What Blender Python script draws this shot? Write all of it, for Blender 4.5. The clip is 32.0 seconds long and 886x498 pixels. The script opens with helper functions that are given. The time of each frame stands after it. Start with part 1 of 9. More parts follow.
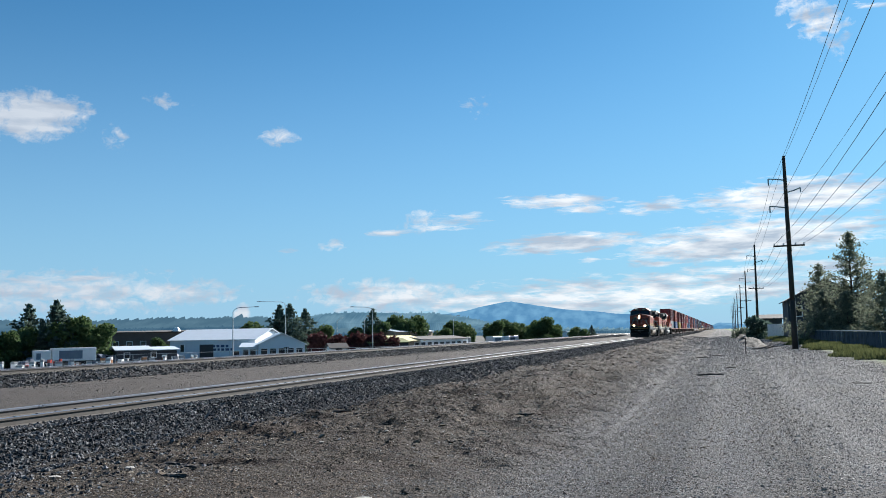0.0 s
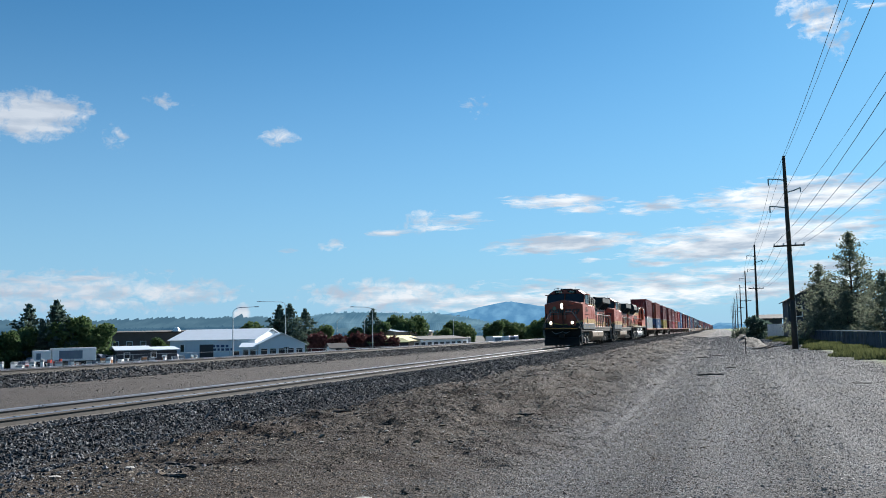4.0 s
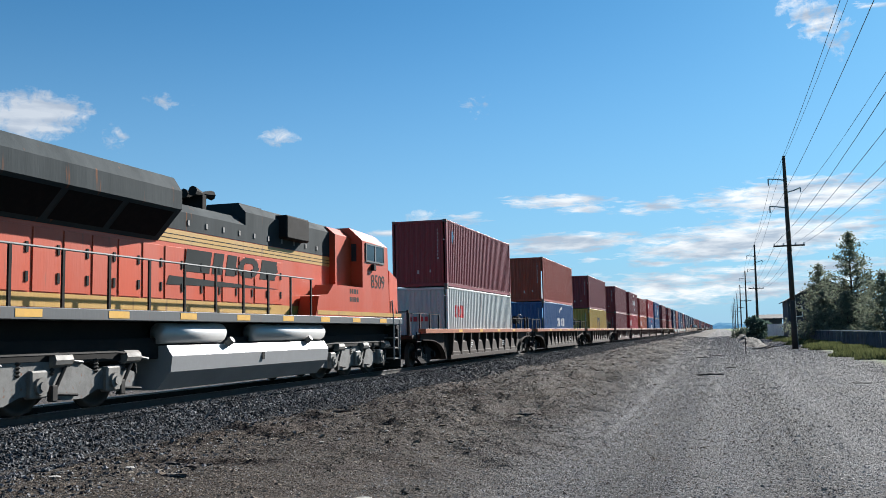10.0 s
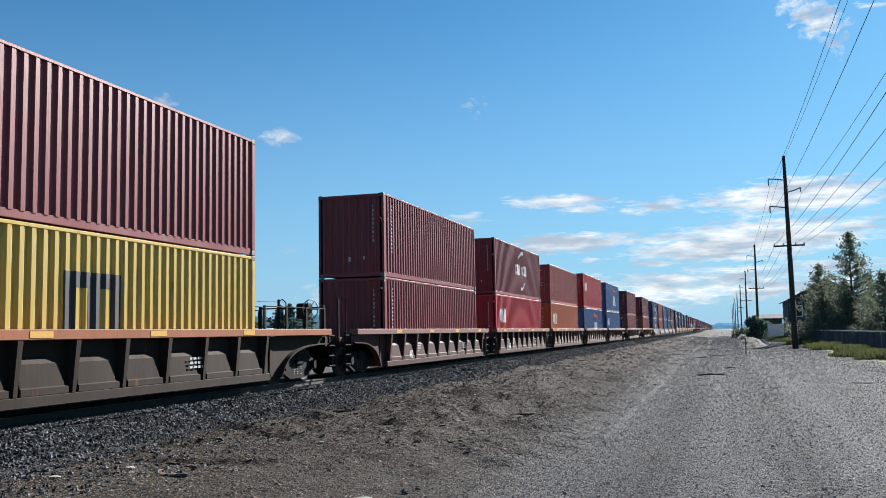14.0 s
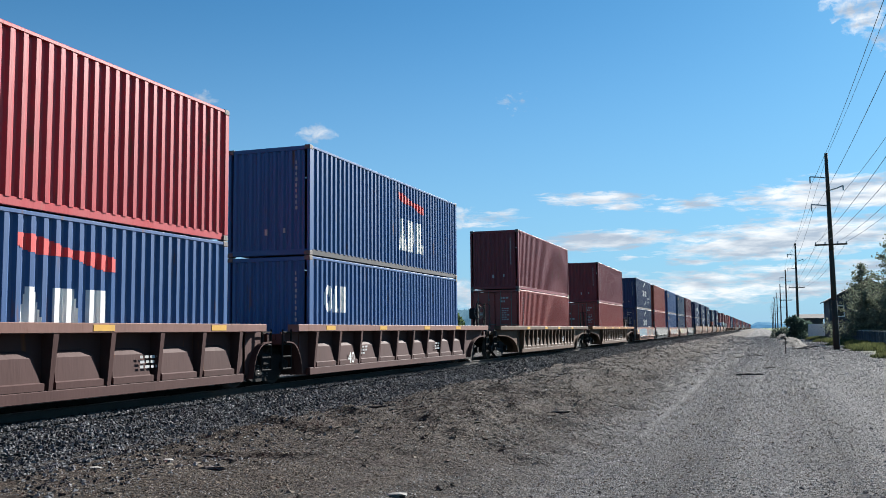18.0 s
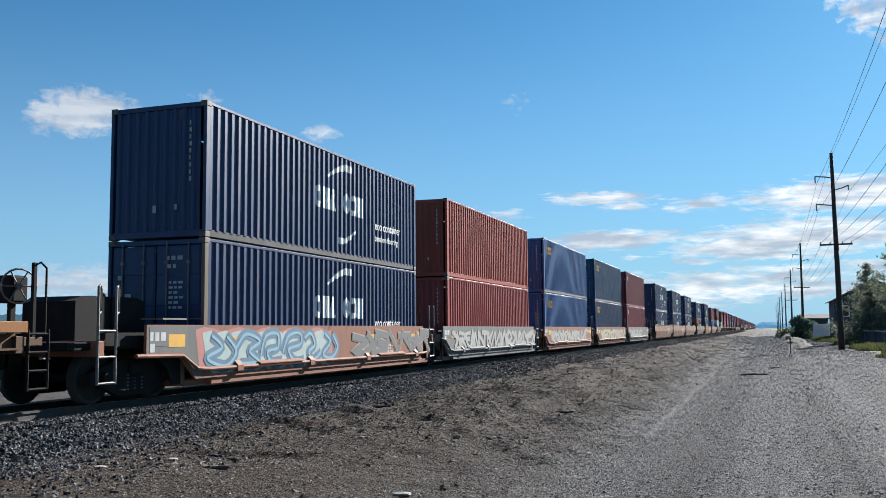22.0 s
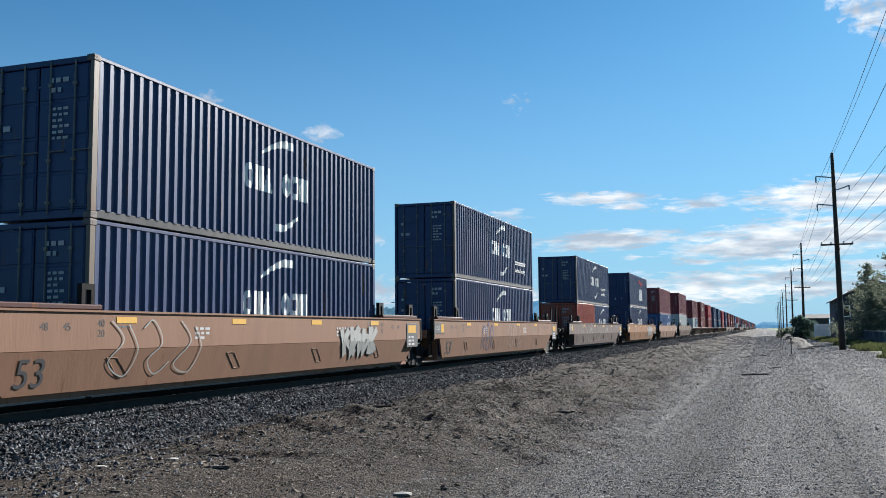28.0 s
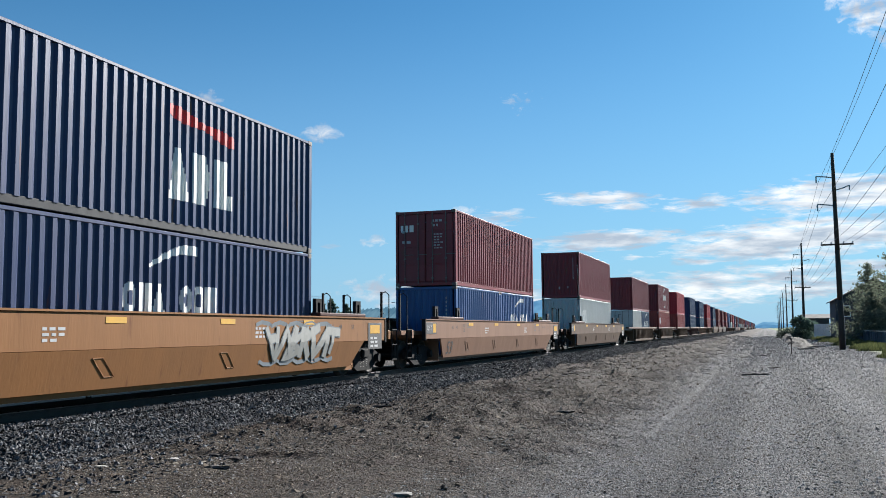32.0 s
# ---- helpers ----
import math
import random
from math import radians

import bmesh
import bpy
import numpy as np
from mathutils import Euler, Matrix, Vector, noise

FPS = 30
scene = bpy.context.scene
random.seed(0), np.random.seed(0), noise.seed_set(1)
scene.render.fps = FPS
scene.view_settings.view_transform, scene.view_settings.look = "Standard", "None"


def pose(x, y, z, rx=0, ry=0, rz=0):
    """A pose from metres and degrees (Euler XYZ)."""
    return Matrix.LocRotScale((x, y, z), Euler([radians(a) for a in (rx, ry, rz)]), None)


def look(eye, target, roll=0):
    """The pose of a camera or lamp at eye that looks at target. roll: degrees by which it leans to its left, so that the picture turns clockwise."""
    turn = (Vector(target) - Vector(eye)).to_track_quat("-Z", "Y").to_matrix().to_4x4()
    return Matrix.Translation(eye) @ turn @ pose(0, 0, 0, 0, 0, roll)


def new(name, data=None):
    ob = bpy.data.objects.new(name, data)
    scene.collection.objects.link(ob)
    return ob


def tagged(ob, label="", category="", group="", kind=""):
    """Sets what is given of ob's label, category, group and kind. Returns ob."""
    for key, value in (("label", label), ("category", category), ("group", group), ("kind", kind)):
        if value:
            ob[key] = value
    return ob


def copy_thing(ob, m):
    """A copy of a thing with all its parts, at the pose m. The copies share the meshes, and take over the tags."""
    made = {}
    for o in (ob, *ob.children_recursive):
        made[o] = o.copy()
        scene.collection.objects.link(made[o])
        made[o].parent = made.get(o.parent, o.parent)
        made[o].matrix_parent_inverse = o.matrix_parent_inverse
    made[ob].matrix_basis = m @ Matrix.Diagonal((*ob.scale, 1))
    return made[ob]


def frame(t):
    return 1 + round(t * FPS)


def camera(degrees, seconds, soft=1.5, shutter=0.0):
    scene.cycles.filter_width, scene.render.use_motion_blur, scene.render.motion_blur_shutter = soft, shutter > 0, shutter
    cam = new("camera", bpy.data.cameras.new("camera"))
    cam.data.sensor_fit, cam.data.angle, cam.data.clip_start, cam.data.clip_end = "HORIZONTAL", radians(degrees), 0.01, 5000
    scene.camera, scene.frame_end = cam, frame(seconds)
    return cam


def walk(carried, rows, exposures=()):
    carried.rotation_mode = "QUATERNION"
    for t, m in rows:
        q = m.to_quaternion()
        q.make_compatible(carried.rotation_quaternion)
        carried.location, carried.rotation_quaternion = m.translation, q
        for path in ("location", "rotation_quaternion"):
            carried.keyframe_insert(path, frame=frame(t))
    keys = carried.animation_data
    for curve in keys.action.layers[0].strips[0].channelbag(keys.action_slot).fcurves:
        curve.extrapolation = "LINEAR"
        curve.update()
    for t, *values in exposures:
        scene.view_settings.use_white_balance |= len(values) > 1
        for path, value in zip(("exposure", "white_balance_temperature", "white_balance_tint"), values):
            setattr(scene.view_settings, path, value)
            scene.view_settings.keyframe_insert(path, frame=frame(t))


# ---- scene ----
EYE = (0.0, 0.0, 1.65)
TRACK_X = -12.095        # centre of the near track
RAIL_Z = 0.40            # top of its rails


def view(yaw, pitch, roll):
    """The camera on its tripod, yaw degrees left of the track's direction."""
    y, p = radians(yaw), radians(pitch)
    way = Vector((-math.sin(y) * math.cos(p), math.cos(y) * math.cos(p), math.sin(p)))
    return look(EYE, Vector(EYE) + way * 50, roll)


def between(k):
    return view(16.739 + 2.604 * k, 5.302 - 0.194 * k, -1.081 + 0.616 * k)


cam = camera(51.874, 32.0, 0.9)
walk(cam, [(0, between(0)), (8, between(0)), (16.4, between(0.008)), (16.7, between(0.03)), (17.0, between(0.12)), (17.25, between(0.33)),
           (17.5, between(0.54)), (17.75, between(0.76)), (18.0, between(0.875)), (18.5, between(0.935)), (19.0, between(0.965)),
           (22.0, between(0.98)), (27.5, between(0.995)), (32.0, between(1.0))], [(0, 1.25), (32, 1.25)])


# ---- sky and sun ----
SUN_AZ, SUN_EL = 20.0, 28.0     # degrees right of the track's direction, and above the horizon


def link_math(nt, op, a, b=None, clamp=False):
    n = nt.nodes.new("ShaderNodeMath")
    n.operation, n.use_clamp = op, clamp
    for i, v in enumerate((a, b)):
        if v is None:
            continue
        if isinstance(v, (int, float)):
            n.inputs[i].default_value = v
        else:
            nt.links.new(v, n.inputs[i])
    return n.outputs[0]


def build_world():
    w = bpy.data.worlds.new("sky")
    scene.world = w
    w.use_nodes = True
    nt = w.node_tree
    nt.nodes.clear()
    out = nt.nodes.new("ShaderNodeOutputWorld")
    sky = nt.nodes.new("ShaderNodeTexSky")
    sky.sky_type, sky.sun_disc = "NISHITA", False
    sky.sun_elevation, sky.sun_rotation = radians(SUN_EL), radians(SUN_AZ)
    sky.air_density, sky.dust_density, sky.ozone_density, sky.altitude = 1.0, 0.3, 2.5, 600
    geo = nt.nodes.new("ShaderNodeTexCoord")
    sep = nt.nodes.new("ShaderNodeSeparateXYZ")
    nt.links.new(geo.outputs["Generated"], sep.inputs[0])
    x, y, z = sep.outputs
    # degrees right of the track's direction and above the horizon
    az = link_math(nt, "MULTIPLY", link_math(nt, "ARCTAN2", x, y), 57.29578)
    el = link_math(nt, "MULTIPLY", link_math(nt, "ARCSINE", z), 57.29578)

    def cover_of(banks, sx, sy, scale, gain, seed):
        """Cloud where the noise is above a threshold that falls inside each bank."""
        comb = nt.nodes.new("ShaderNodeCombineXYZ")
        nt.links.new(link_math(nt, "MULTIPLY", az, sx), comb.inputs[0])
        nt.links.new(link_math(nt, "MULTIPLY", el, sy), comb.inputs[1])
        comb.inputs[2].default_value = seed
        fine = nt.nodes.new("ShaderNodeTexNoise")
        fine.inputs["Scale"].default_value, fine.inputs["Detail"].default_value = scale, 12.0
        fine.inputs["Roughness"].default_value, fine.inputs["Distortion"].default_value = 0.62, 0.35
        nt.links.new(comb.outputs[0], fine.inputs["Vector"])
        total = None
        for ca, ce, wa, we, lean, dens in banks:
            da = link_math(nt, "SUBTRACT", az, ca)
            de = link_math(nt, "SUBTRACT", el, ce)
            de = link_math(nt, "SUBTRACT", de, link_math(nt, "MULTIPLY", da, lean))
            q = link_math(nt, "ADD", link_math(nt, "POWER", link_math(nt, "ABSOLUTE", link_math(nt, "DIVIDE", da, wa * 1.25)), 2.0),
                          link_math(nt, "POWER", link_math(nt, "ABSOLUTE", link_math(nt, "DIVIDE", de, we * 1.25)), 2.0))
            m = link_math(nt, "MULTIPLY", link_math(nt, "SUBTRACT", 1.0, q, True), dens)
            total = m if total is None else link_math(nt, "MAXIMUM", total, m)
        edge = link_math(nt, "SUBTRACT", link_math(nt, "ADD", fine.outputs["Fac"], link_math(nt, "MULTIPLY", total, 0.42)), 0.70)
        return link_math(nt, "MULTIPLY", link_math(nt, "MULTIPLY", edge, gain, True), link_math(nt, "MULTIPLY", total, 3.0, True)), comb.outputs[0]

    puffy, puff_at = cover_of(PUFFS, 0.34, 0.48, 3.2, 3.4, 0.0)
    streaky, streak_at = cover_of(STREAKS, 0.15, 0.75, 4.2, 3.8, 3.7)
    any_cloud = link_math(nt, "MAXIMUM", puffy, streaky)
    low = nt.nodes.new("ShaderNodeTexNoise")
    low.inputs["Scale"].default_value, low.inputs["Detail"].default_value = 2.2, 6.0
    nt.links.new(streak_at, low.inputs["Vector"])
    tone = nt.nodes.new("ShaderNodeMix")
    tone.data_type = "RGBA"
    tone.inputs[6].default_value, tone.inputs[7].default_value = (5.3, 6.1, 7.3, 1), (11.6, 11.8, 12.0, 1)
    # clouds nearer the sun are whiter
    white = link_math(nt, "ADD", link_math(nt, "MULTIPLY", link_math(nt, "DIVIDE", link_math(nt, "ADD", az, 42.0), 42.0, True), 0.65), 0.35)
    nt.links.new(link_math(nt, "MULTIPLY", link_math(nt, "MULTIPLY", link_math(nt, "SUBTRACT", low.outputs["Fac"], 0.38), 4.2, True), white), tone.inputs[0])
    tint = nt.nodes.new("ShaderNodeMix")
    tint.data_type, tint.blend_type = "RGBA", "MULTIPLY"
    tint.inputs[0].default_value = 1.0
    tint.inputs[7].default_value = (0.435, 0.97, 1.20, 1)
    nt.links.new(sky.outputs[0], tint.inputs[6])
    haze = nt.nodes.new("ShaderNodeMix")
    haze.data_type = "RGBA"
    haze.inputs[7].default_value = (3.85, 6.3, 9.1, 1)
    thick = link_math(nt, "POWER", link_math(nt, "SUBTRACT", 1.0, link_math(nt, "DIVIDE", link_math(nt, "ABSOLUTE", el), 22.0), True), 1.6)
    # the haze is bright towards the sun and thin on the far side of the sky
    facing = link_math(nt, "MULTIPLY", link_math(nt, "MULTIPLY", link_math(nt, "SUBTRACT", y, 0.2), 2.3, True), 0.95)
    nt.links.new(link_math(nt, "MULTIPLY", link_math(nt, "MULTIPLY", thick, facing), 0.95), haze.inputs[0])
    nt.links.new(tint.outputs[2], haze.inputs[6])
    mix = nt.nodes.new("ShaderNodeMix")
    mix.data_type = "RGBA"
    nt.links.new(link_math(nt, "MULTIPLY", any_cloud, 0.9), mix.inputs[0])
    nt.links.new(haze.outputs[2], mix.inputs[6])
    nt.links.new(tone.outputs[2], mix.inputs[7])
    bg = nt.nodes.new("ShaderNodeBackground")
    bg.inputs[1].default_value = 0.0382
    nt.links.new(mix.outputs[2], bg.inputs[0])
    nt.links.new(bg.outputs[0], out.inputs[0])


# cloud banks: degrees right of the track, degrees up, half sizes, lean, density
PUFFS = [(-41.3, 12.87, 3.15, 1.46, 0.08, 1.5),
         (-42.7, 12.45, 1.76, 1.07, 0.08, 1.0),
         (-34.1, 14.21, 1.13, 0.56, 0.0, 0.8),
         (-36.7, 11.78, 0.96, 0.99, -0.25, 0.62),
         (-31.8, 13.96, 1.15, 0.27, 0.04, 0.5),
         (-26.9, 12.3, 1.54, 0.65, 0.1, 0.95),
         (-23.6, 5.64, 1.06, 0.49, 0.09, 0.75),
         (-18.1, 7.07, 1.43, 0.78, 0.13, 0.78),
         (-39.6, 2.72, 9.08, 1.5, 0.02, 0.98),
         (-33.2, 2.7, 4.26, 0.88, 0.04, 1.05),
         (-20.1, 2.38, 6.02, 1.2, -0.02, 1.1),
         (6.2, 17.77, 2.16, 1.62, -0.49, 0.95),
         (7.2, 16.06, 0.67, 0.94, -0.54, 0.8),
         (-14.2, 14.09, 1.59, 0.9, -0.03, 0.52),
         (-29.2, 1.22, 0.51, 0.9, -0.01, 1.7)]
STREAKS = [(-9.5, 8.09, 3.95, 0.53, -0.02, 1.05),
           (-7.9, 7.57, 2.52, 0.32, 0.04, 1.0),
           (-3.6, 7.55, 2.88, 0.55, 0.07, 0.9),
           (4.4, 7.65, 6.22, 1.19, 0.03, 1.25),
           (-20.1, 6.38, 1.78, 0.28, 0.05, 1.0),
           (-16.1, 6.93, 2.86, 0.64, 0.08, 0.9),
           (-8.9, 5.49, 5.43, 0.7, 0.03, 1.25),
           (2.1, 5.21, 8.3, 1.34, 0.05, 1.3),
           (-3.9, 4.06, 1.86, 0.31, -0.02, 1.0),
           (-7.7, 4.37, 0.83, 0.28, -0.03, 0.9),
           (-3.0, 2.51, 14.05, 1.03, -0.0, 1.05),
           (-9.2, 1.81, 11.5, 0.91, -0.0, 1.15),
           (4.2, 3.27, 9.29, 0.73, 0.01, 0.95),
           (-39.5, 3.54, 3.95, 0.33, 0.01, 1.0),
           (-26.3, 5.23, 0.83, 0.25, -0.0, 0.6),
           (9.3, 17.99, 1.32, 0.24, -0.11, 0.8)]
build_world()
sun = new("sun", bpy.data.lights.new("sun", "SUN"))
sun.data.energy, sun.data.angle, sun.data.color = 5.7, radians(0.53), (1.0, 0.98, 0.94)
_a, _e = radians(SUN_AZ), radians(SUN_EL)
sun.matrix_world = look((0, 0, 60), (-math.sin(_a) * math.cos(_e), -math.cos(_a) * math.cos(_e), 60 - math.sin(_e)))


# ---- mesh helpers ----
def mesh_object(name, bm, material, parent=None, label="", smooth=False):
    me = bpy.data.meshes.new(name)
    bmesh.ops.recalc_face_normals(bm, faces=bm.faces)
    bm.to_mesh(me)
    bm.free()
    if smooth:
        for p in me.polygons:
            p.use_smooth = True
    for m in material if isinstance(material, (list, tuple)) else (material,):
        me.materials.append(m)
    ob = new(name, me)
    if parent is not None:
        ob.parent = parent
    if label:
        ob["label"] = label
    return ob


def part(name, bm, material, parent, label="", smooth=False):
    return mesh_object(name, bm, material, parent, label, smooth)


def raw_object(name, verts, faces, material, parent=None, label="", smooth=False):
    me = bpy.data.meshes.new(name)
    me.from_pydata(verts, [], faces)
    for m in material if isinstance(material, (list, tuple)) else (material,):
        me.materials.append(m)
    if smooth:
        for p in me.polygons:
            p.use_smooth = True
    ob = new(name, me)
    if parent is not None:
        ob.parent = parent
    if label:
        ob["label"] = label
    return ob


def shared(name, me, material, parent, m=None, label=""):
    """A part on shared mesh data with its own material and pose."""
    ob = new(name, me)
    ob.parent = parent
    if material is not None:
        ob.material_slots[0].link = "OBJECT"
        ob.material_slots[0].material = material
    if m is not None:
        ob.matrix_basis = m
    if label:
        ob["label"] = label
    return ob


def take(bm, material, name="mesh", smooth=False):
    """Mesh data out of a bmesh, for shared()."""
    me = bpy.data.meshes.new(name)
    bmesh.ops.recalc_face_normals(bm, faces=bm.faces)
    bm.to_mesh(me)
    bm.free()
    if smooth:
        for p in me.polygons:
            p.use_smooth = True
    me.materials.append(material)
    return me


def empty(name, m=None):
    ob = new(name)
    ob.empty_display_size = 0.3
    if m is not None:
        ob.matrix_basis = m
    return ob


def box(bm, x0, x1, y0, y1, z0, z1, bevel=0.0, m=None):
    vs = [bm.verts.new(v) for v in ((x0, y0, z0), (x1, y0, z0), (x1, y1, z0), (x0, y1, z0), (x0, y0, z1), (x1, y0, z1), (x1, y1, z1), (x0, y1, z1))]
    fs = [bm.faces.new([vs[i] for i in f]) for f in ((3, 2, 1, 0), (4, 5, 6, 7), (0, 1, 5, 4), (1, 2, 6, 5), (2, 3, 7, 6), (3, 0, 4, 7))]
    if bevel > 0:
        es = list({e for f in fs for e in f.edges})
        r = bmesh.ops.bevel(bm, geom=es, offset=bevel, segments=1, affect="EDGES", profile=0.5)
        vs = list({v for f in r["faces"] for v in f.verts} | {v for v in vs if v.is_valid})
    if m is not None:
        bmesh.ops.transform(bm, matrix=m, verts=vs)
    return bm


def cube(x0, x1, y0, y1, z0, z1, bevel=0.0):
    return box(bmesh.new(), x0, x1, y0, y1, z0, z1, bevel)


def rod(bm, a, b, r, n=8, r2=None):
    """A round bar from a to b."""
    a, b = Vector(a), Vector(b)
    d = (b - a)
    q = d.to_track_quat("Z", "Y")
    r2 = r if r2 is None else r2
    lo, hi = [], []
    for i in range(n):
        c = Vector((math.cos(i * 2 * math.pi / n), math.sin(i * 2 * math.pi / n), 0))
        lo.append(bm.verts.new(a + q @ (c * r)))
        hi.append(bm.verts.new(b + q @ (c * r2)))
    for i in range(n):
        j = (i + 1) % n
        bm.faces.new((lo[i], lo[j], hi[j], hi[i]))
    bm.faces.new(lo[::-1])
    bm.faces.new(hi)
    return bm


def pipe(points, r, n=6, bm=None):
    """A bent round bar through the points, one closed surface."""
    bm = bmesh.new() if bm is None else bm
    ps = [Vector(p) for p in points]
    d = (ps[1] - ps[0]).normalized()
    side = d.orthogonal().normalized()
    rings = []
    for i, p in enumerate(ps):
        a = (ps[i] - ps[i - 1]).normalized() if i else d
        b = (ps[i + 1] - ps[i]).normalized() if i < len(ps) - 1 else a
        t = (a + b)
        t = t.normalized() if t.length > 1e-6 else a
        side = (side - t * side.dot(t)).normalized()
        up = t.cross(side)
        rings.append([p + (side * math.cos(k * 2 * math.pi / n) + up * math.sin(k * 2 * math.pi / n)) * r for k in range(n)])
    return loft(bm, rings, True)


def loft(bm, rings, closed=False, caps=True):
    """Joins rings of equally many points with quads."""
    rows = [[bm.verts.new(p) for p in ring] for ring in rings]
    n = len(rows[0])
    for r0, r1 in zip(rows, rows[1:]):
        for i in range(n if closed else n - 1):
            j = (i + 1) % n
            bm.faces.new((r0[i], r0[j], r1[j], r1[i]))
    if caps and closed:
        bm.faces.new(rows[0][::-1])
        bm.faces.new(rows[-1])
    return bm


def prism(bm, outline, axis, lo, hi):
    """A prism over an outline of 2D points; axis 'x', 'y' or 'z' is the way it is drawn out."""
    def at(p, h):
        return {"x": (h, p[0], p[1]), "y": (p[0], h, p[1]), "z": (p[0], p[1], h)}[axis]
    return loft(bm, [[at(p, lo) for p in outline], [at(p, hi) for p in outline]], True)


def wheel_mesh(r, w, n=24, hub=0.3):
    """A railway wheel, axle along x, flange on the +x side."""
    bm = bmesh.new()
    prof = ((-w / 2, 0.0), (-w / 2, hub * r), (-w * 0.15, hub * r * 1.1), (-w * 0.15, r * 0.8), (-w / 2, r * 0.84), (-w / 2, r), (w * 0.3, r), (w * 0.35, r + 0.028), (w / 2, r + 0.028), (w / 2, r * 0.82), (w * 0.15, r * 0.78), (w * 0.15, 0.0))
    rings = [[(px, pr * math.cos(k * 2 * math.pi / n), pr * math.sin(k * 2 * math.pi / n)) for k in range(n)] for px, pr in prof if pr > 0]
    return loft(bm, rings, True)


# ---- materials ----
def paint(name, col, rough=0.5, metal=0.0, grime=0.35, scale=1.2, dirt=(0.05, 0.042, 0.035), vary=0.0, rust=0.0, bump=0.004, streak=False, spec=0.5):
    """Weathered coat: two scales of variation, dirt, optional rust spots and streaks, fine relief."""
    m = bpy.data.materials.new(name)
    m.use_nodes = True
    nt = m.node_tree
    b = nt.nodes["Principled BSDF"]
    b.inputs["Roughness"].default_value, b.inputs["Metallic"].default_value = rough, metal
    b.inputs["Specular IOR Level"].default_value = spec
    tc = nt.nodes.new("ShaderNodeTexCoord")
    mp = nt.nodes.new("ShaderNodeMapping")
    if streak:
        mp.inputs["Scale"].default_value = (1.6, 1.6, 0.22)
    oi = nt.nodes.new("ShaderNodeObjectInfo")
    nt.links.new(tc.outputs["Object"], mp.inputs["Vector"])
    add = nt.nodes.new("ShaderNodeVectorMath")
    add.operation = "ADD"
    sc = nt.nodes.new("ShaderNodeVectorMath")
    sc.operation = "SCALE"
    sc.inputs[0].default_value = (37.0, 11.0, 5.0)
    nt.links.new(oi.outputs["Random"], sc.inputs["Scale"])
    nt.links.new(mp.outputs[0], add.inputs[0])
    nt.links.new(sc.outputs[0], add.inputs[1])
    n1 = nt.nodes.new("ShaderNodeTexNoise")
    n1.inputs["Scale"].default_value, n1.inputs["Detail"].default_value, n1.inputs["Roughness"].default_value = scale, 6, 0.65
    n2 = nt.nodes.new("ShaderNodeTexNoise")
    n2.inputs["Scale"].default_value, n2.inputs["Detail"].default_value = scale * 14, 3
    for n in (n1, n2):
        nt.links.new(add.outputs[0], n.inputs["Vector"])
    mix = nt.nodes.new("ShaderNodeMix")
    mix.data_type = "RGBA"
    mix.inputs[6].default_value, mix.inputs[7].default_value = (*col, 1), (*dirt, 1)
    f = link_math(nt, "MULTIPLY", link_math(nt, "SUBTRACT", n1.outputs["Fac"], 0.42), 2.2 * grime, True)
    f2 = link_math(nt, "MULTIPLY", link_math(nt, "SUBTRACT", n2.outputs["Fac"], 0.5), 0.8 * grime, True)
    nt.links.new(link_math(nt, "ADD", f, f2, True), mix.inputs[0])
    colour = mix.outputs[2]
    if vary:
        hsv = nt.nodes.new("ShaderNodeHueSaturation")
        nt.links.new(colour, hsv.inputs["Color"])
        nt.links.new(link_math(nt, "ADD", link_math(nt, "MULTIPLY", oi.outputs["Random"], 2 * vary), 1 - vary), hsv.inputs["Value"])
        colour = hsv.outputs[0]
    if rust:
        n3 = nt.nodes.new("ShaderNodeTexNoise")
        n3.inputs["Scale"].default_value, n3.inputs["Detail"].default_value = scale * 4, 8
        nt.links.new(add.outputs[0], n3.inputs["Vector"])
        mr = nt.nodes.new("ShaderNodeMix")
        mr.data_type = "RGBA"
        mr.inputs[7].default_value = (0.13, 0.05, 0.022, 1)
        nt.links.new(link_math(nt, "MULTIPLY", link_math(nt, "SUBTRACT", n3.outputs["Fac"], 0.66 - 0.12 * rust), 9.0, True), mr.inputs[0])
        nt.links.new(colour, mr.inputs[6])
        colour = mr.outputs[2]
    nt.links.new(colour, b.inputs["Base Color"])
    nt.links.new(link_math(nt, "ADD", link_math(nt, "MULTIPLY", n1.outputs["Fac"], 0.3), rough - 0.15, True), b.inputs["Roughness"])
    if bump:
        bp = nt.nodes.new("ShaderNodeBump")
        bp.inputs["Strength"].default_value, bp.inputs["Distance"].default_value = 0.5, bump
        nt.links.new(n2.outputs["Fac"], bp.inputs["Height"])
        nt.links.new(bp.outputs[0], b.inputs["Normal"])
    return m


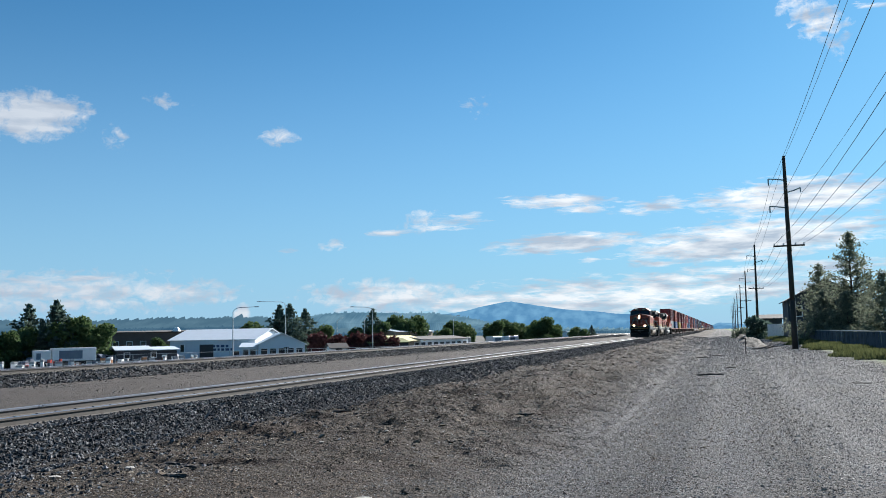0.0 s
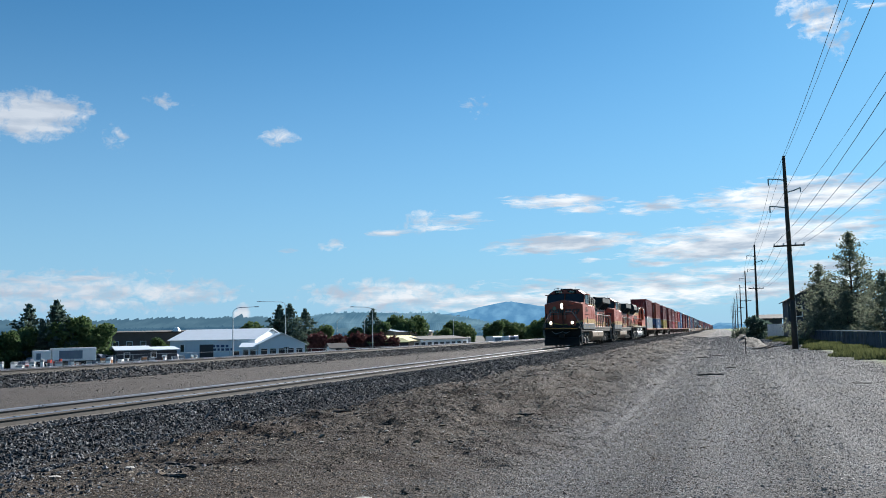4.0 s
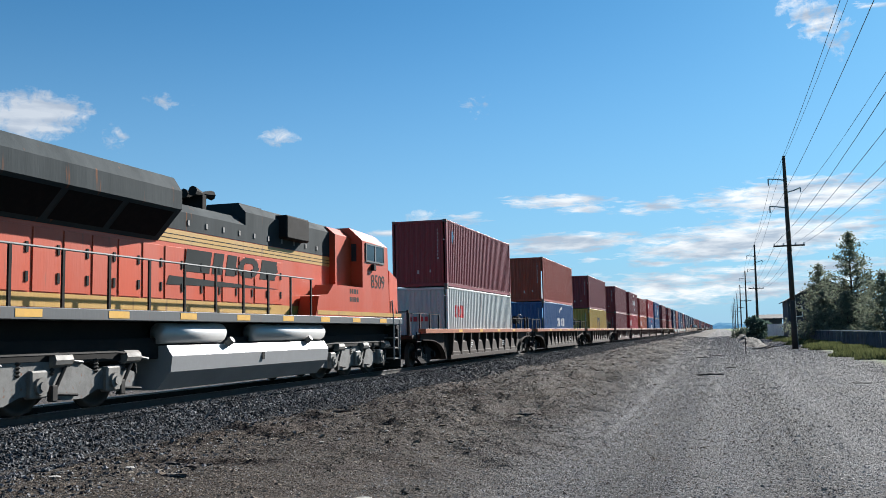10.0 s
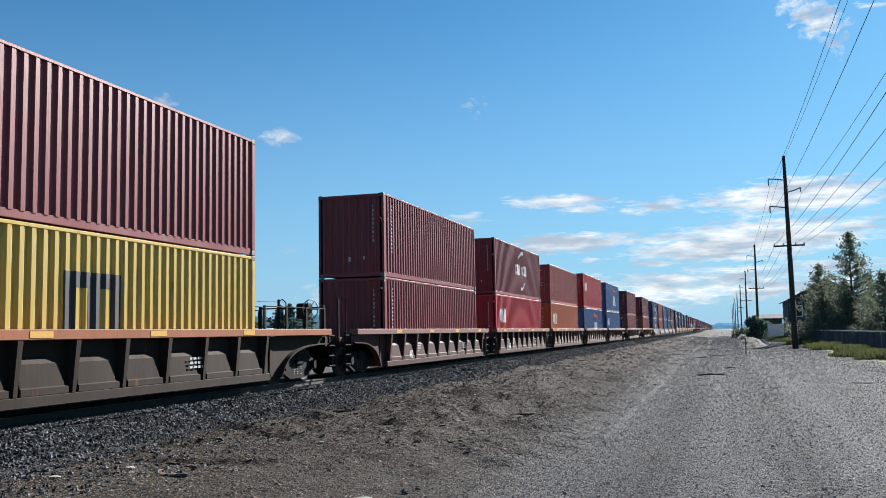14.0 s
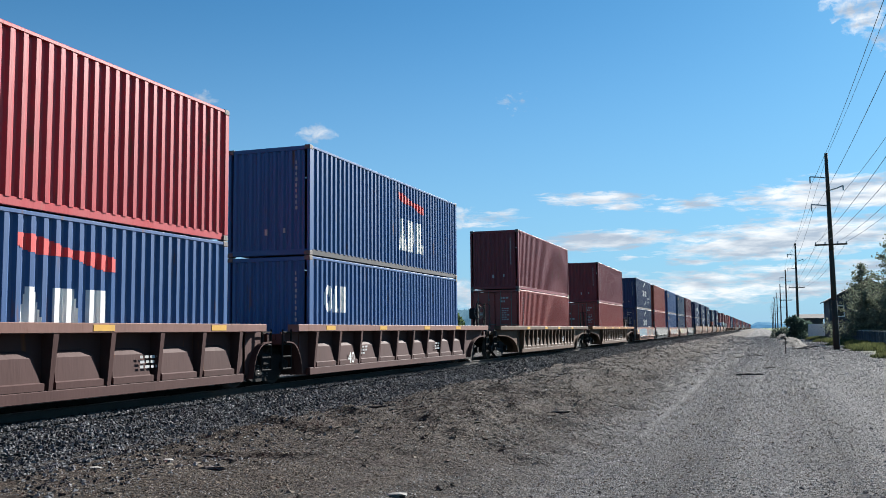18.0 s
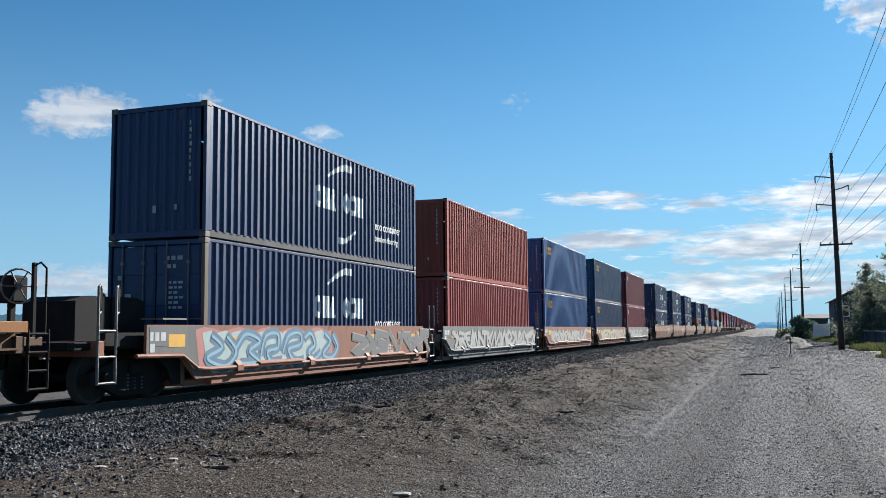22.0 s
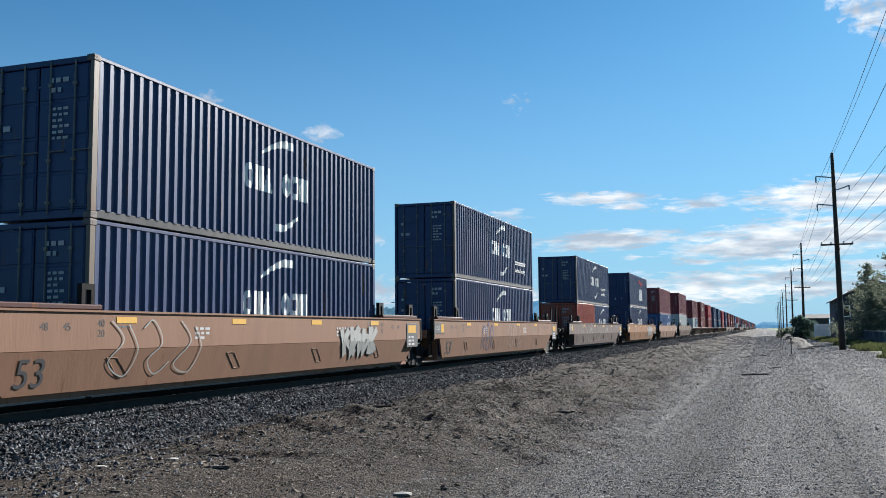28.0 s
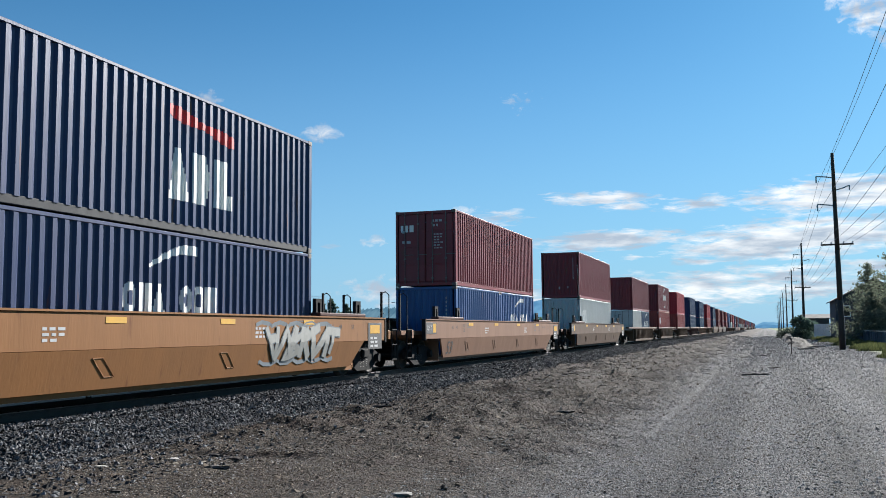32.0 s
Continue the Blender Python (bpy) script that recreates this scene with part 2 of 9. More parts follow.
def stone(name, cols, scale=6.0, bump=0.03, rough=0.95, island=False):
    """Crushed stone or soil: cell-to-cell colours, big patches, strong relief."""
    m = bpy.data.materials.new(name)
    m.use_nodes = True
    nt = m.node_tree
    b = nt.nodes["Principled BSDF"]
    b.inputs["Roughness"].default_value = rough
    b.inputs["Specular IOR Level"].default_value = 0.25
    geo = nt.nodes.new("ShaderNodeNewGeometry")
    vor = nt.nodes.new("ShaderNodeTexVoronoi")
    vor.inputs["Scale"].default_value = scale
    nt.links.new(geo.outputs["Position"], vor.inputs["Vector"])
    n1 = nt.nodes.new("ShaderNodeTexNoise")
    n1.inputs["Scale"].default_value, n1.inputs["Detail"].default_value = 0.35, 8
    nt.links.new(geo.outputs["Position"], n1.inputs["Vector"])
    sep = nt.nodes.new("ShaderNodeSeparateColor")
    nt.links.new(vor.outputs["Color"], sep.inputs[0])
    fac = geo.outputs["Random Per Island"] if island else sep.outputs[0]
    ramp = nt.nodes.new("ShaderNodeValToRGB")
    ramp.color_ramp.elements[0].color, ramp.color_ramp.elements[1].color = (*cols[0], 1), (*cols[2], 1)
    e = ramp.color_ramp.elements.new(0.55)
    e.color = (*cols[1], 1)
    nt.links.new(fac, ramp.inputs[0])
    mix = nt.nodes.new("ShaderNodeMix")
    mix.data_type = "RGBA"
    mix.inputs[7].default_value = (*cols[3], 1)
    nt.links.new(link_math(nt, "MULTIPLY", link_math(nt, "SUBTRACT", n1.outputs["Fac"], 0.45), 2.6, True), mix.inputs[0])
    nt.links.new(ramp.outputs[0], mix.inputs[6])
    nt.links.new(mix.outputs[2], b.inputs["Base Color"])
    bp = nt.nodes.new("ShaderNodeBump")
    bp.inputs["Strength"].default_value, bp.inputs["Distance"].default_value = 0.9, bump
    bp.invert = True
    nt.links.new(vor.outputs["Distance"], bp.inputs["Height"])
    nt.links.new(bp.outputs[0], b.inputs["Normal"])
    return m


def plain(name, col, rough=0.6, metal=0.0, emit=0.0):
    m = bpy.data.materials.new(name)
    m.use_nodes = True
    b = m.node_tree.nodes["Principled BSDF"]
    b.inputs["Base Color"].default_value = (*col, 1)
    b.inputs["Roughness"].default_value, b.inputs["Metallic"].default_value = rough, metal
    if emit:
        b.inputs["Emission Color"].default_value = (*col, 1)
        b.inputs["Emission Strength"].default_value = emit
    return m


def ground_material():
    """Gravel road, brown dirt bank, crushed-stone ballast and the strip between the tracks, told apart by distance from the track."""
    m = bpy.data.materials.new("gravel ground")
    m.use_nodes = True
    nt = m.node_tree
    b = nt.nodes["Principled BSDF"]
    b.inputs["Roughness"].default_value = 0.95
    b.inputs["Specular IOR Level"].default_value = 0.2
    geo = nt.nodes.new("ShaderNodeNewGeometry")
    sep = nt.nodes.new("ShaderNodeSeparateXYZ")
    nt.links.new(geo.outputs["Position"], sep.inputs[0])

    def noise_tex(scale, detail, rough=0.6, vec=None):
        n = nt.nodes.new("ShaderNodeTexNoise")
        n.inputs["Scale"].default_value, n.inputs["Detail"].default_value, n.inputs["Roughness"].default_value = scale, detail, rough
        nt.links.new(vec or geo.outputs["Position"], n.inputs["Vector"])
        return n.outputs["Fac"]

    big, mid, dots = noise_tex(0.22, 6), noise_tex(1.7, 8, 0.75), noise_tex(9.0, 9, 0.86)

    def pebbles(scale):
        """Packed stones: a random tone for each, and how near its edge a place lies."""
        cells = nt.nodes.new("ShaderNodeTexVoronoi")
        cells.inputs["Scale"].default_value = scale
        nt.links.new(geo.outputs["Position"], cells.inputs["Vector"])
        sepc = nt.nodes.new("ShaderNodeSeparateColor")
        nt.links.new(cells.outputs["Color"], sepc.inputs[0])
        return sepc.outputs[0], cells.outputs["Distance"]

    tone_a, edge_a = pebbles(30.0)
    tone_b, edge_b = pebbles(11.0)
    # long wheel tracks along the road
    along = nt.nodes.new("ShaderNodeMapping")
    along.inputs["Scale"].default_value = (1.1, 0.035, 1.0)
    nt.links.new(geo.outputs["Position"], along.inputs["Vector"])
    ruts = noise_tex(1.0, 5, 0.6, along.outputs[0])
    wob = link_math(nt, "ADD", sep.outputs[0], link_math(nt, "MULTIPLY", link_math(nt, "SUBTRACT", mid, 0.5), 2.2))
    slow = link_math(nt, "ADD", sep.outputs[0], link_math(nt, "MULTIPLY", link_math(nt, "SUBTRACT", noise_tex(0.12, 3), 0.5), 1.6))

    def step(x0, x1):
        return link_math(nt, "DIVIDE", link_math(nt, "SUBTRACT", wob, x0), x1 - x0, True)

    def mixed(fac, a, c):
        n = nt.nodes.new("ShaderNodeMix")
        n.data_type = "RGBA"
        for i, v in ((0, fac), (6, a), (7, c)):
            if isinstance(v, tuple):
                n.inputs[i].default_value = (*v, 1)
            else:
                nt.links.new(v, n.inputs[i])
        return n.outputs[2]

    def contrast(v, mid_point, gain):
        return link_math(nt, "ADD", link_math(nt, "MULTIPLY", link_math(nt, "SUBTRACT", v, mid_point), gain), 0.5, True)

    # tone of the stones: small ones packed close, some larger ones, broken up at every size
    small = link_math(nt, "POWER", tone_a, 2.2)
    large = link_math(nt, "POWER", tone_b, 3.0)
    grain = link_math(nt, "ADD", link_math(nt, "ADD", link_math(nt, "MULTIPLY", small, 0.55), link_math(nt, "MULTIPLY", large, 0.28)),
                      link_math(nt, "MULTIPLY", contrast(dots, 0.5, 4.5), 0.40), True)
    # crevice shade between the small stones, painted near black into road and dirt
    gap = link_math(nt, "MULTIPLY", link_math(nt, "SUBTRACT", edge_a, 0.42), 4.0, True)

    def lane(x0, half):
        return link_math(nt, "SUBTRACT", 1.0, link_math(nt, "DIVIDE", link_math(nt, "ABSOLUTE", link_math(nt, "SUBTRACT", slow, x0)), half), True)

    road = mixed(grain, (0.008, 0.008, 0.009), (0.160, 0.158, 0.165))
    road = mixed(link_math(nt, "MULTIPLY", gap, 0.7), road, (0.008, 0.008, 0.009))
    packed = link_math(nt, "MAXIMUM", link_math(nt, "MAXIMUM", lane(-2.3, 0.75), lane(0.1, 0.6)), link_math(nt, "MAXIMUM", lane(1.9, 0.6), lane(4.0, 0.7)))
    road = mixed(link_math(nt, "MULTIPLY", link_math(nt, "MULTIPLY", packed, contrast(mid, 0.45, 2.5)), 0.70), road, (0.135, 0.133, 0.137))
    loose = link_math(nt, "MAXIMUM", lane(-1.1, 0.5), lane(1.0, 0.45))
    road = mixed(link_math(nt, "MULTIPLY", loose, 0.6), road, (0.032, 0.031, 0.032))
    road = mixed(link_math(nt, "MULTIPLY", contrast(ruts, 0.40, -6.0), 0.30), road, (0.043, 0.043, 0.044))
    road = mixed(link_math(nt, "MULTIPLY", contrast(big, 0.60, 6.0), 0.35), road, (0.059, 0.051, 0.041))
    dirt = mixed(grain, (0.007, 0.006, 0.004), (0.116, 0.086, 0.064))
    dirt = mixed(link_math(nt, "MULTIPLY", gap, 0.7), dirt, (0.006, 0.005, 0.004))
    dirt = mixed(link_math(nt, "MULTIPLY", contrast(mid, 0.57, 6.0), 0.45), dirt, (0.025, 0.018, 0.015))
    dirt = mixed(link_math(nt, "MULTIPLY", contrast(big, 0.45, -6.0), 0.35), dirt, (0.041, 0.038, 0.035))
    dirt = mixed(link_math(nt, "MULTIPLY", contrast(noise_tex(0.55, 7, 0.7), 0.54, 8.0), 0.55), dirt, (0.034, 0.021, 0.016))
    ballast = mixed(grain, (0.005, 0.005, 0.005), (0.043, 0.044, 0.047))
    strip = mixed(grain, (0.023, 0.020, 0.019), (0.117, 0.100, 0.089))
    strip = mixed(link_math(nt, "MULTIPLY", contrast(mid, 0.58, 5.0), 0.4), strip, (0.047, 0.041, 0.037))
    town = mixed(contrast(big, 0.5, 3.0), (0.05, 0.052, 0.045), (0.13, 0.12, 0.11))
    verge = mixed(contrast(mid, 0.5, 3.0), (0.035, 0.055, 0.018), (0.13, 0.16, 0.05))
    c = mixed(step(-34.5, -33.5), town, ballast)
    c = mixed(step(-27.9, -27.1), c, strip)
    c = mixed(step(-16.4, -15.2), c, ballast)
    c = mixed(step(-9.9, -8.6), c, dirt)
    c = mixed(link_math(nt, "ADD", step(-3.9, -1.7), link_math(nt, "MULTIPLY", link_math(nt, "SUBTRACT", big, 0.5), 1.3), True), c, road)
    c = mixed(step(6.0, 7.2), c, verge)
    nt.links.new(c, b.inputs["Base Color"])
    h = link_math(nt, "ADD", link_math(nt, "ADD", link_math(nt, "MULTIPLY", edge_a, -0.9), link_math(nt, "MULTIPLY", edge_b, -1.3)), link_math(nt, "MULTIPLY", dots, 1.6))
    # the dirt bank is lumpy, the road nearly flat
    bank = link_math(nt, "SUBTRACT", step(-9.9, -8.6), step(-5.2, -2.4), True)
    h = link_math(nt, "ADD", h, link_math(nt, "MULTIPLY", link_math(nt, "MULTIPLY", noise_tex(2.6, 6, 0.75), bank), 3.0))
    bp = nt.nodes.new("ShaderNodeBump")
    bp.inputs["Strength"].default_value, bp.inputs["Distance"].default_value = 1.0, 0.028
    nt.links.new(h, bp.inputs["Height"])
    nt.links.new(bp.outputs[0], b.inputs["Normal"])
    return m


M_GROUND = ground_material()
M_BALLAST = stone("ballast stone", ((0.009, 0.009, 0.010), (0.049, 0.050, 0.053), (0.185, 0.186, 0.192), (0.034, 0.034, 0.036)), 5.0, 0.02, island=True)
M_PEBBLE = stone("road pebble", ((0.037, 0.037, 0.039), (0.136, 0.135, 0.137), (0.370, 0.366, 0.363), (0.118, 0.114, 0.109)), 9.0, 0.01, island=True)
M_CLOD = stone("brown clod", ((0.023, 0.018, 0.013), (0.085, 0.064, 0.046), (0.236, 0.203, 0.164), (0.069, 0.048, 0.034)), 7.0, 0.015, island=True)
M_CONCRETE = paint("tie concrete", (0.20, 0.175, 0.145), 0.9, 0, 0.5, 3.0, (0.07, 0.06, 0.05), 0.15, bump=0.006)
M_RAIL_TOP = paint("worn rail head", (0.40, 0.39, 0.42), 0.32, 1.0, 0.12, 2.0, bump=0)
M_RAIL = paint("rusty rail", (0.06, 0.054, 0.05), 0.85, 0.2, 0.5, 6.0)
M_WOOD = paint("weathered wood", (0.055, 0.045, 0.04), 0.9, 0, 0.5, 2.5, (0.02, 0.017, 0.015), streak=True, bump=0.01)
M_POLE = paint("creosoted pole wood", (0.050, 0.036, 0.030), 0.9, 0, 0.5, 2.0, (0.02, 0.016, 0.013), streak=True, bump=0.01)
M_BLACK = paint("black running gear", (0.012, 0.012, 0.013), 0.88, 0.0, 0.45, 3.0, (0.045, 0.037, 0.03), spec=0.15)
M_STEEL = paint("dusty grey steel", (0.17, 0.162, 0.15), 0.65, 0.2, 0.9, 3.0, (0.04, 0.035, 0.03))
M_FRAME = paint("grimy truck frame", (0.030, 0.028, 0.027), 0.8, 0.1, 1.0, 2.2, (0.018, 0.016, 0.014), spec=0.2)
M_SILVER = paint("silver tank paint", (0.44, 0.44, 0.44), 0.42, 0.35, 0.25, 1.5, (0.25, 0.23, 0.2))
M_WHITE = paint("white marking", (0.72, 0.72, 0.70), 0.7, 0, 0.25, 3.0, (0.3, 0.29, 0.27), bump=0)
M_GLASS = plain("dark window glass", (0.02, 0.025, 0.03), 0.06)
M_WHEEL = paint("wheel steel", (0.035, 0.03, 0.027), 0.8, 0.1, 0.5, 5.0)


# ---- ground ----
def bump_noise(x, y, s):
    return noise.noise(Vector((x * s, y * s, 1.7)))


def ground_z(x, y):
    """Height of the land at a place, without fine relief."""
    pts = ((-60, -2.3), (-44, -2.25), (-34.5, -0.35), (-32.9, 0.17), (-29.1, 0.17), (-27.4, -0.17), (-22, -0.16), (-16.2, -0.1),
           (-14.2, 0.205), (-10.15, 0.205), (-9.2, -0.13), (-8.6, -0.12), (-7.0, -0.06), (-5.4, -0.06), (-3.9, -0.17), (-2.7, -0.25), (-1.6, -0.20), (0.2, -0.03), (1.4, 0.0), (5.5, 0.0), (7.5, 0.12), (9, 0.1), (40, 0.0))
    if x <= pts[0][0]:
        return -2.3
    for (x0, z0), (x1, z1) in zip(pts, pts[1:]):
        if x <= x1:
            k = (x - x0) / (x1 - x0)
            return z0 + (z1 - z0) * k
    return 0.0


SCARP = ((12, -9.2), (17.5, -6.3), (24, -3.6), (38, -1.7), (60, -1.35), (140, -1.2))


def scarp(x, y):
    """A low broken edge that crosses the dirt bank and then follows the road; the bank's side is the higher."""
    if y < 12 or y > 140:
        return 0.0
    for (y0, x0), (y1, x1) in zip(SCARP, SCARP[1:]):
        if y <= y1:
            line = x0 + (x1 - x0) * (y - y0) / (y1 - y0)
            break
    d = line - x + 0.7 * bump_noise(x, y, 0.9) + 0.35 * bump_noise(x, y + 9, 2.3)
    if d <= 0 or d > 4:
        return 0.0
    broken = max(0.0, min(1.0, 0.6 + 1.7 * bump_noise(x + 31, y, 0.33)))
    return (0.10 if y < 19 else 0.22) * broken * min(1.0, d / 0.2) * (1 - d / 4) ** 1.5


def land(x, y):
    z = ground_z(x, y)
    if -15.5 < x < -9.6 or -34 < x < -28.5:
        near = 0.05
    elif x < -9.2:
        near = 0.25
    else:
        near = max(0.16, min(1.0, (x + 9.3) / 0.8, (-1.4 - x) / 1.6))
    if y < 16:
        near *= 0.35 + 0.65 * max(0.0, (y - 11) / 5)
    z += near * (0.13 * bump_noise(x + 0.25 * y, y * 0.5, 0.5) + 0.10 * bump_noise(x, y, 1.3) + 0.06 * bump_noise(x, y, 3.1))
    if near > 0.4 and y < 200:
        # rills and clods that run down across the bank
        z += near * min(1.0, y / 30) * 0.26 * (0.35 - abs(bump_noise(x * 0.5 + 7, y * 0.42 + x * 0.3, 1.0)))
        z += near * (0.20 * (0.5 - abs(bump_noise(x * 0.45, y * 1.5 + x * 0.5, 1.0))) + 0.045 * bump_noise(x, y, 6.3))
    if -9.0 < x < 0.5:
        z += scarp(x, y)
    if -3 < x < 5:
        z -= 0.03 * (math.exp(-((x + 2.3) / 0.4) ** 2) + math.exp(-((x - 0.1) / 0.4) ** 2) + math.exp(-((x - 1.9) / 0.4) ** 2))
    return z


def build_ground():
    xs = [-4600, -2500, -1200, -600, -300, -160, -100, -75, -60, -52, -44, -39, -34.5, -33.7, -32.9, -31, -29.1, -28.5, -27.9, -27.4, -25, -22, -19, -17, -16.2, -15.2, -14.2, -12.1, -10.15, -9.8, -9.45, -9.1]
    v = -8.8
    while v < 8.0:
        xs.append(v)
        v += 0.13
    xs += [8.6, 9.6, 12, 16, 22, 30, 40, 60, 100, 160, 300, 600, 1200, 2500, 4600]
    ys = [-700, -300, -120, -60, -30, -15, -6, 0]
    v = 0.4
    while v < 3000:
        ys.append(v)
        v += max(0.13, v * 0.009)
    ys += [3600, 4700]
    verts = [(x, y, land(x, y)) for y in ys for x in xs]
    n = len(xs)
    faces = [(j * n + i, j * n + i + 1, (j + 1) * n + i + 1, (j + 1) * n + i) for j in range(len(ys) - 1) for i in range(n - 1)]
    ob = raw_object("ground", verts, faces, M_GROUND, smooth=True)
    tagged(ob, "gravel service road, brown dirt bank and ballast beside the tracks", "ground", kind="structure")


build_ground()


def rock_cloud(name, places, material, label, category, seed=3, tall=0.75):
    """Many small broken stones joined into one object: places are x, y, z, size."""
    rng = np.random.default_rng(seed)
    base = np.array([(1, 0, 0), (-1, 0, 0), (0, 1, 0), (0, -1, 0), (0, 0, 1), (0, 0, -1)], float)
    tri = np.array([(0, 2, 4), (2, 1, 4), (1, 3, 4), (3, 0, 4), (2, 0, 5), (1, 2, 5), (3, 1, 5), (0, 3, 5)])
    n = len(places)
    p = np.asarray(places, float)
    v = base[None] * (0.62 + 0.55 * rng.random((n, 6, 1)))
    v[:, :, 2] *= tall
    v += (rng.random((n, 6, 3)) - 0.5) * 0.5
    a = rng.random(n) * 6.283
    c, s = np.cos(a)[:, None], np.sin(a)[:, None]
    x, y = v[:, :, 0] * c - v[:, :, 1] * s, v[:, :, 0] * s + v[:, :, 1] * c
    tilt = (rng.random(n) - 0.5)[:, None] * 2.1 * tall
    z = v[:, :, 2] * np.cos(tilt) + x * np.sin(tilt)
    x = x * np.cos(tilt) - v[:, :, 2] * np.sin(tilt)
    v = np.stack([x, y, z], 2) * p[:, None, 3:4] * 0.5 + p[:, None, :3]
    f = (tri[None] + (np.arange(n) * 6)[:, None, None]).reshape(-1, 3)
    me = bpy.data.meshes.new(name)
    me.from_pydata(v.reshape(-1, 3).tolist(), [], f.tolist())
    me.materials.append(material)
    return tagged(new(name, me), label, category, kind="stuff")


def build_stones():
    rng = random.Random(11)
    rows = []
    for y0, y1, count, size in ((4, 16, 19000, 0.066), (16, 34, 17000, 0.078), (34, 90, 10000, 0.12), (90, 200, 8000, 0.19), (200, 520, 7000, 0.34)):
        for _ in range(count):
            y = rng.uniform(y0, y1)
            x = rng.choice((rng.uniform(-11.12, -8.9), rng.uniform(-11.0, -9.2), rng.uniform(-10.9, -9.0)))
            s = size * rng.uniform(0.55, 1.35)
            rows.append((x, y, land(x, y) + s * 0.16 + (0.045 if x < -10.45 else 0.0), s))
    for _ in range(5000):
        y = rng.uniform(8, 60)
        x = rng.uniform(-13.6, -10.7)
        s = rng.uniform(0.05, 0.09)
        rows.append((x, y, land(x, y) + s * 0.1, s))
    for _ in range(11000):
        y = 28 + 260 * rng.random() ** 1.7
        x = rng.uniform(-29.4, -27.2)
        s = rng.uniform(0.08, 0.17) * (1 + y / 260)
        rows.append((x, y, land(x, y) + s * 0.12, s))
    for _ in range(9000):
        y = 14 + 130 * rng.random() ** 1.5
        x = rng.choice((rng.uniform(-27.5, -24.5), rng.uniform(-17.6, -14.5), rng.uniform(-27, -15)))
        s = rng.uniform(0.025, 0.06) * (1 + y / 120)
        rows.append((x, y, land(x, y) + s * 0.02, s))
    for _ in range(5000):
        y = 5 + 60 * rng.random() ** 1.4
        x = -9.1 + 2.4 * rng.random() ** 2.2
        s = rng.uniform(0.04, 0.09)
        rows.append((x, y, land(x, y) + s * 0.1, s))
    rows, far_rows = [], rows
    rock_cloud("ballast", far_rows, M_BALLAST, "dark grey crushed-stone ballast on the track shoulder", "ballast")
    for y0, y1, count, size in ((8, 13, 26000, 0.046), (13, 26, 28000, 0.064), (26, 75, 14000, 0.10), (75, 200, 5000, 0.16)):
        for _ in range(count):
            y = rng.uniform(y0, y1)
            x = rng.uniform(-9.3, -5.2) if rng.random() < 0.68 else -5.2 + 6.5 * rng.random() ** 1.9
            s = size * (0.3 + 0.7 * rng.random() ** 2.2)
            if rng.random() < 0.006:
                s *= 2.0
            rows.append((x, y, land(x, y) + s * 0.03, s))
    for _ in range(900):
        y = 9 + 75 * rng.random() ** 1.4
        x = rng.uniform(-7.6, -3.4)
        s = rng.uniform(0.06, 0.13) * (1 + y / 70)
        rows.append((x, y, land(x, y) - s * 0.02, s))
    rock_cloud("dirt_clods", rows, M_CLOD, "brown dirt clods and broken stone on the bank", "dirt", 8, 0.42)
    rows = []
    for _ in range(104000):
        # even over the view: crowded near by, sparse and larger far off
        y = 8.0 * 24.0 ** (rng.random() ** 1.15)
        x = rng.uniform(-8.6 if rng.random() < 0.45 else -4.2, min(6.5, 0.18 * y + 0.6))
        s = (0.018 + 0.0016 * y) * (0.4 + 0.75 * rng.random() ** 1.6)
        if rng.random() < 0.005:
            s *= 2.0
        rows.append((x, y, land(x, y) + s * 0.04, s))
    rock_cloud("gravel", rows, M_PEBBLE, "loose grey and brown gravel on the road and dirt bank", "gravel", 5, 0.36)


build_stones()


# ---- tracks ----
def rail_mesh(y0, y1, gauge=1):
    """A rail with head, web and foot, its head's top at z = 0; the gauge side of the head is polished by flanges."""
    prof = ((-0.075, -0.17), (0.075, -0.17), (0.075, -0.155), (0.012, -0.135), (0.012, -0.045), (0.036, -0.038), (0.036, -0.006), (0.026, 0.0), (-0.026, 0.0), (-0.036, -0.006), (-0.036, -0.038), (-0.012, -0.045), (-0.012, -0.135), (-0.075, -0.155))
    bm = prism(bmesh.new(), prof, "y", y0, y1)
    for f in bm.faces:
        zs = [v.co.z for v in f.verts]
        xs = [v.co.x * gauge for v in f.verts]
        f.material_index = 1 if min(zs) > -0.0065 or (min(xs) > 0.025 and min(zs) > -0.04) else 0
    return bm


def tie_mesh(length=2.6):
    bm = bmesh.new()
    h = length / 2
    prism(bm, ((-0.14, -0.20), (0.14, -0.20), (0.12, 0.0), (-0.12, 0.0)), "x", -h, h)
    return bm


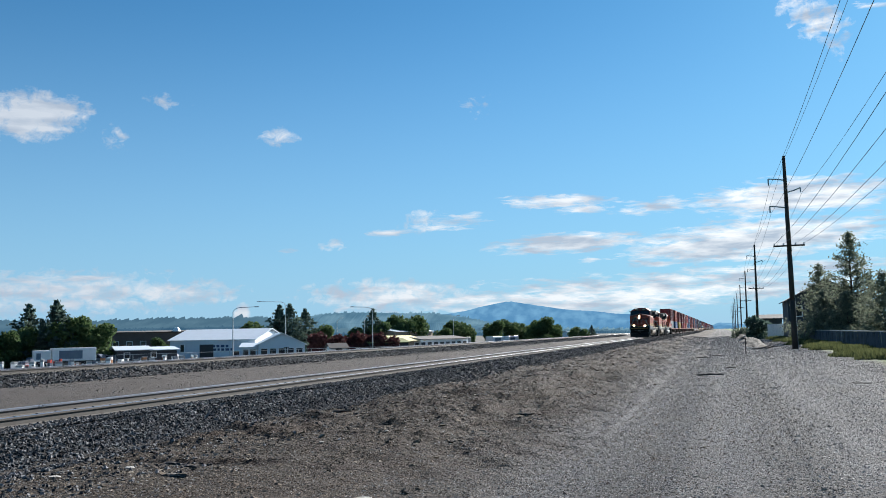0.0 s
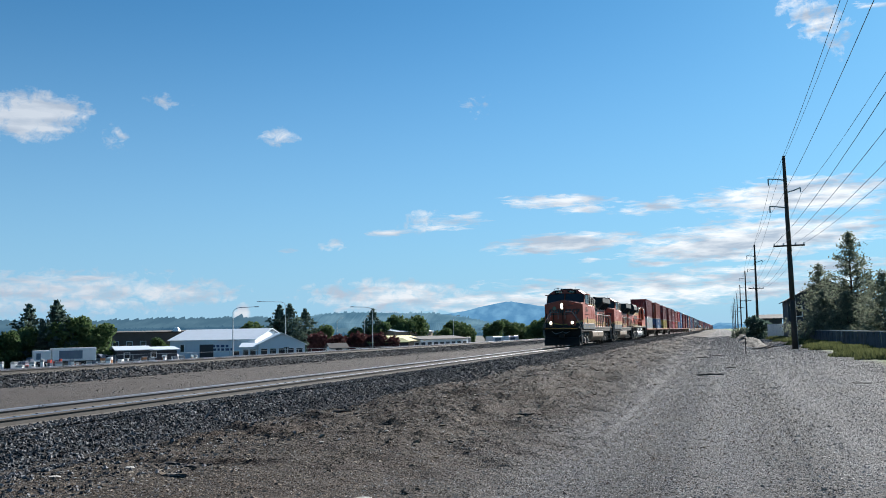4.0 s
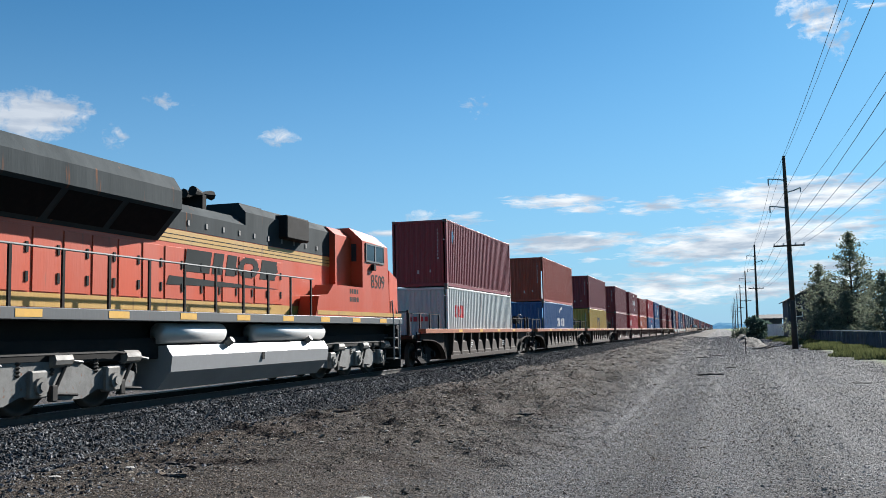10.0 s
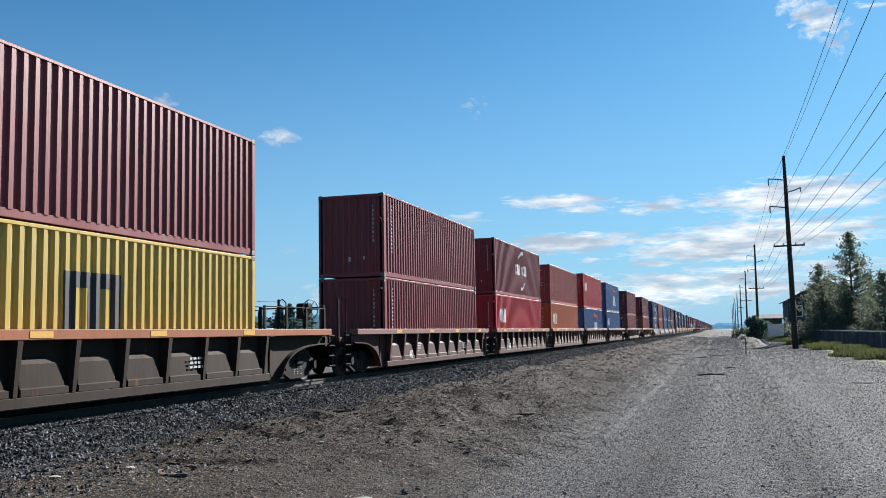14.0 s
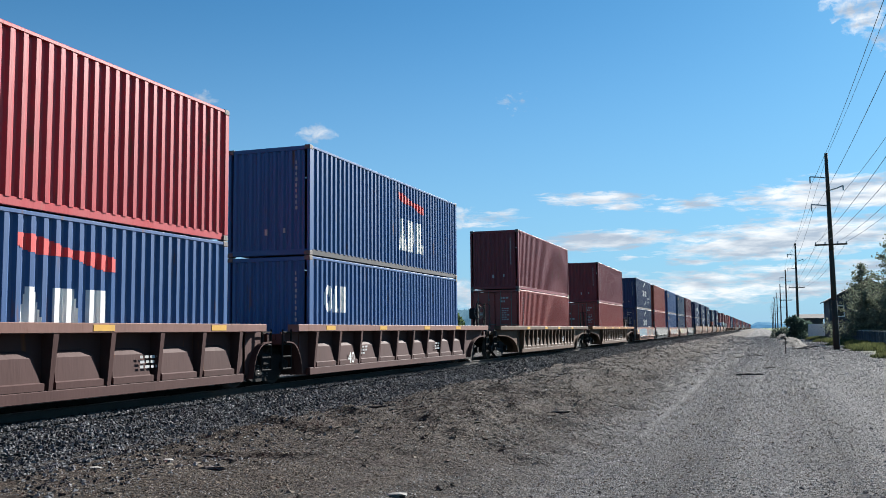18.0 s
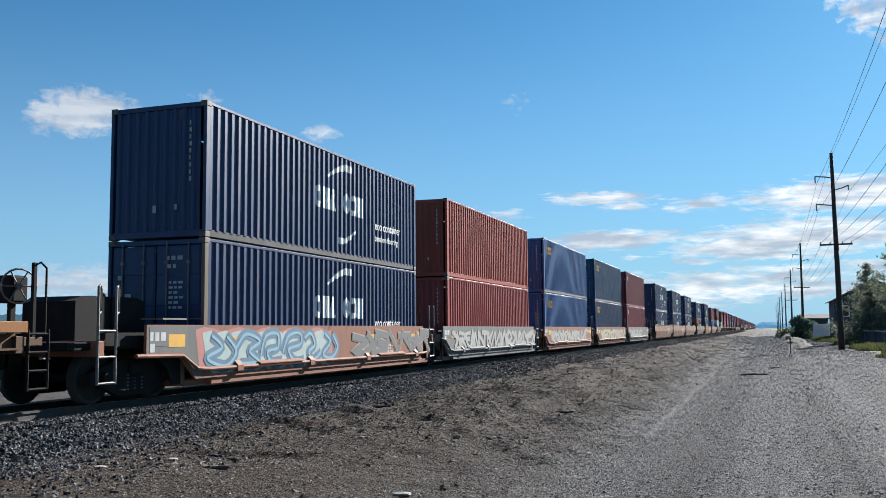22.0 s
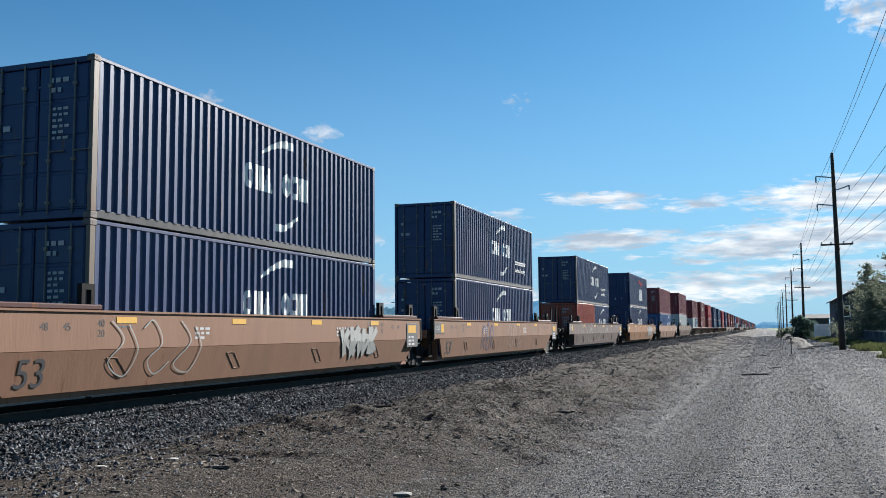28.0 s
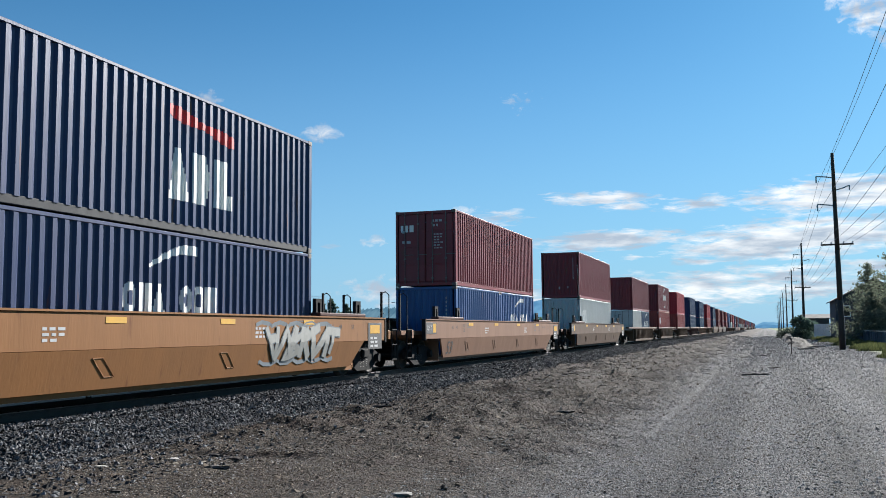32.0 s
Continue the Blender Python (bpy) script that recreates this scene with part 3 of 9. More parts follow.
def build_track(name, xc, ties_from, ties_to, far_to, label, pieces):
    tr = empty(name, pose(xc, 0, RAIL_Z))
    tagged(tr, label, "railway track", kind="structure")
    for off in (-0.7525, 0.7525):
        ob = part("rail", rail_mesh(-650, 2500, 1 if off < 0 else -1), [M_RAIL, M_RAIL_TOP], tr, "steel rail with a shiny worn head")
        ob.location.x = off
    me = take(tie_mesh(), M_CONCRETE, "tie")
    clip_bm = bmesh.new()
    for off in (-0.7525, 0.7525):
        for s in (-1, 1):
            box(clip_bm, off + s * 0.085 - 0.03, off + s * 0.085 + 0.03, -0.06, 0.06, -0.175, -0.135, 0.008)
    clip = take(clip_bm, M_RAIL, "rail_clip")
    rng = random.Random(4)
    y, n = ties_from, 0
    while y < ties_to and n < pieces:
        t = shared("tie", me, None, tr, pose(rng.uniform(-0.015, 0.015), y, -0.172, 0, 0, rng.uniform(-0.5, 0.5)))
        if y < 45:
            shared("rail_clip", clip, None, t, pose(0, 0, 0.172))
        y += 0.56
        n += 1
    bm = bmesh.new()
    while y < far_to:
        box(bm, -1.3, 1.3, y - 0.13, y + 0.13, -0.37, -0.172)
        y += 0.56
    if len(bm.verts):
        tagged(part("tie", bm, M_CONCRETE, tr, "distant concrete ties"), kind="stuff")
    else:
        bm.free()
    return tr


build_track("track_near", TRACK_X, 2.0, 160, 420, "main railway track with steel rails on concrete ties", 285)
build_track("track_far", -31.0, 20.0, 120, 300, "second railway track with steel rails on concrete ties", 120)


# ---- the train: shared pieces ----
def coat(name, col, **kw):
    k = dict(rough=0.44, spec=0.34, grime=0.25, scale=0.9, vary=0.06, rust=0.08, streak=True, bump=0.005, dirt=tuple(0.3 * v + 0.006 for v in col))
    k.update(kw)
    return paint(name, col, **k)


BOX_PAINT = {
    "maroon": coat("maroon container paint", (0.185, 0.026, 0.032)),
    "brown": coat("brown container paint", (0.27, 0.045, 0.036)),
    "rust": coat("rust-red container paint", (0.31, 0.052, 0.026)),
    "orange": coat("orange container paint", (0.40, 0.095, 0.034)),
    "red": coat("red container paint", (0.38, 0.022, 0.030)),
    "blue": coat("blue container paint", (0.026, 0.085, 0.225)),
    "navy": coat("navy container paint", (0.017, 0.033, 0.098)),
    "teal": coat("dull blue container paint", (0.013, 0.042, 0.10)),
    "yellow": coat("yellow container paint", (0.45, 0.31, 0.065)),
    "grey": coat("light grey container paint", (0.46, 0.48, 0.47)),
}
M_YELLOW = paint("yellow reflector", (0.58, 0.31, 0.03), 0.5, 0, 0.3, 4.0, bump=0)
M_REDMARK = paint("red marking", (0.60, 0.03, 0.03), 0.6, 0, 0.25, 3.0, bump=0)
M_CYAN = paint("light blue marking", (0.05, 0.32, 0.55), 0.6, 0, 0.25, 3.0, bump=0)
M_DARKMARK = paint("dark marking", (0.03, 0.03, 0.035), 0.7, 0, 0.25, 3.0, bump=0)
M_PALE = paint("pale overspray", (0.26, 0.262, 0.245), 0.7, 0, 0.4, 3.0, bump=0)
M_GREENMARK = paint("green overspray", (0.10, 0.42, 0.20), 0.7, 0, 0.3, 3.0, bump=0)
M_PINK = paint("pink overspray", (0.33, 0.11, 0.10), 0.7, 0, 0.3, 3.0, bump=0)
M_AQUA = paint("pale aqua overspray", (0.27, 0.34, 0.33), 0.7, 0, 0.3, 3.0, bump=0)
M_DEEPBLUE = paint("deep blue overspray", (0.05, 0.125, 0.20), 0.7, 0, 0.4, 3.0, bump=0)
M_SKYBLUE = paint("light blue overspray", (0.15, 0.30, 0.38), 0.7, 0, 0.3, 3.0, bump=0)
M_INDIGO = paint("indigo overspray", (0.045, 0.05, 0.14), 0.7, 0, 0.3, 3.0, bump=0)
M_SKIRTGREY = paint("grey overspray", (0.075, 0.08, 0.085), 0.7, 0, 0.3, 3.0, bump=0)
M_STEELBLUE = paint("dull steel-blue overspray", (0.13, 0.155, 0.175), 0.7, 0, 0.4, 3.0, bump=0)
M_CHALK = paint("cream overspray", (0.30, 0.235, 0.175), 0.7, 0, 0.4, 3.0, bump=0)
M_BUFF = paint("buff overspray", (0.30, 0.275, 0.175), 0.7, 0, 0.3, 3.0, bump=0)
# dark sills of bluish boxes, with the sheet overhang's shade put into the colour
M_UNDER = paint("grimy sill paint with shade", (0.016, 0.019, 0.026), 0.8, 0, 0.4, 3.0)
M_FAINT = paint("faded white lettering", (0.40, 0.40, 0.40), 0.7, 0, 0.4, 4.0, bump=0)
M_POST = coat("rust-streaked post paint", (0.15, 0.115, 0.085), rust=0.9, grime=0.6)
M_CASTING = paint("worn corner steel", (0.13, 0.11, 0.10), 0.7, 0.2, 0.6, 4.0)

BOX_W = 2.438
PERIOD, DEPTH = 0.278, 0.044


def wave(length, y0, period=PERIOD, depth=DEPTH):
    """Break points (along, inset) of a corrugated sheet."""
    n = max(1, round((length - 2 * y0) / period))
    p = (length - 2 * y0) / n
    pts = []
    for i in range(n):
        a = y0 + i * p
        pts += [(a, 0.0), (a + p * 0.34, 0.0), (a + p * 0.54, depth), (a + p * 0.80, depth)]
    pts.append((length - y0, 0.0))
    return pts


def side_sheet(length, h):
    bm = bmesh.new()
    x = BOX_W / 2 - 0.012
    pts = wave(length, 0.16)
    loft(bm, [[(x - d, a, 0.15) for a, d in pts], [(x - d, a, h - 0.07) for a, d in pts]], False, False)
    return bm


def end_sheet(h):
    bm = bmesh.new()
    pts = wave(BOX_W, 0.15, 0.25, 0.045)
    loft(bm, [[(a - BOX_W / 2, 0.02 + d, 0.15) for a, d in pts], [(a - BOX_W / 2, 0.02 + d, h - 0.10) for a, d in pts]], False, False)
    return bm


def side_marking(length, y0, y1, z0, z1, inside, steps=26, off=0.004):
    """A flat painted shape that follows the corrugation: inside(u, v) over the unit square."""
    bm = bmesh.new()
    x = BOX_W / 2 - 0.012 + off
    pts = wave(length, 0.16)
    fine = []
    for (a, d), (b, e) in zip(pts, pts[1:]):
        fine += [(a, d), ((a + b) / 2, (d + e) / 2)]
    made = {}
    for i, ((a, d), (b, e)) in enumerate(zip(fine, fine[1:])):
        if b < y0 or a > y1:
            continue
        u = ((a + b) / 2 - y0) / (y1 - y0)
        for k in range(steps):
            if inside(u, (k + 0.5) / steps):
                za, zb = z0 + (z1 - z0) * k / steps, z0 + (z1 - z0) * (k + 1) / steps
                corners = []
                for key, p in (((i, k), (x - d, a, za)), ((i + 1, k), (x - e, b, za)), ((i + 1, k + 1), (x - e, b, zb)), ((i, k + 1), (x - d, a, zb))):
                    if key not in made:
                        made[key] = bm.verts.new(p)
                    corners.append(made[key])
                bm.faces.new(corners)
    return bm


def ring(u, v, open_side=False):
    x, y = (u - 0.5) * 2, (v - 0.5) * 2
    r = abs(x) ** 2.6 + abs(y) ** 2.6
    return 0.14 < r < 1.0


def zigzag(u, v):
    return u < 0.42 or u > 0.58


def peak(u, v):
    w = abs(u - 0.5) * 2
    return w < 1 - v * 0.7


def blocks(kinds, gap=0.16):
    """A row of plain emblem shapes side by side."""
    n = len(kinds)
    w = 1.0 / n

    def inside(u, v):
        i = min(n - 1, int(u / w))
        k = kinds[i]
        q = (u - i * w) / w
        if k == " " or q < gap / 2 or q > 1 - gap / 2:
            return False
        q = (q - gap / 2) / (1 - gap)
        return {"o": ring(q, v, True), "z": zigzag(q, v), "p": peak(q, v), "b": True, "l": q < 0.8 or v < 0.3,
                "f": q < 0.9 - 0.25 * abs(v - 0.5)}[k]
    return inside


def swoosh(u, v):
    c = 0.25 + 0.62 * math.sin(min(1, u * 1.15) * 1.6)
    return abs(v - c) < 0.06 + 0.13 * u and not (u > 0.93 and v < 0.5)


def slant(u, v):
    return abs(v - (0.72 - 0.4 * u)) < 0.16 + 0.05 * math.sin(9 * u)


BOX_MESH = {}


def box_meshes(length, h):
    key = (length, h)
    if key in BOX_MESH:
        return BOX_MESH[key]
    m = BOX_PAINT["maroon"]
    d = {}
    d["side_panel"] = take(side_sheet(length, h), m, "side_panel")
    d["end_panel"] = take(end_sheet(h), m, "end_panel")
    bm = bmesh.new()
    pts = [(0.1 + i * (length - 0.2) / 60, 0.0 if i % 2 else -0.018) for i in range(61)]
    loft(bm, [[(-BOX_W / 2 + 0.03, a, h - 0.035 + z) for a, z in pts], [(BOX_W / 2 - 0.03, a, h - 0.035 + z) for a, z in pts]], False, False)
    d["roof"] = take(bm, m, "roof")
    d["floor"] = take(cube(-BOX_W / 2 + 0.10, BOX_W / 2 - 0.10, 0.05, length - 0.05, 0.05, 0.14), m, "floor")
    d["corner_post"] = take(cube(-0.085, 0.0, 0.0, 0.15, 0.115, h - 0.115, 0.012), m, "corner_post")
    bm = cube(-0.065, -0.002, 0.15, length - 0.15, h - 0.085, h - 0.015, 0.01)
    d["top_rail"] = take(bm, m, "top_rail")
    d["bottom_rail"] = take(cube(-0.055, -0.002, 0.15, length - 0.15, 0.012, 0.165, 0.01), m, "bottom_rail")
    bm = cube(-BOX_W / 2 + 0.08, BOX_W / 2 - 0.08, 0.01, 0.11, h - 0.13, h - 0.02, 0.012)
    d["header"] = take(bm, m, "header")
    d["sill"] = take(cube(-BOX_W / 2 + 0.08, BOX_W / 2 - 0.08, 0.01, 0.11, 0.015, 0.165, 0.012), m, "sill")
    bm = box(bmesh.new(), -0.162, 0.004, -0.004, 0.178, 0.0, 0.118, 0.012)
    box(bm, 0.0045, 0.006, 0.06, 0.12, 0.035, 0.085)
    d["corner_casting"] = take(bm, M_CASTING, "corner_casting")
    w = BOX_W / 2 - 0.1
    d["door"] = take(cube(-w / 2 + 0.012, w / 2 - 0.012, 0.03, 0.065, 0.17, h - 0.14, 0.012), m, "door")
    e = (h - 0.31) / 8 - 0.03
    d["door_panel"] = take(cube(-w / 2 + 0.04, w / 2 - 0.04, 0.018, 0.035, -e, e, 0.01), m, "door_panel")
    bm = rod(bmesh.new(), (0, -0.012, 0.1), (0, -0.012, h - 0.08), 0.017, 6)
    for z in (0.3, 1.05, h - 0.5):
        box(bm, -0.04, 0.04, -0.034, 0.012, z - 0.03, z + 0.03)
    rod(bm, (0, -0.03, 1.2), (0.36, -0.03, 1.2), 0.014, 6)
    d["locking_bar"] = take(bm, M_STEEL, "locking_bar")
    BOX_MESH[key] = d
    return d


def bars(bm, x, y0, z0, rows, w, h, gap, axis):
    """Unreadable small print as short bars."""
    for r, n in enumerate(rows):
        z = z0 - r * (h + gap)
        a = y0
        for k in range(n):
            ww = w * (0.6 + 0.4 * ((k * 7 + r * 3) % 5) / 4)
            if axis == "y":
                vs = ((x, a, z), (x, a + ww, z), (x, a + ww, z + h), (x, a, z + h))
            else:
                vs = ((a, x, z), (a + ww, x, z), (a + ww, x, z + h), (a, x, z + h))
            bm.faces.new([bm.verts.new(v) for v in vs])
            a += ww + w * 0.35
    return bm


def container(colour, length=12.192, h=2.896, doors=False, emblem="", label="", far=False, extra=""):
    """A shipping container; its leading end is at y = 0, its underside at z = 0."""
    c = empty("shipping_container")
    paint_m = BOX_PAINT[colour]
    d = box_meshes(length, h)
    shared("side_panel", d["side_panel"], paint_m, c)
    shared("end_panel", d["end_panel"], paint_m, c, pose(0, length, 0, 0, 0, 180))
    shared("roof", d["roof"], paint_m, c)
    shared("corner_post", d["corner_post"], M_POST if doors and emblem == "arc" and not far else paint_m, c, pose(BOX_W / 2, 0, 0))
    shared("corner_post", d["corner_post"], paint_m, c, pose(-BOX_W / 2 + 0.085, 0, 0))
    shared("top_rail", d["top_rail"], paint_m, c, pose(BOX_W / 2, 0, 0))
    shared("bottom_rail", d["bottom_rail"], M_UNDER if colour in ("blue", "navy", "teal") else paint_m, c, pose(BOX_W / 2 - 0.022, 0, 0))
    shared("header", d["header"], paint_m, c)
    shared("sill", d["sill"], paint_m, c)
    shared("side_panel", d["side_panel"], paint_m, c, pose(0, length, 0, 0, 0, 180))
    if not far:
        shared("corner_post", d["corner_post"], paint_m, c, pose(BOX_W / 2, length - 0.15, 0))
        shared("floor", d["floor"], M_CASTING, c)
        for x, r in ((BOX_W / 2, 0), (-BOX_W / 2 + 0.158, 0)):
            for y in (0.0, length - 0.174):
                for z in (0.0, h - 0.118):
                    shared("corner_casting", d["corner_casting"], None, c, pose(x, y, z))
        bm = bmesh.new()
        x = BOX_W / 2 + 0.0
        if not doors:
            bars(bm, 0.0, 0.80, h - 0.5, (1,) * 9, 0.06, 0.09, 0.06, "x")
            bars(bm, 0.0, -0.1, 0.55, (1,), 0.14, 0.16, 0.06, "x")
            bars(bm, 0.0, 0.45, 0.60, (1,), 0.10, 0.12, 0.06, "x")
        else:
            bars(bm, -0.006, 0.28, h - 0.45, (3, 2), 0.13, 0.085, 0.09, "x")
            bars(bm, -0.006, 0.35, h - 0.95, (3, 3, 2, 3, 2, 3), 0.11, 0.05, 0.055, "x")
            bars(bm, -0.006, -0.95, h - 0.85, (1, 0, 2), 0.18, 0.10, 0.1, "x")
        part("marking", bm, M_FAINT, c, "small faded white lettering as bars")
    if doors:
        w = BOX_W / 2 - 0.1
        for s in (-1, 1):
            dr = shared("door", d["door"], paint_m, c, pose(s * (w / 2 + 0.002), 0, 0))
            for k in range(4):
                shared("door_panel", d["door_panel"], paint_m, dr, pose(0, 0, 0.17 + (h - 0.31) * (k + 0.5) / 4))
            for o in (-0.27, 0.27):
                shared("locking_bar", d["locking_bar"], None, dr, pose(o, 0, 0))
    else:
        shared("end_panel", d["end_panel"], paint_m, c)
    emblems(c, emblem, length, h)
    if extra == "print":
        for k, (txt, size, z) in enumerate((("eco container", 0.36, h * 0.36), ("bamboo flooring", 0.27, h * 0.24))):
            lettering("lettering", txt, size, M_WHITE, c, BOX_W / 2 + 0.002, length * 0.72, z)
    what = {True: "with locking bars on its doors", False: "with a closed corrugated end"}[doors]
    tagged(c, label or f"{colour} corrugated steel shipping container {what}", "container", "containers on the train")
    return c


LETTERS = {}


def lettering(name, txt, size, material, parent, x, y, z, facing="side", align="LEFT", label=""):
    """Flat letters of the built-in font on the side (or the leading end) of a thing."""
    key = (txt, size, material.name, align)
    if key not in LETTERS:
        cu = bpy.data.curves.new(name, "FONT")
        cu.body, cu.size, cu.align_x = txt, size, align
        tmp = bpy.data.objects.new(name, cu)
        LETTERS[key] = bpy.data.meshes.new_from_object(tmp)
        bpy.data.objects.remove(tmp)
        bpy.data.curves.remove(cu)
        LETTERS[key].materials.clear()
        LETTERS[key].materials.append(material)
    me = LETTERS[key]
    ob = new(name, me)
    ob.parent = parent
    ob.matrix_basis = pose(x, y, z) @ (pose(0, 0, 0, 90, 0, 90) if facing == "side" else pose(0, 0, 0, 90, 0, 0))
    if label:
        ob["label"] = label
    return ob


def emblem_shapes(c, length, y0, y1, z0, z1, kinds, material, label):
    """A row of plain shapes, each a part of its own."""
    w = (y1 - y0) / len(kinds)
    for i, k in enumerate(kinds):
        if k != " ":
            part("emblem", side_marking(length, y0 + i * w, y0 + (i + 1) * w, z0, z1, blocks(k)), material, c, label)


def emblems(c, kind, length, h):
    """Company emblems as plain shapes in their colours."""
    mid = length * 0.53
    if kind in ("arc", "arc_maroon"):
        emblem_shapes(c, length, mid - 1.5, mid + 1.5, h * 0.44, h * 0.64, "ozp ooz", M_WHITE, "plain white emblem shape")
        part("emblem", side_marking(length, mid - 0.75, mid + 0.8, h * 0.70, h * 0.92, swoosh), M_WHITE, c, "white curved band")
        part("emblem", side_marking(length, mid - 0.1, mid + 1.0, h * 0.14, h * 0.34, lambda u, v: swoosh(1 - u, 1 - v)), M_WHITE, c, "white curved band")
    elif kind == "flag":
        part("emblem", side_marking(length, mid - 0.2, mid + 2.1, h * 0.66, h * 0.9, slant), M_REDMARK, c, "slanting red band")
        emblem_shapes(c, length, mid - 0.3, mid + 2.1, h * 0.22, h * 0.58, "pfl", M_WHITE, "plain white emblem shape")
    elif kind == "red_row":
        emblem_shapes(c, length, 1.15, 2.6, h * 0.55, h * 0.74, "oool", M_REDMARK, "plain red emblem shape")
        bm = bars(bmesh.new(), 0.002, -0.5, h * 0.5, (4,), 0.2, 0.2, 0.1, "x")
        part("emblem", bm, M_REDMARK, c)
    elif kind == "white_row":
        emblem_shapes(c, length, 0.9, 2.3, h * 0.5, h * 0.75, "opb", M_WHITE, "plain white emblem shape")
    elif kind == "yellow_row":
        emblem_shapes(c, length, 0.75, 1.9, h * 0.72, h * 0.86, "boboo", M_YELLOW, "plain yellow emblem shape")
    elif kind == "column":
        part("emblem", side_marking(length, 0.78, 0.94, h * 0.3, h * 0.9, lambda u, v: int(v * 26) % 2 == 0), M_FAINT, c, "vertical row of plain white shapes")
    elif kind == "small_cyan":
        part("emblem", side_marking(length, 0.85, 1.1, h * 0.66, h * 0.86, lambda u, v: abs(u - 0.5) + abs(v - 0.5) < 0.5), M_CYAN, c, "small blue shape")
    elif kind == "small_flag":
        part("emblem", side_marking(length, 0.85, 1.2, h * 0.66, h * 0.88, lambda u, v: v > 0.3), M_INDIGO, c, "small dark square")
        part("emblem", side_marking(length, 0.9, 1.15, h * 0.75, h * 0.86, lambda u, v: True, off=0.008), M_WHITE, c, "small white square")
    elif kind == "door_row":
        part("emblem", bars(bmesh.new(), -0.006, -1.0, h * 0.72, (3,), 0.17, 0.26, 0.1, "x"), M_WHITE, c, "row of plain white shapes")
    elif kind == "dark_m":
        part("emblem", side_marking(length, 5.4, 7.0, h * 0.1, h * 0.74, lambda u, v: v < 0.12 or (v > 0.3 and (abs(u - 0.5) < 0.11 or abs(u - 0.5) > 0.31 or v > 0.84))), M_DARKMARK, c, "large dark plain shape")


# ---- trucks and wheels ----
WHEEL = take(wheel_mesh(0.46, 0.14), M_WHEEL, "wheel", True)
BIG_WHEEL = take(wheel_mesh(0.53, 0.14), M_WHEEL, "wheel", True)


def freight_sideframe():
    bm = bmesh.new()
    outline = ((-1.2, 0.55), (-1.2, 0.34), (-0.95, 0.33), (-0.45, 0.12), (0.45, 0.12), (0.95, 0.33), (1.2, 0.34), (1.2, 0.55), (0.75, 0.70), (0.4, 0.76), (-0.4, 0.76), (-0.75, 0.70))
    prism(bm, outline, "x", 0.93, 1.07)
    for y in (-0.87, 0.87):
        rod(bm, (1.05, y, 0.46), (1.20, y, 0.46), 0.12, 10)
    return bm


SIDEFRAME = take(freight_sideframe(), M_BLACK, "sideframe")


def spring_group():
    bm = bmesh.new()
    for y in (-0.2, 0.0, 0.2):
        rings = []
        for k in range(11):
            r = 0.088 if k % 2 else 0.06
            rings.append([(1.0 + r * math.cos(a), y + r * math.sin(a), 0.2 + k * 0.032) for a in [q * math.pi / 4 for q in range(8)]])
        loft(bm, rings, True)
    return bm


SPRING = take(spring_group(), M_STEEL, "spring")
BOLSTER = take(cube(-1.15, 1.15, -0.2, 0.2, 0.48, 0.72, 0.03), M_BLACK, "bolster")
AXLE = take(rod(bmesh.new(), (-1.0, 0, 0), (1.0, 0, 0), 0.085, 8), M_BLACK, "axle")


def freight_truck(parent, y, far=False):
    if far:
        shared("sideframe", SIDEFRAME, None, parent, pose(0, y, 0))
        for dy in (-0.87, 0.87):
            shared("wheel", WHEEL, None, parent, pose(0.76, y + dy, 0.46, 0, 0, 180))
        return
    t = shared("truck", BOLSTER, None, parent, pose(0, y, 0), "black two-axle wheel truck")
    shared("sideframe", SIDEFRAME, None, t)
    shared("sideframe", SIDEFRAME, None, t, pose(0, 0, 0, 0, 0, 180))
    shared("spring", SPRING, None, t)
    for dy in (-0.87, 0.87):
        shared("axle", AXLE, None, t, pose(0, dy, 0.46))
        shared("wheel", WHEEL, None, t, pose(0.76, dy, 0.46, 0, 0, 180))
        shared("wheel", WHEEL, None, t, pose(-0.76, dy, 0.46))


# ---- well cars ----
CAR_PAINT = {
    "umber": coat("umber car paint", (0.034, 0.023, 0.018), grime=0.5, rough=0.8, spec=0.15),
    "chord": coat("rust-orange chord paint", (0.28, 0.10, 0.05), grime=0.4, rough=0.65, spec=0.15),
    "slate": coat("dark brown car paint", (0.070, 0.033, 0.030), grime=0.5, rough=0.7, spec=0.15),
    "slatechord": coat("pinkish brown chord paint", (0.20, 0.105, 0.085), grime=0.4, rough=0.65, spec=0.15),
    "tan": coat("tan car paint", (0.21, 0.115, 0.074), grime=0.35, rough=0.65, spec=0.15),
    "sand": coat("sandy brown car paint", (0.095, 0.056, 0.036), grime=0.4, rough=0.65, spec=0.15),
    "ochre": coat("ochre yellow car paint", (0.24, 0.108, 0.040), grime=0.35, rough=0.65, spec=0.15),
    "mud": coat("grey-brown car paint", (0.12, 0.084, 0.072), grime=0.5, rough=0.7, spec=0.15),
    "salmon": coat("faded orange car paint", (0.235, 0.108, 0.072), grime=0.35, rough=0.65, spec=0.15),
    "rose": coat("reddish brown car paint", (0.18, 0.085, 0.060), grime=0.35, rough=0.65, spec=0.15),
    "ash": coat("grey primer car paint", (0.145, 0.142, 0.138), grime=0.45, rough=0.7, spec=0.15),
}
CAR_MESH = {}


def once(key, make, material):
    if key not in CAR_MESH:
        CAR_MESH[key] = take(make(), material, key[0])
    return CAR_MESH[key]


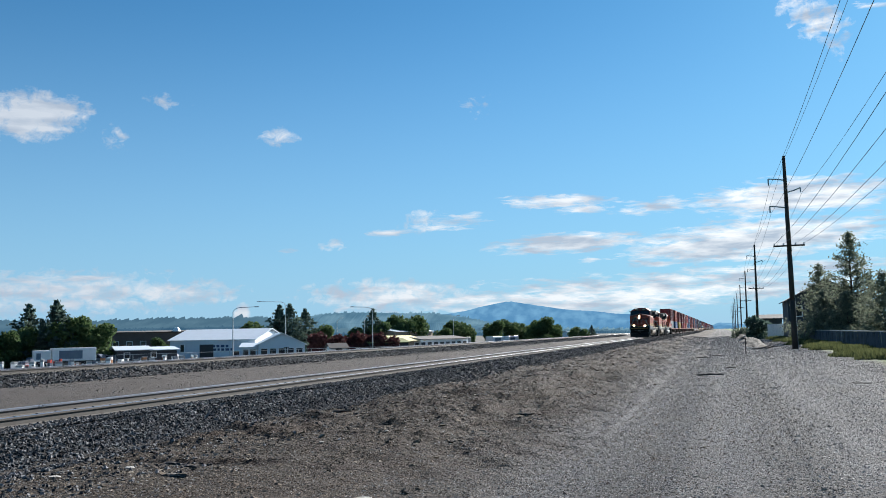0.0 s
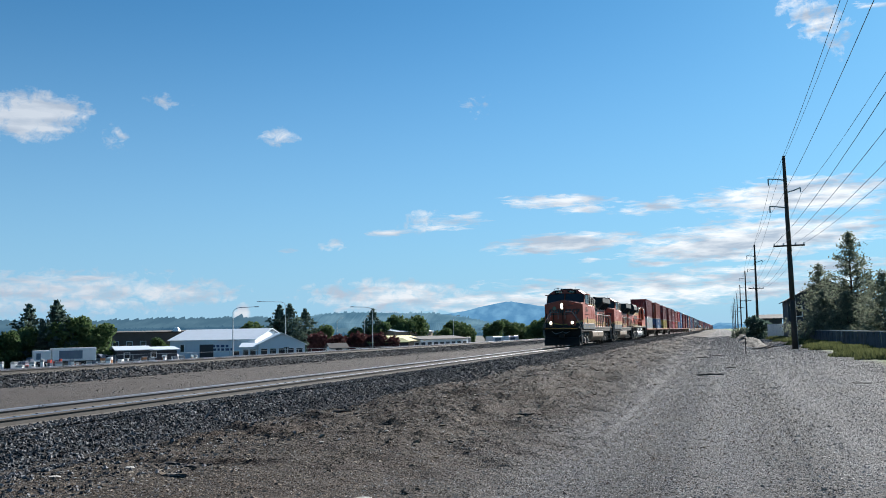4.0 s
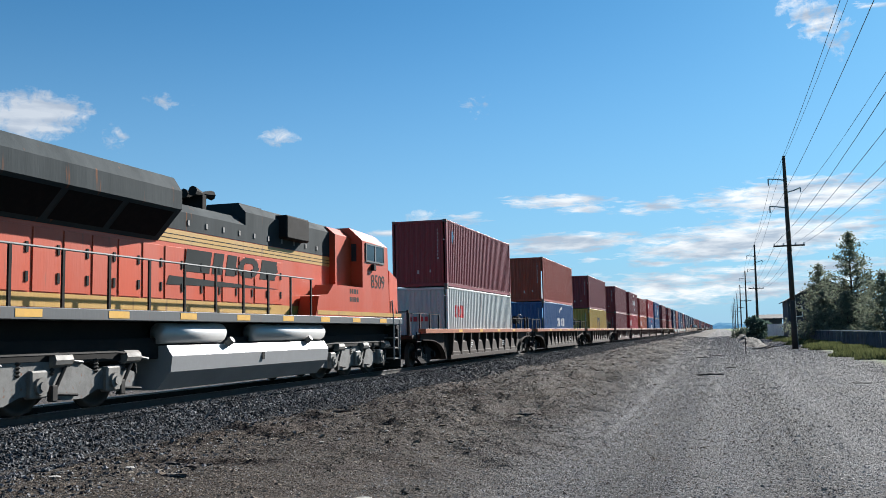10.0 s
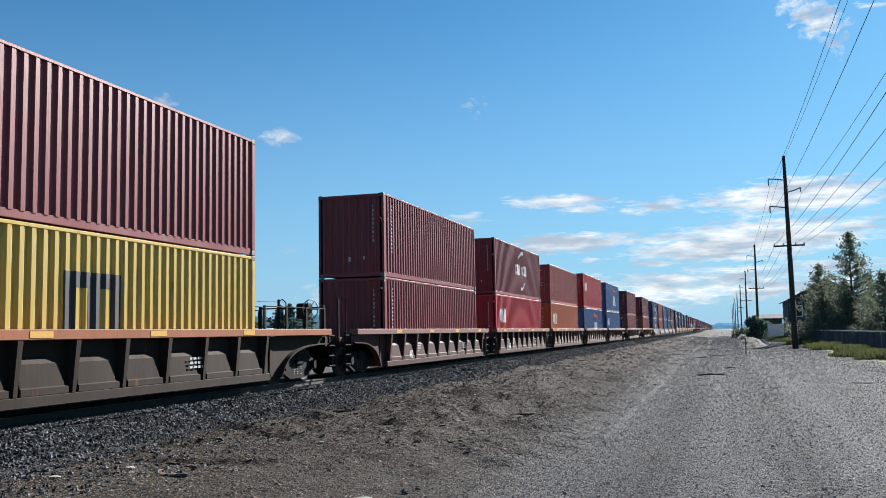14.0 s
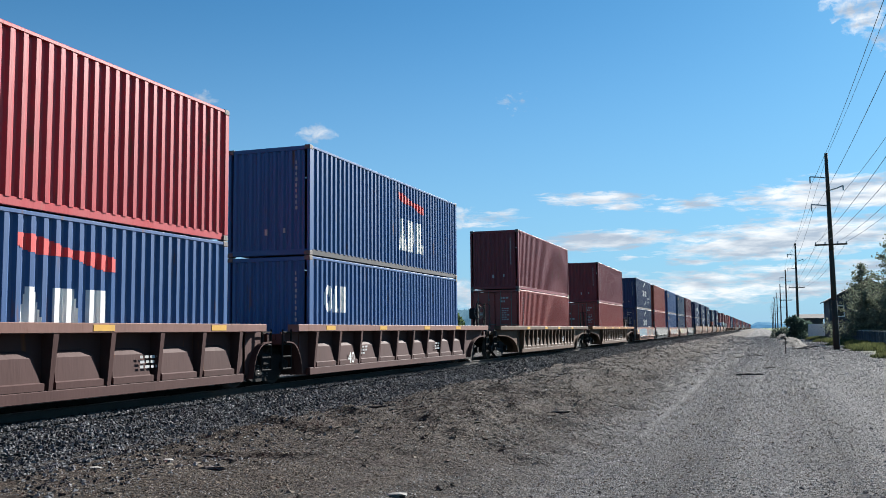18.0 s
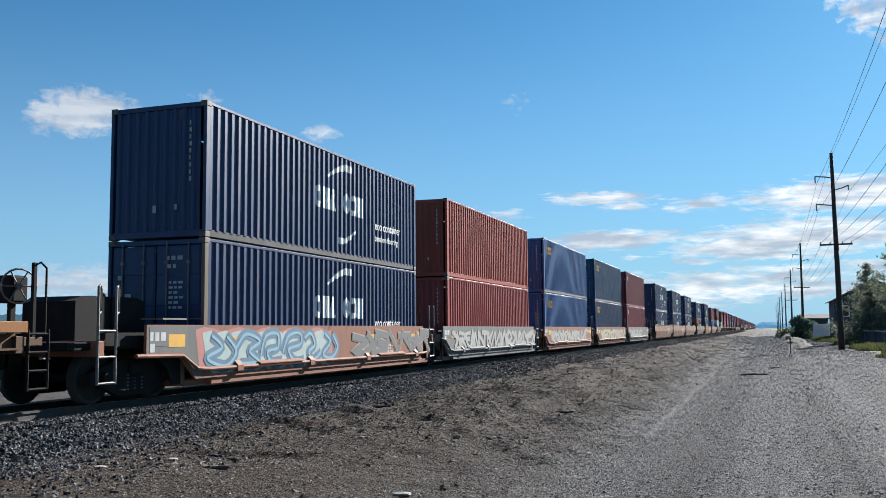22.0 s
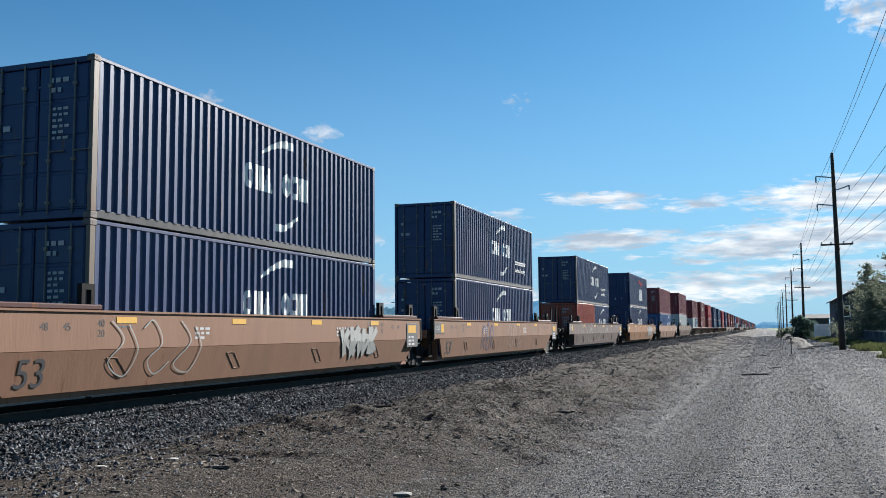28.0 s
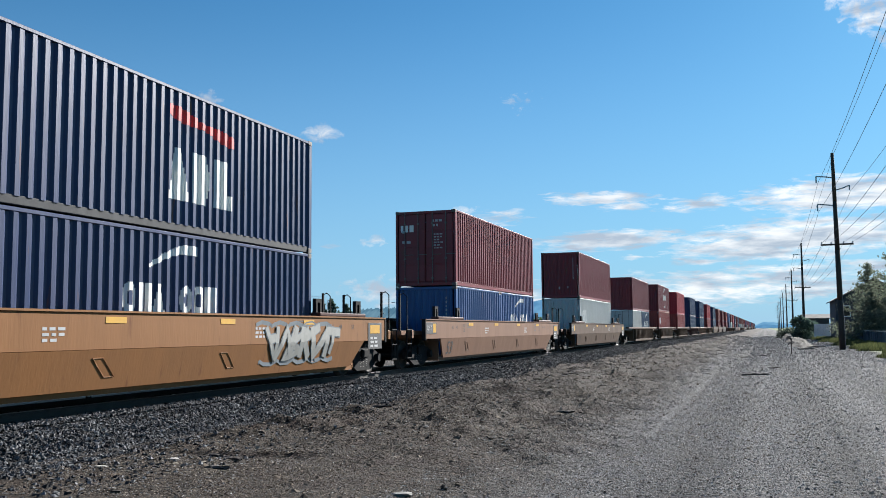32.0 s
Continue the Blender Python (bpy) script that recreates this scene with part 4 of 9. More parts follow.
def rib_mesh(z0, z1, top, bottom):
    bm = bmesh.new()
    loft(bm, [[(1.27, -0.045, z0), (bottom, -0.045, z0), (bottom, 0.045, z0), (1.27, 0.045, z0)], [(1.27, -0.06, z1), (top, -0.06, z1), (top, 0.06, z1), (1.27, 0.06, z1)]], True)
    return bm


def lower_panel_mesh(w):
    """A pressed panel between two ribs: upright below, leaning in above, its top corner cut away."""
    bm = bmesh.new()
    rings = []
    for z, x, ya, yb in ((0.37, 1.425, -w, w), (0.48, 1.425, -w, w), (0.50, 1.40, -w, w * 0.86), (0.88, 1.375, -w, w * 0.62), (0.98, 1.30, -w, w * 0.5), (1.0, 1.27, -w, w * 0.46)):
        rings.append([(1.26, ya, z), (x, ya, z), (x, yb, z), (1.26, yb, z)])
    return loft(bm, rings, True)


def ladder_mesh(z0, z1, w=0.42, rungs=4):
    bm = bmesh.new()
    for s in (-1, 1):
        rod(bm, (0, s * w / 2, z0), (0, s * w / 2, z1), 0.026, 6)
    for k in range(rungs):
        z = z0 + 0.03 + (z1 - z0 - 0.1) * k / (rungs - 1)
        rod(bm, (0, -w / 2, z), (0, w / 2, z), 0.022, 6)
    return bm


def tall_ladder():
    """A ladder whose stiles end in two upright loops above the car's side."""
    bm = ladder_mesh(0.36, 1.36, 0.46, 3)
    for y in (-0.23, 0.23):
        pipe([(0, y, 1.3), (0, y, 2.05), (-0.03, y + 0.07, 2.08), (-0.03, y + 0.1, 2.0), (-0.03, y + 0.1, 1.62), (0, y, 1.58)], 0.024, bm=bm)
    return bm


def brake_wheel_mesh():
    bm = bmesh.new()
    n = 18
    for k in range(n):
        a, b = k * 2 * math.pi / n, (k + 1) * 2 * math.pi / n
        rod(bm, (0.28 * math.cos(a), 0, 0.28 * math.sin(a)), (0.28 * math.cos(b), 0, 0.28 * math.sin(b)), 0.017, 5)
    for k in range(6):
        a = k * math.pi / 3
        rod(bm, (0, 0.03, 0), (0.28 * math.cos(a), 0, 0.28 * math.sin(a)), 0.012, 5)
    rod(bm, (0, -0.03, 0), (0, 0.12, 0), 0.05, 8)
    return bm


def railing_mesh(y0, y1, x, z0, z1, posts):
    bm = bmesh.new()
    for k in range(posts):
        y = y0 + (y1 - y0) * k / (posts - 1)
        box(bm, x - 0.025, x + 0.025, y - 0.04, y + 0.04, z0, z1)
    rod(bm, (x, y0, z1 - 0.02), (x, y1, z1 - 0.02), 0.016, 6)
    return bm


def car_end(car, s, half, well, z_deck, main, style, own_truck, brake, far):
    """One end of a car: s is -1 for the leading end and 1 for the other."""
    a, b = well, half - 0.35
    lo, hi = (a, b) if s > 0 else (-b, -a)
    part("end_platform", cube(-1.2, 1.2, lo, hi, z_deck - 0.14, z_deck, 0.01), M_BLACK if style == "slab" else main, car)
    if own_truck:
        freight_truck(car, s * (half - 2.25), far)
        part("coupler", box(cube(-0.12, 0.12, min(s * (half - 0.5), s * half), max(s * (half - 0.5), s * half), 0.72, 1.0, 0.03), -0.2, 0.2, min(s * (half - 0.14), s * (half + 0.02)), max(s * (half - 0.14), s * (half + 0.02)), 0.66, 1.06, 0.04), M_BLACK, car)
    if far:
        return
    # side shear plate over the truck, with its arched cut-out
    e = half - 1.0 if own_truck else min(half - 0.5, well + 1.3)
    pts = [(a - 0.1, 1.26), (e, 1.26), (e, 1.04), (a + (e - a) * 0.62, 1.0), (a + (e - a) * 0.36, 0.84), (a + (e - a) * 0.2, 0.58), (a + (e - a) * 0.12, 0.25), (a - 0.1, 0.25)]
    for sx in (-1, 1) if style != "tub" else ():
        bm = prism(bmesh.new(), [(s * p, z) for p, z in pts], "x", min(sx * 1.235, sx * 1.275), max(sx * 1.235, sx * 1.275))
        part("shear_plate", bm, main if style == "ribbed" else M_BLACK, car)
        if style == "ribbed":
            arch = [(s * p, z) for p, z in curve_through(pts[2:7], 4)]
            x0, x1 = sorted((sx * 1.24, sx * 1.43))
            bm = loft(bmesh.new(), [[(x0, y, z - 0.03), (x1, y, z - 0.03), (x1, y, z), (x0, y, z)] for y, z in arch], True)
            part("arch_flange", bm, main, car)
    part("end_sill", cube(-1.35, 1.35, min(s * (e - 0.06), s * (e + 0.12)), max(s * (e - 0.06), s * (e + 0.12)), z_deck - 0.25, z_deck + 0.02, 0.01), main, car)
    for sx in (-1, 1) if style != "slab" or s > 0 or own_truck else ():
        lad = once(("ladder", style), lambda: ladder_mesh(0.36, 1.32) if style == "ribbed" else tall_ladder() if style == "slab" else ladder_mesh(0.35, 1.35, 0.40, 3), M_STEEL if style == "slab" else M_BLACK)
        shared("ladder", lad, None, car, pose(sx * 1.36, s * (half - (1.1 if style == "slab" and s < 0 else 0.62)), 0))
    if own_truck and not (style == "ribbed" and main is CAR_PAINT["umber"]) and not (style == "slab" and s < 0):
        grab = once(("grab_iron",), lambda: pipe([(0, 0, 0), (0, 0, 1.15), (0.12, 0, 1.2), (0.24, 0, 1.1), (0.24, 0, 0.05)], 0.018, bm=box(bmesh.new(), -0.04, 0.02, -0.03, 0.03, 0, 1.2)), M_BLACK)
        for x in (-1.0, 1.0):
            shared("grab_iron", grab, None, car, pose(x, s * (half - (0.35 if brake and main is CAR_PAINT["sand"] else 0.75)), z_deck))
    if own_truck and style == "ribbed" and main is CAR_PAINT["umber"]:
        rl = once(("railing", round(b - a, 1)), lambda: railing_mesh(0.15, b - a - 0.1, 0, 0, 0.85, 4), M_BLACK)
        for sx in (-1, 1):
            shared("railing", rl, None, car, pose(sx * 1.05, lo, z_deck))
        st = once(("stanchion",), lambda: box(box(cube(-1.05, -0.97, -0.04, 0.04, 0, 0.95), 0.97, 1.05, -0.04, 0.04, 0, 0.95), -1.05, 1.05, -0.02, 0.02, 0.86, 0.9), M_BLACK)
        shared("stanchion", st, None, car, pose(0, s * (half - 0.45), z_deck))
    if own_truck and style == "slab" and s < 0:
        bm = prism(bmesh.new(), ((-8.95, z_deck), (-7.0, z_deck), (-7.0, 1.86), (-7.25, 1.94), (-8.6, 1.94), (-8.95, 1.84)), "x", -0.75, 0.45)
        hood = part("end_hood", bm, M_BLACK, car, "dark boxy equipment hood")
        part("hood_rib", cube(0.45, 0.49, -8.02, -7.94, z_deck, 1.9), M_BLACK, hood)
        part("platform_grating", cube(0.9, 1.4, -7.7, -6.95, 1.5, 1.53), M_STEEL, car)
    if brake:
        br = part("brake_housing", box(cube(0.35, 0.72, -0.18, 0.18, 0.55, 1.0, 0.04), 0.5, 0.58, -0.05, 0.05, 0, 0.6), M_BLACK, car)
        br.matrix_basis = pose(0, s * (half - (0.35 if main is CAR_PAINT["sand"] else 0.7)), z_deck)
        shared("brake_wheel", once(("brake_wheel",), brake_wheel_mesh, M_STEEL), None, br, pose(0.78, -0.1, 0.82, 0, 0, 65))


def well_car(style, half_lead, half_tail, own_lead=True, own_tail=True, colour="umber", chord="chord", brake=0, label="", far=False, seed=0, art=0):
    """A container well car, centred on its well; x = +1.5 is the side towards the road."""
    car = empty("well_car")
    main, top = CAR_PAINT[colour], CAR_PAINT[chord]
    rng = random.Random(seed)
    if style == "ribbed":
        well, z_top = 6.75, 1.44
        for sx in (1, -1) if not far else (1,):
            part("top_chord", cube(min(sx * 1.23, sx * 1.53), max(sx * 1.23, sx * 1.53), -(half_lead - 1.0 if own_lead else well + 0.5), half_tail - 1.0 if own_tail else well + 0.5, 1.265, z_top if not far else 1.4, 0.012), top, car, "faded top chord")
            part("side_sheet", cube(min(sx * 1.235, sx * 1.275), max(sx * 1.235, sx * 1.275), -well, well, 0.28, 1.265), main, car)
            part("bottom_sill", cube(min(sx * 1.3, sx * 1.43), max(sx * 1.3, sx * 1.43), -well + 0.3, well - 0.3, 0.18, 0.36, 0.01), main, car)
        n = 10 if colour != "sand" else 15
        rm = once(("rib", n), lambda: rib_mesh(0.36, 1.265, 1.52, 1.43), main)
        panel = once(("lower_panel", n), lambda: lower_panel_mesh(0.56 * 10 / n), main)
        if far:
            bm = bmesh.new()
            for k in range(n):
                y = -well + 0.55 + (2 * well - 1.1) * k / (n - 1)
                box(bm, 1.27, 1.5, y - 0.055, y + 0.055, 0.36, 1.265)
            tagged(part("rib", bm, main, car, "distant ribs"), kind="stuff")
        for k in range(n if not far else 0):
            y = -well + 0.55 + (2 * well - 1.1) * k / (n - 1)
            shared("rib", rm, main, car, pose(0, y, 0))
            if k < n - 1 and not far:
                shared("lower_panel", panel, main, car, pose(0, y + (well - 0.55) / (n - 1), 0))
        z_deck = 1.2
    elif style == "slab":
        well, z_top = 6.9, 1.40
        w0, w1 = -7.28, 6.08
        for sx in (1, -1) if not far else (1,):
            x0, x1 = sorted((sx * 1.40, sx * 1.46))
            lead_in = ((-8.25, 0.84), (-7.25, 0.84), (-6.7, 0.34)) if own_lead else ((w0, 0.86), (w0 + 0.62, 0.34))
            part("side_sheet", prism(bmesh.new(), lead_in + ((w1 - 0.25, 0.34), (w1, 0.6), (w1, z_top), (lead_in[0][0], z_top)), "x", x0, x1), main, car)
            part("side_rail", pipe(([(sx * 1.44, -8.5, 0.83), (sx * 1.50, -7.2, 0.81), (sx * 1.51, -6.72, 0.55)] if own_lead else [(sx * 1.44, w0 - 0.2, 0.98), (sx * 1.50, w0 + 0.1, 0.92), (sx * 1.51, w0 + 0.6, 0.56)]) + [(sx * 1.51, w0 + 1.0, 0.52), (sx * 1.51, w1 - 0.3, 0.52), (sx * 1.45, w1 + 0.3, 0.54)], 0.04, 8), main, car)
            if not far and sx > 0:
                for y in (-5.2, -1.9, 1.5, 5.3):
                    part("rail_bracket", prism(bmesh.new(), ((1.46, 0.44), (1.56, 0.44), (1.56, 0.56), (1.46, 0.66)), "y", y - 0.11, y + 0.11), main, car)
                for y in (-7.38 if own_lead else w0 + 1.1, w1 - 0.35):
                    part("reflector", cube(1.4605, 1.4655, y - 0.22, y + 0.3, 0.98, 1.22), M_YELLOW, car)
                for y in (-3.4, 3.3):
                    part("drip_plate", prism(bmesh.new(), ((1.46, 0.62), (1.57, 0.57), (1.57, 0.55), (1.46, 0.59)), "y", y - 1.0, y + 1.0), main, car)
                if own_lead:
                    part("primer_patch", prism(bmesh.new(), ((-8.23, 0.87), (-7.2, 0.87), (-6.66, 0.36), (-6.4, 0.36), (-6.5, 0.8), (-6.25, z_top - 0.02), (-8.23, z_top - 0.02)), "x", 1.4595, 1.4603), CAR_PAINT["ash"], car, "grey-brown primer patch")
                ws = -8.2 if own_lead else w0
                st = part("stencil_panel", cube(1.461, 1.464, ws + 0.03, ws + (0.6 if own_lead else 0.86), 1.0, 1.36), M_SKIRTGREY, car, "grey stencil panel")
                part("lettering_bar", bars(bmesh.new(), 1.4655, ws + (0.05 if own_lead else 0.16), 1.1, (3, 1), 0.15, 0.16, 0.05, "y"), M_FAINT, st)
            part("bottom_sill", cube(min(sx * 1.28, sx * 1.42), max(sx * 1.28, sx * 1.42), -well + 0.8, well - 0.8, 0.2, 0.36, 0.01), main, car)
        z_deck = 1.1
    else:
        well, z_top = (8.35, 1.60)
        for sx in (1, -1) if not far else (1,):
            e0, e1 = half_lead - (1.7 if own_lead else 0.62), half_tail - (1.7 if own_tail else 0.8)
            part("side_sheet", cube(min(sx * 1.46, sx * 1.52), max(sx * 1.46, sx * 1.52), -e0, e1, 0.97, z_top, 0.01), main, car)
            if not far:
                for y in (-e0, e1):
                    part("end_post", cube(min(sx * 1.40, sx * 1.535), max(sx * 1.40, sx * 1.535), y - 0.05, y + 0.05, 0.92, z_top + 0.03, 0.01), M_BLACK, car)
            bm = bmesh.new()
            loft(bm, [[(sx * 1.52, -well - 0.35, 0.97), (sx * 1.52, well + 0.35, 0.97), (sx * 1.46, well + 0.35, 0.97), (sx * 1.46, -well - 0.35, 0.97)],
                      [(sx * 1.37, -well + 0.3, 0.3), (sx * 1.37, well - 0.3, 0.3), (sx * 1.31, well - 0.3, 0.3), (sx * 1.31, -well + 0.3, 0.3)]], True)
            part("lower_sheet", bm, main, car)
            part("top_flange", cube(min(sx * 1.34, sx * 1.545), max(sx * 1.34, sx * 1.545), -e0, e1, z_top, z_top + 0.035), main, car)
            if not far:
                for s in (-1, 1):
                    part("guide_bar", cube(min(sx * 1.22, sx * 1.5), max(sx * 1.22, sx * 1.5), s * 7.45 - 1.4, s * 7.45 + 1.4, z_top + 0.036, z_top + 0.13, 0.02), CAR_PAINT["slate"], car)
                    if sx > 0:
                        for q in (-1.2, 1.2):
                            yq, zq = s * 7.45 + q, z_top + 0.125
                            part("guide_bracket", prism(bmesh.new(), ((yq - 0.16, zq), (yq - 0.07, zq), (yq - 0.07, zq + 0.26), (yq + 0.07, zq + 0.26), (yq + 0.07, zq), (yq + 0.16, zq), (yq + 0.16, zq + 0.36), (yq - 0.16, zq + 0.36)), "x", 1.26, 1.36), M_BLACK, car)
        if not far:
            hook = once(("drain_guard",), lambda: pipe([(1.492, -0.32, 0.83), (1.492, -0.06, 0.83), (1.418, 0.30, 0.5), (1.418, 0.04, 0.5), (1.492, -0.32, 0.83)], 0.008, 5), main)
            for y in (-5.6, -1.9, 1.9, 5.6):
                shared("drain_guard", hook, main, car, pose(0, y, 0))
        z_deck = 1.25
    part("well_floor", cube(-1.3, 1.3, -well, well, 0.20, 0.32), main, car)
    bulk = (well - 0.05, well + 0.05)
    for s in (-1, 1):
        part("bulkhead", cube(-1.3, 1.3, min(s * bulk[0], s * bulk[1]), max(s * bulk[0], s * bulk[1]), 0.25, z_deck, 0), main, car)
    car_end(car, -1, half_lead, well, z_deck, main, style, own_lead, brake in (1, 3), far)
    car_end(car, 1, half_tail, well, z_deck, main, style, own_tail, brake in (2, 3), far)
    if not own_lead:
        freight_truck(car, -half_lead, far)
    if not far:
        zt = {"ribbed": 1.30, "slab": 1.05, "tub": 1.42}[style]
        xs = {"ribbed": 1.534, "slab": 1.464, "tub": 1.524}[style]
        ref = once(("reflector", style), lambda: cube(xs - 0.002, xs + 0.003, -0.27, 0.27, zt, zt + 0.11), M_YELLOW)
        for y in (-5.4, -1.8, 1.8, 5.4):
            shared("reflector", ref, None, car, pose(0, y + rng.uniform(-0.2, 0.2), 0))
        bm = bars(bmesh.new(), {"ribbed": 1.429, "slab": 1.464, "tub": 1.524}[style], -3.4, {"ribbed": 0.8, "slab": 0.8, "tub": 1.3}[style], (3, 3, 2), 0.16, 0.05, 0.04, "y")
        bars(bm, {"ribbed": 1.429, "slab": 1.464, "tub": 1.524}[style], 2.9, {"ribbed": 0.8, "slab": 0.8, "tub": 1.3}[style], (4, 3, 4), 0.14, 0.05, 0.04, "y")
        part("marking", bm, M_FAINT, car, "small faded lettering as bars")
        if colour == "slate":
            lettering("lettering", "40", 0.42, M_WHITE, car, 1.4285, -4.2, 0.40)
        if style == "tub":
            sign = part("placard", cube(1.526, 1.532, e1 - 1.25, e1 - 0.3, 0.74, 1.48, 0.002), M_DARKMARK, car, "dark placard with a yellow square")
            part("yellow_square", cube(1.5325, 1.535, e1 - 1.12, e1 - 0.45, 1.18, 1.42), M_YELLOW, sign)
            part("lettering_bar", bars(bmesh.new(), 1.5335, e1 - 1.1, 1.02, (2, 2, 2), 0.26, 0.06, 0.05, "y"), M_FAINT, sign)
            lead = part("placard", cube(1.526, 1.532, -e0 + 0.05, -e0 + 1.05, 1.14, 1.52, 0.002), M_DARKMARK, car, "dark placard with a load class")
            lettering("lettering", "125 T", 0.22, M_FAINT, lead, 1.5335, -e0 + 0.1, 1.26)
            part("yellow_square", cube(1.5325, 1.535, -e0 + 0.7, -e0 + 1.0, 1.18, 1.48), M_YELLOW, lead)
            big = lettering("lettering", "53", 0.66, M_DARKMARK, car, 1.458, -well + 0.9, 0.50)
            big.matrix_basis = pose(1.4055, -7.92, 0.42, 0, 12.6, 0) @ pose(0, 0, 0, 90, 0, 90)
            for txt, y, z in (("40", 5.82, 1.36), ("20", 5.82, 1.19), ("45", 6.62, 1.30), ("48", 7.08, 1.30), ("53", 7.85, 1.30), ("40", -6.2, 1.36), ("20", -6.2, 1.19), ("45", -7.0, 1.30), ("48", -7.5, 1.30)):
                lettering("lettering", txt, 0.18, M_DARKMARK, car, 1.5235, y, z)
            part("lettering_bar", bars(bmesh.new(), 1.524, 4.9, 1.48, (4, 4, 3, 4, 3), 0.1, 0.035, 0.035, "y"), M_SKIRTGREY, car)
            part("lettering_bar", bars(bmesh.new(), 1.524, -5.7, 1.48, (4, 3, 4), 0.1, 0.035, 0.035, "y"), M_SKIRTGREY, car)
        if art:
            graffiti(car, style, rng, art)
    tagged(car, label, "well car", "cars of the train")
    return car


def ribbon(points, width, x_of, lift):
    """A flat painted stroke on the car's side through (y, z) points."""
    bm = bmesh.new()
    left, right = [], []
    for i, (y, z) in enumerate(points):
        y0, z0 = points[max(0, i - 1)]
        y1, z1 = points[min(len(points) - 1, i + 1)]
        d = math.hypot(y1 - y0, z1 - z0) or 1
        ny, nz = -(z1 - z0) / d * width / 2, (y1 - y0) / d * width / 2
        up = lift + 0.003 * i / len(points)       # later parts of a stroke lie over earlier ones
        left.append((x_of(z + nz) + up, y + ny, z + nz))
        right.append((x_of(z - nz) + up, y - ny, z - nz))
    loft(bm, [left, right], False, False)
    return bm


def curve_through(points, n=6):
    """A smooth path through a few points."""
    out = []
    p = [points[0]] + list(points) + [points[-1]]
    for i in range(1, len(p) - 2):
        for k in range(n):
            t = k / n
            out.append(tuple(0.5 * (2 * p[i][c] + (p[i + 1][c] - p[i - 1][c]) * t + (2 * p[i - 1][c] - 5 * p[i][c] + 4 * p[i + 1][c] - p[i + 2][c]) * t * t
                             + (3 * p[i][c] - p[i - 1][c] - 3 * p[i + 1][c] + p[i + 2][c]) * t ** 3) for c in (0, 1)))
    out.append(tuple(points[-1]))
    return out


SHAPES = (((0, 0.6), (0.3, 0.9), (0.6, 0.2), (0.2, -0.3), (0.5, -0.9), (1, -0.5)), ((0, -0.4), (0.2, 0.8), (0.75, 0.9), (0.85, 0.1), (0.3, -0.1), (0.5, -0.9), (1, -0.8)),
          ((0.1, 0.9), (0.5, 0.2), (0, -0.5), (0.6, -0.9), (1, -0.1), (0.7, 0.8)), ((0, 0.1), (0.4, 0.9), (0.95, 0.5), (0.55, -0.1), (0.95, -0.7), (0.2, -0.9)),
          ((0.1, -0.9), (0, 0.3), (0.5, 0.9), (0.75, 0.2), (0.4, -0.4), (1, -0.9)))


ANGLES = ((((0, -1), (0.12, 0.95), (0.72, -0.9), (0.95, 1)),), (((0, -1), (0.48, 1), (0.92, -1)), ((0.15, -0.25), (0.8, -0.35))), (((0, 1), (0.42, -0.95), (0.98, 0.9)),),
          (((0.95, 0.95), (0.12, 0.7), (0.08, -0.8), (1, -0.95)), ((0.1, 0.02), (0.8, 0.08))), (((0.08, -1), (0.1, 0.95), (0.85, 0.55), (0.2, 0.0), (1, -1)),),
          (((0.95, 0.8), (0.1, 0.6), (0.85, -0.3), (0.05, -0.9)),), (((0.5, -1), (0.5, 0.8)), ((0, 0.9), (1, 0.75))), (((0.1, 1), (0.1, -1)), ((0.95, 1), (0.15, 0.0), (1, -1))))


def wild_letters(car, ya, yb, w, z0, z1, x_of, rim, fill, rng):
    """A row of angular interlocked sprayed shapes: thick strokes with a thin outline."""
    y, turn, zc, hh = ya, 0, (z0 + z1) / 2, (z1 - z0) / 2 - 0.15
    while y < yb:
        turn += 1
        k = rng.uniform(0.85, 1.2)
        lift = 0.006 + 0.001 * (turn % 3)
        fy, fz, lean = rng.choice((-1, 1)), rng.choice((-1, 1)), rng.uniform(-0.3, 0.3)
        for line in rng.choice(ANGLES):
            pts = [(y + w * k * (0.5 + fy * (p[0] - 0.5) + lean * p[1] + rng.uniform(-0.14, 0.14)), zc + hh * max(-1, min(1, fz * p[1] + rng.uniform(-0.2, 0.2)))) for p in line]
            thick = rng.uniform(0.13, 0.24)
            fine = []
            for p, q in zip(pts, pts[1:]):
                fine += [(p[0] + (q[0] - p[0]) * i / 4, p[1] + (q[1] - p[1]) * i / 4) for i in range(4)]
            fine.append(pts[-1])
            part("graffiti", ribbon(fine, thick + 0.055, x_of, lift), rim, car, "sprayed outline")
            part("graffiti", ribbon(fine, thick, x_of, lift + 0.006), fill, car, "sprayed angular shape")
        y += w * k * 0.68


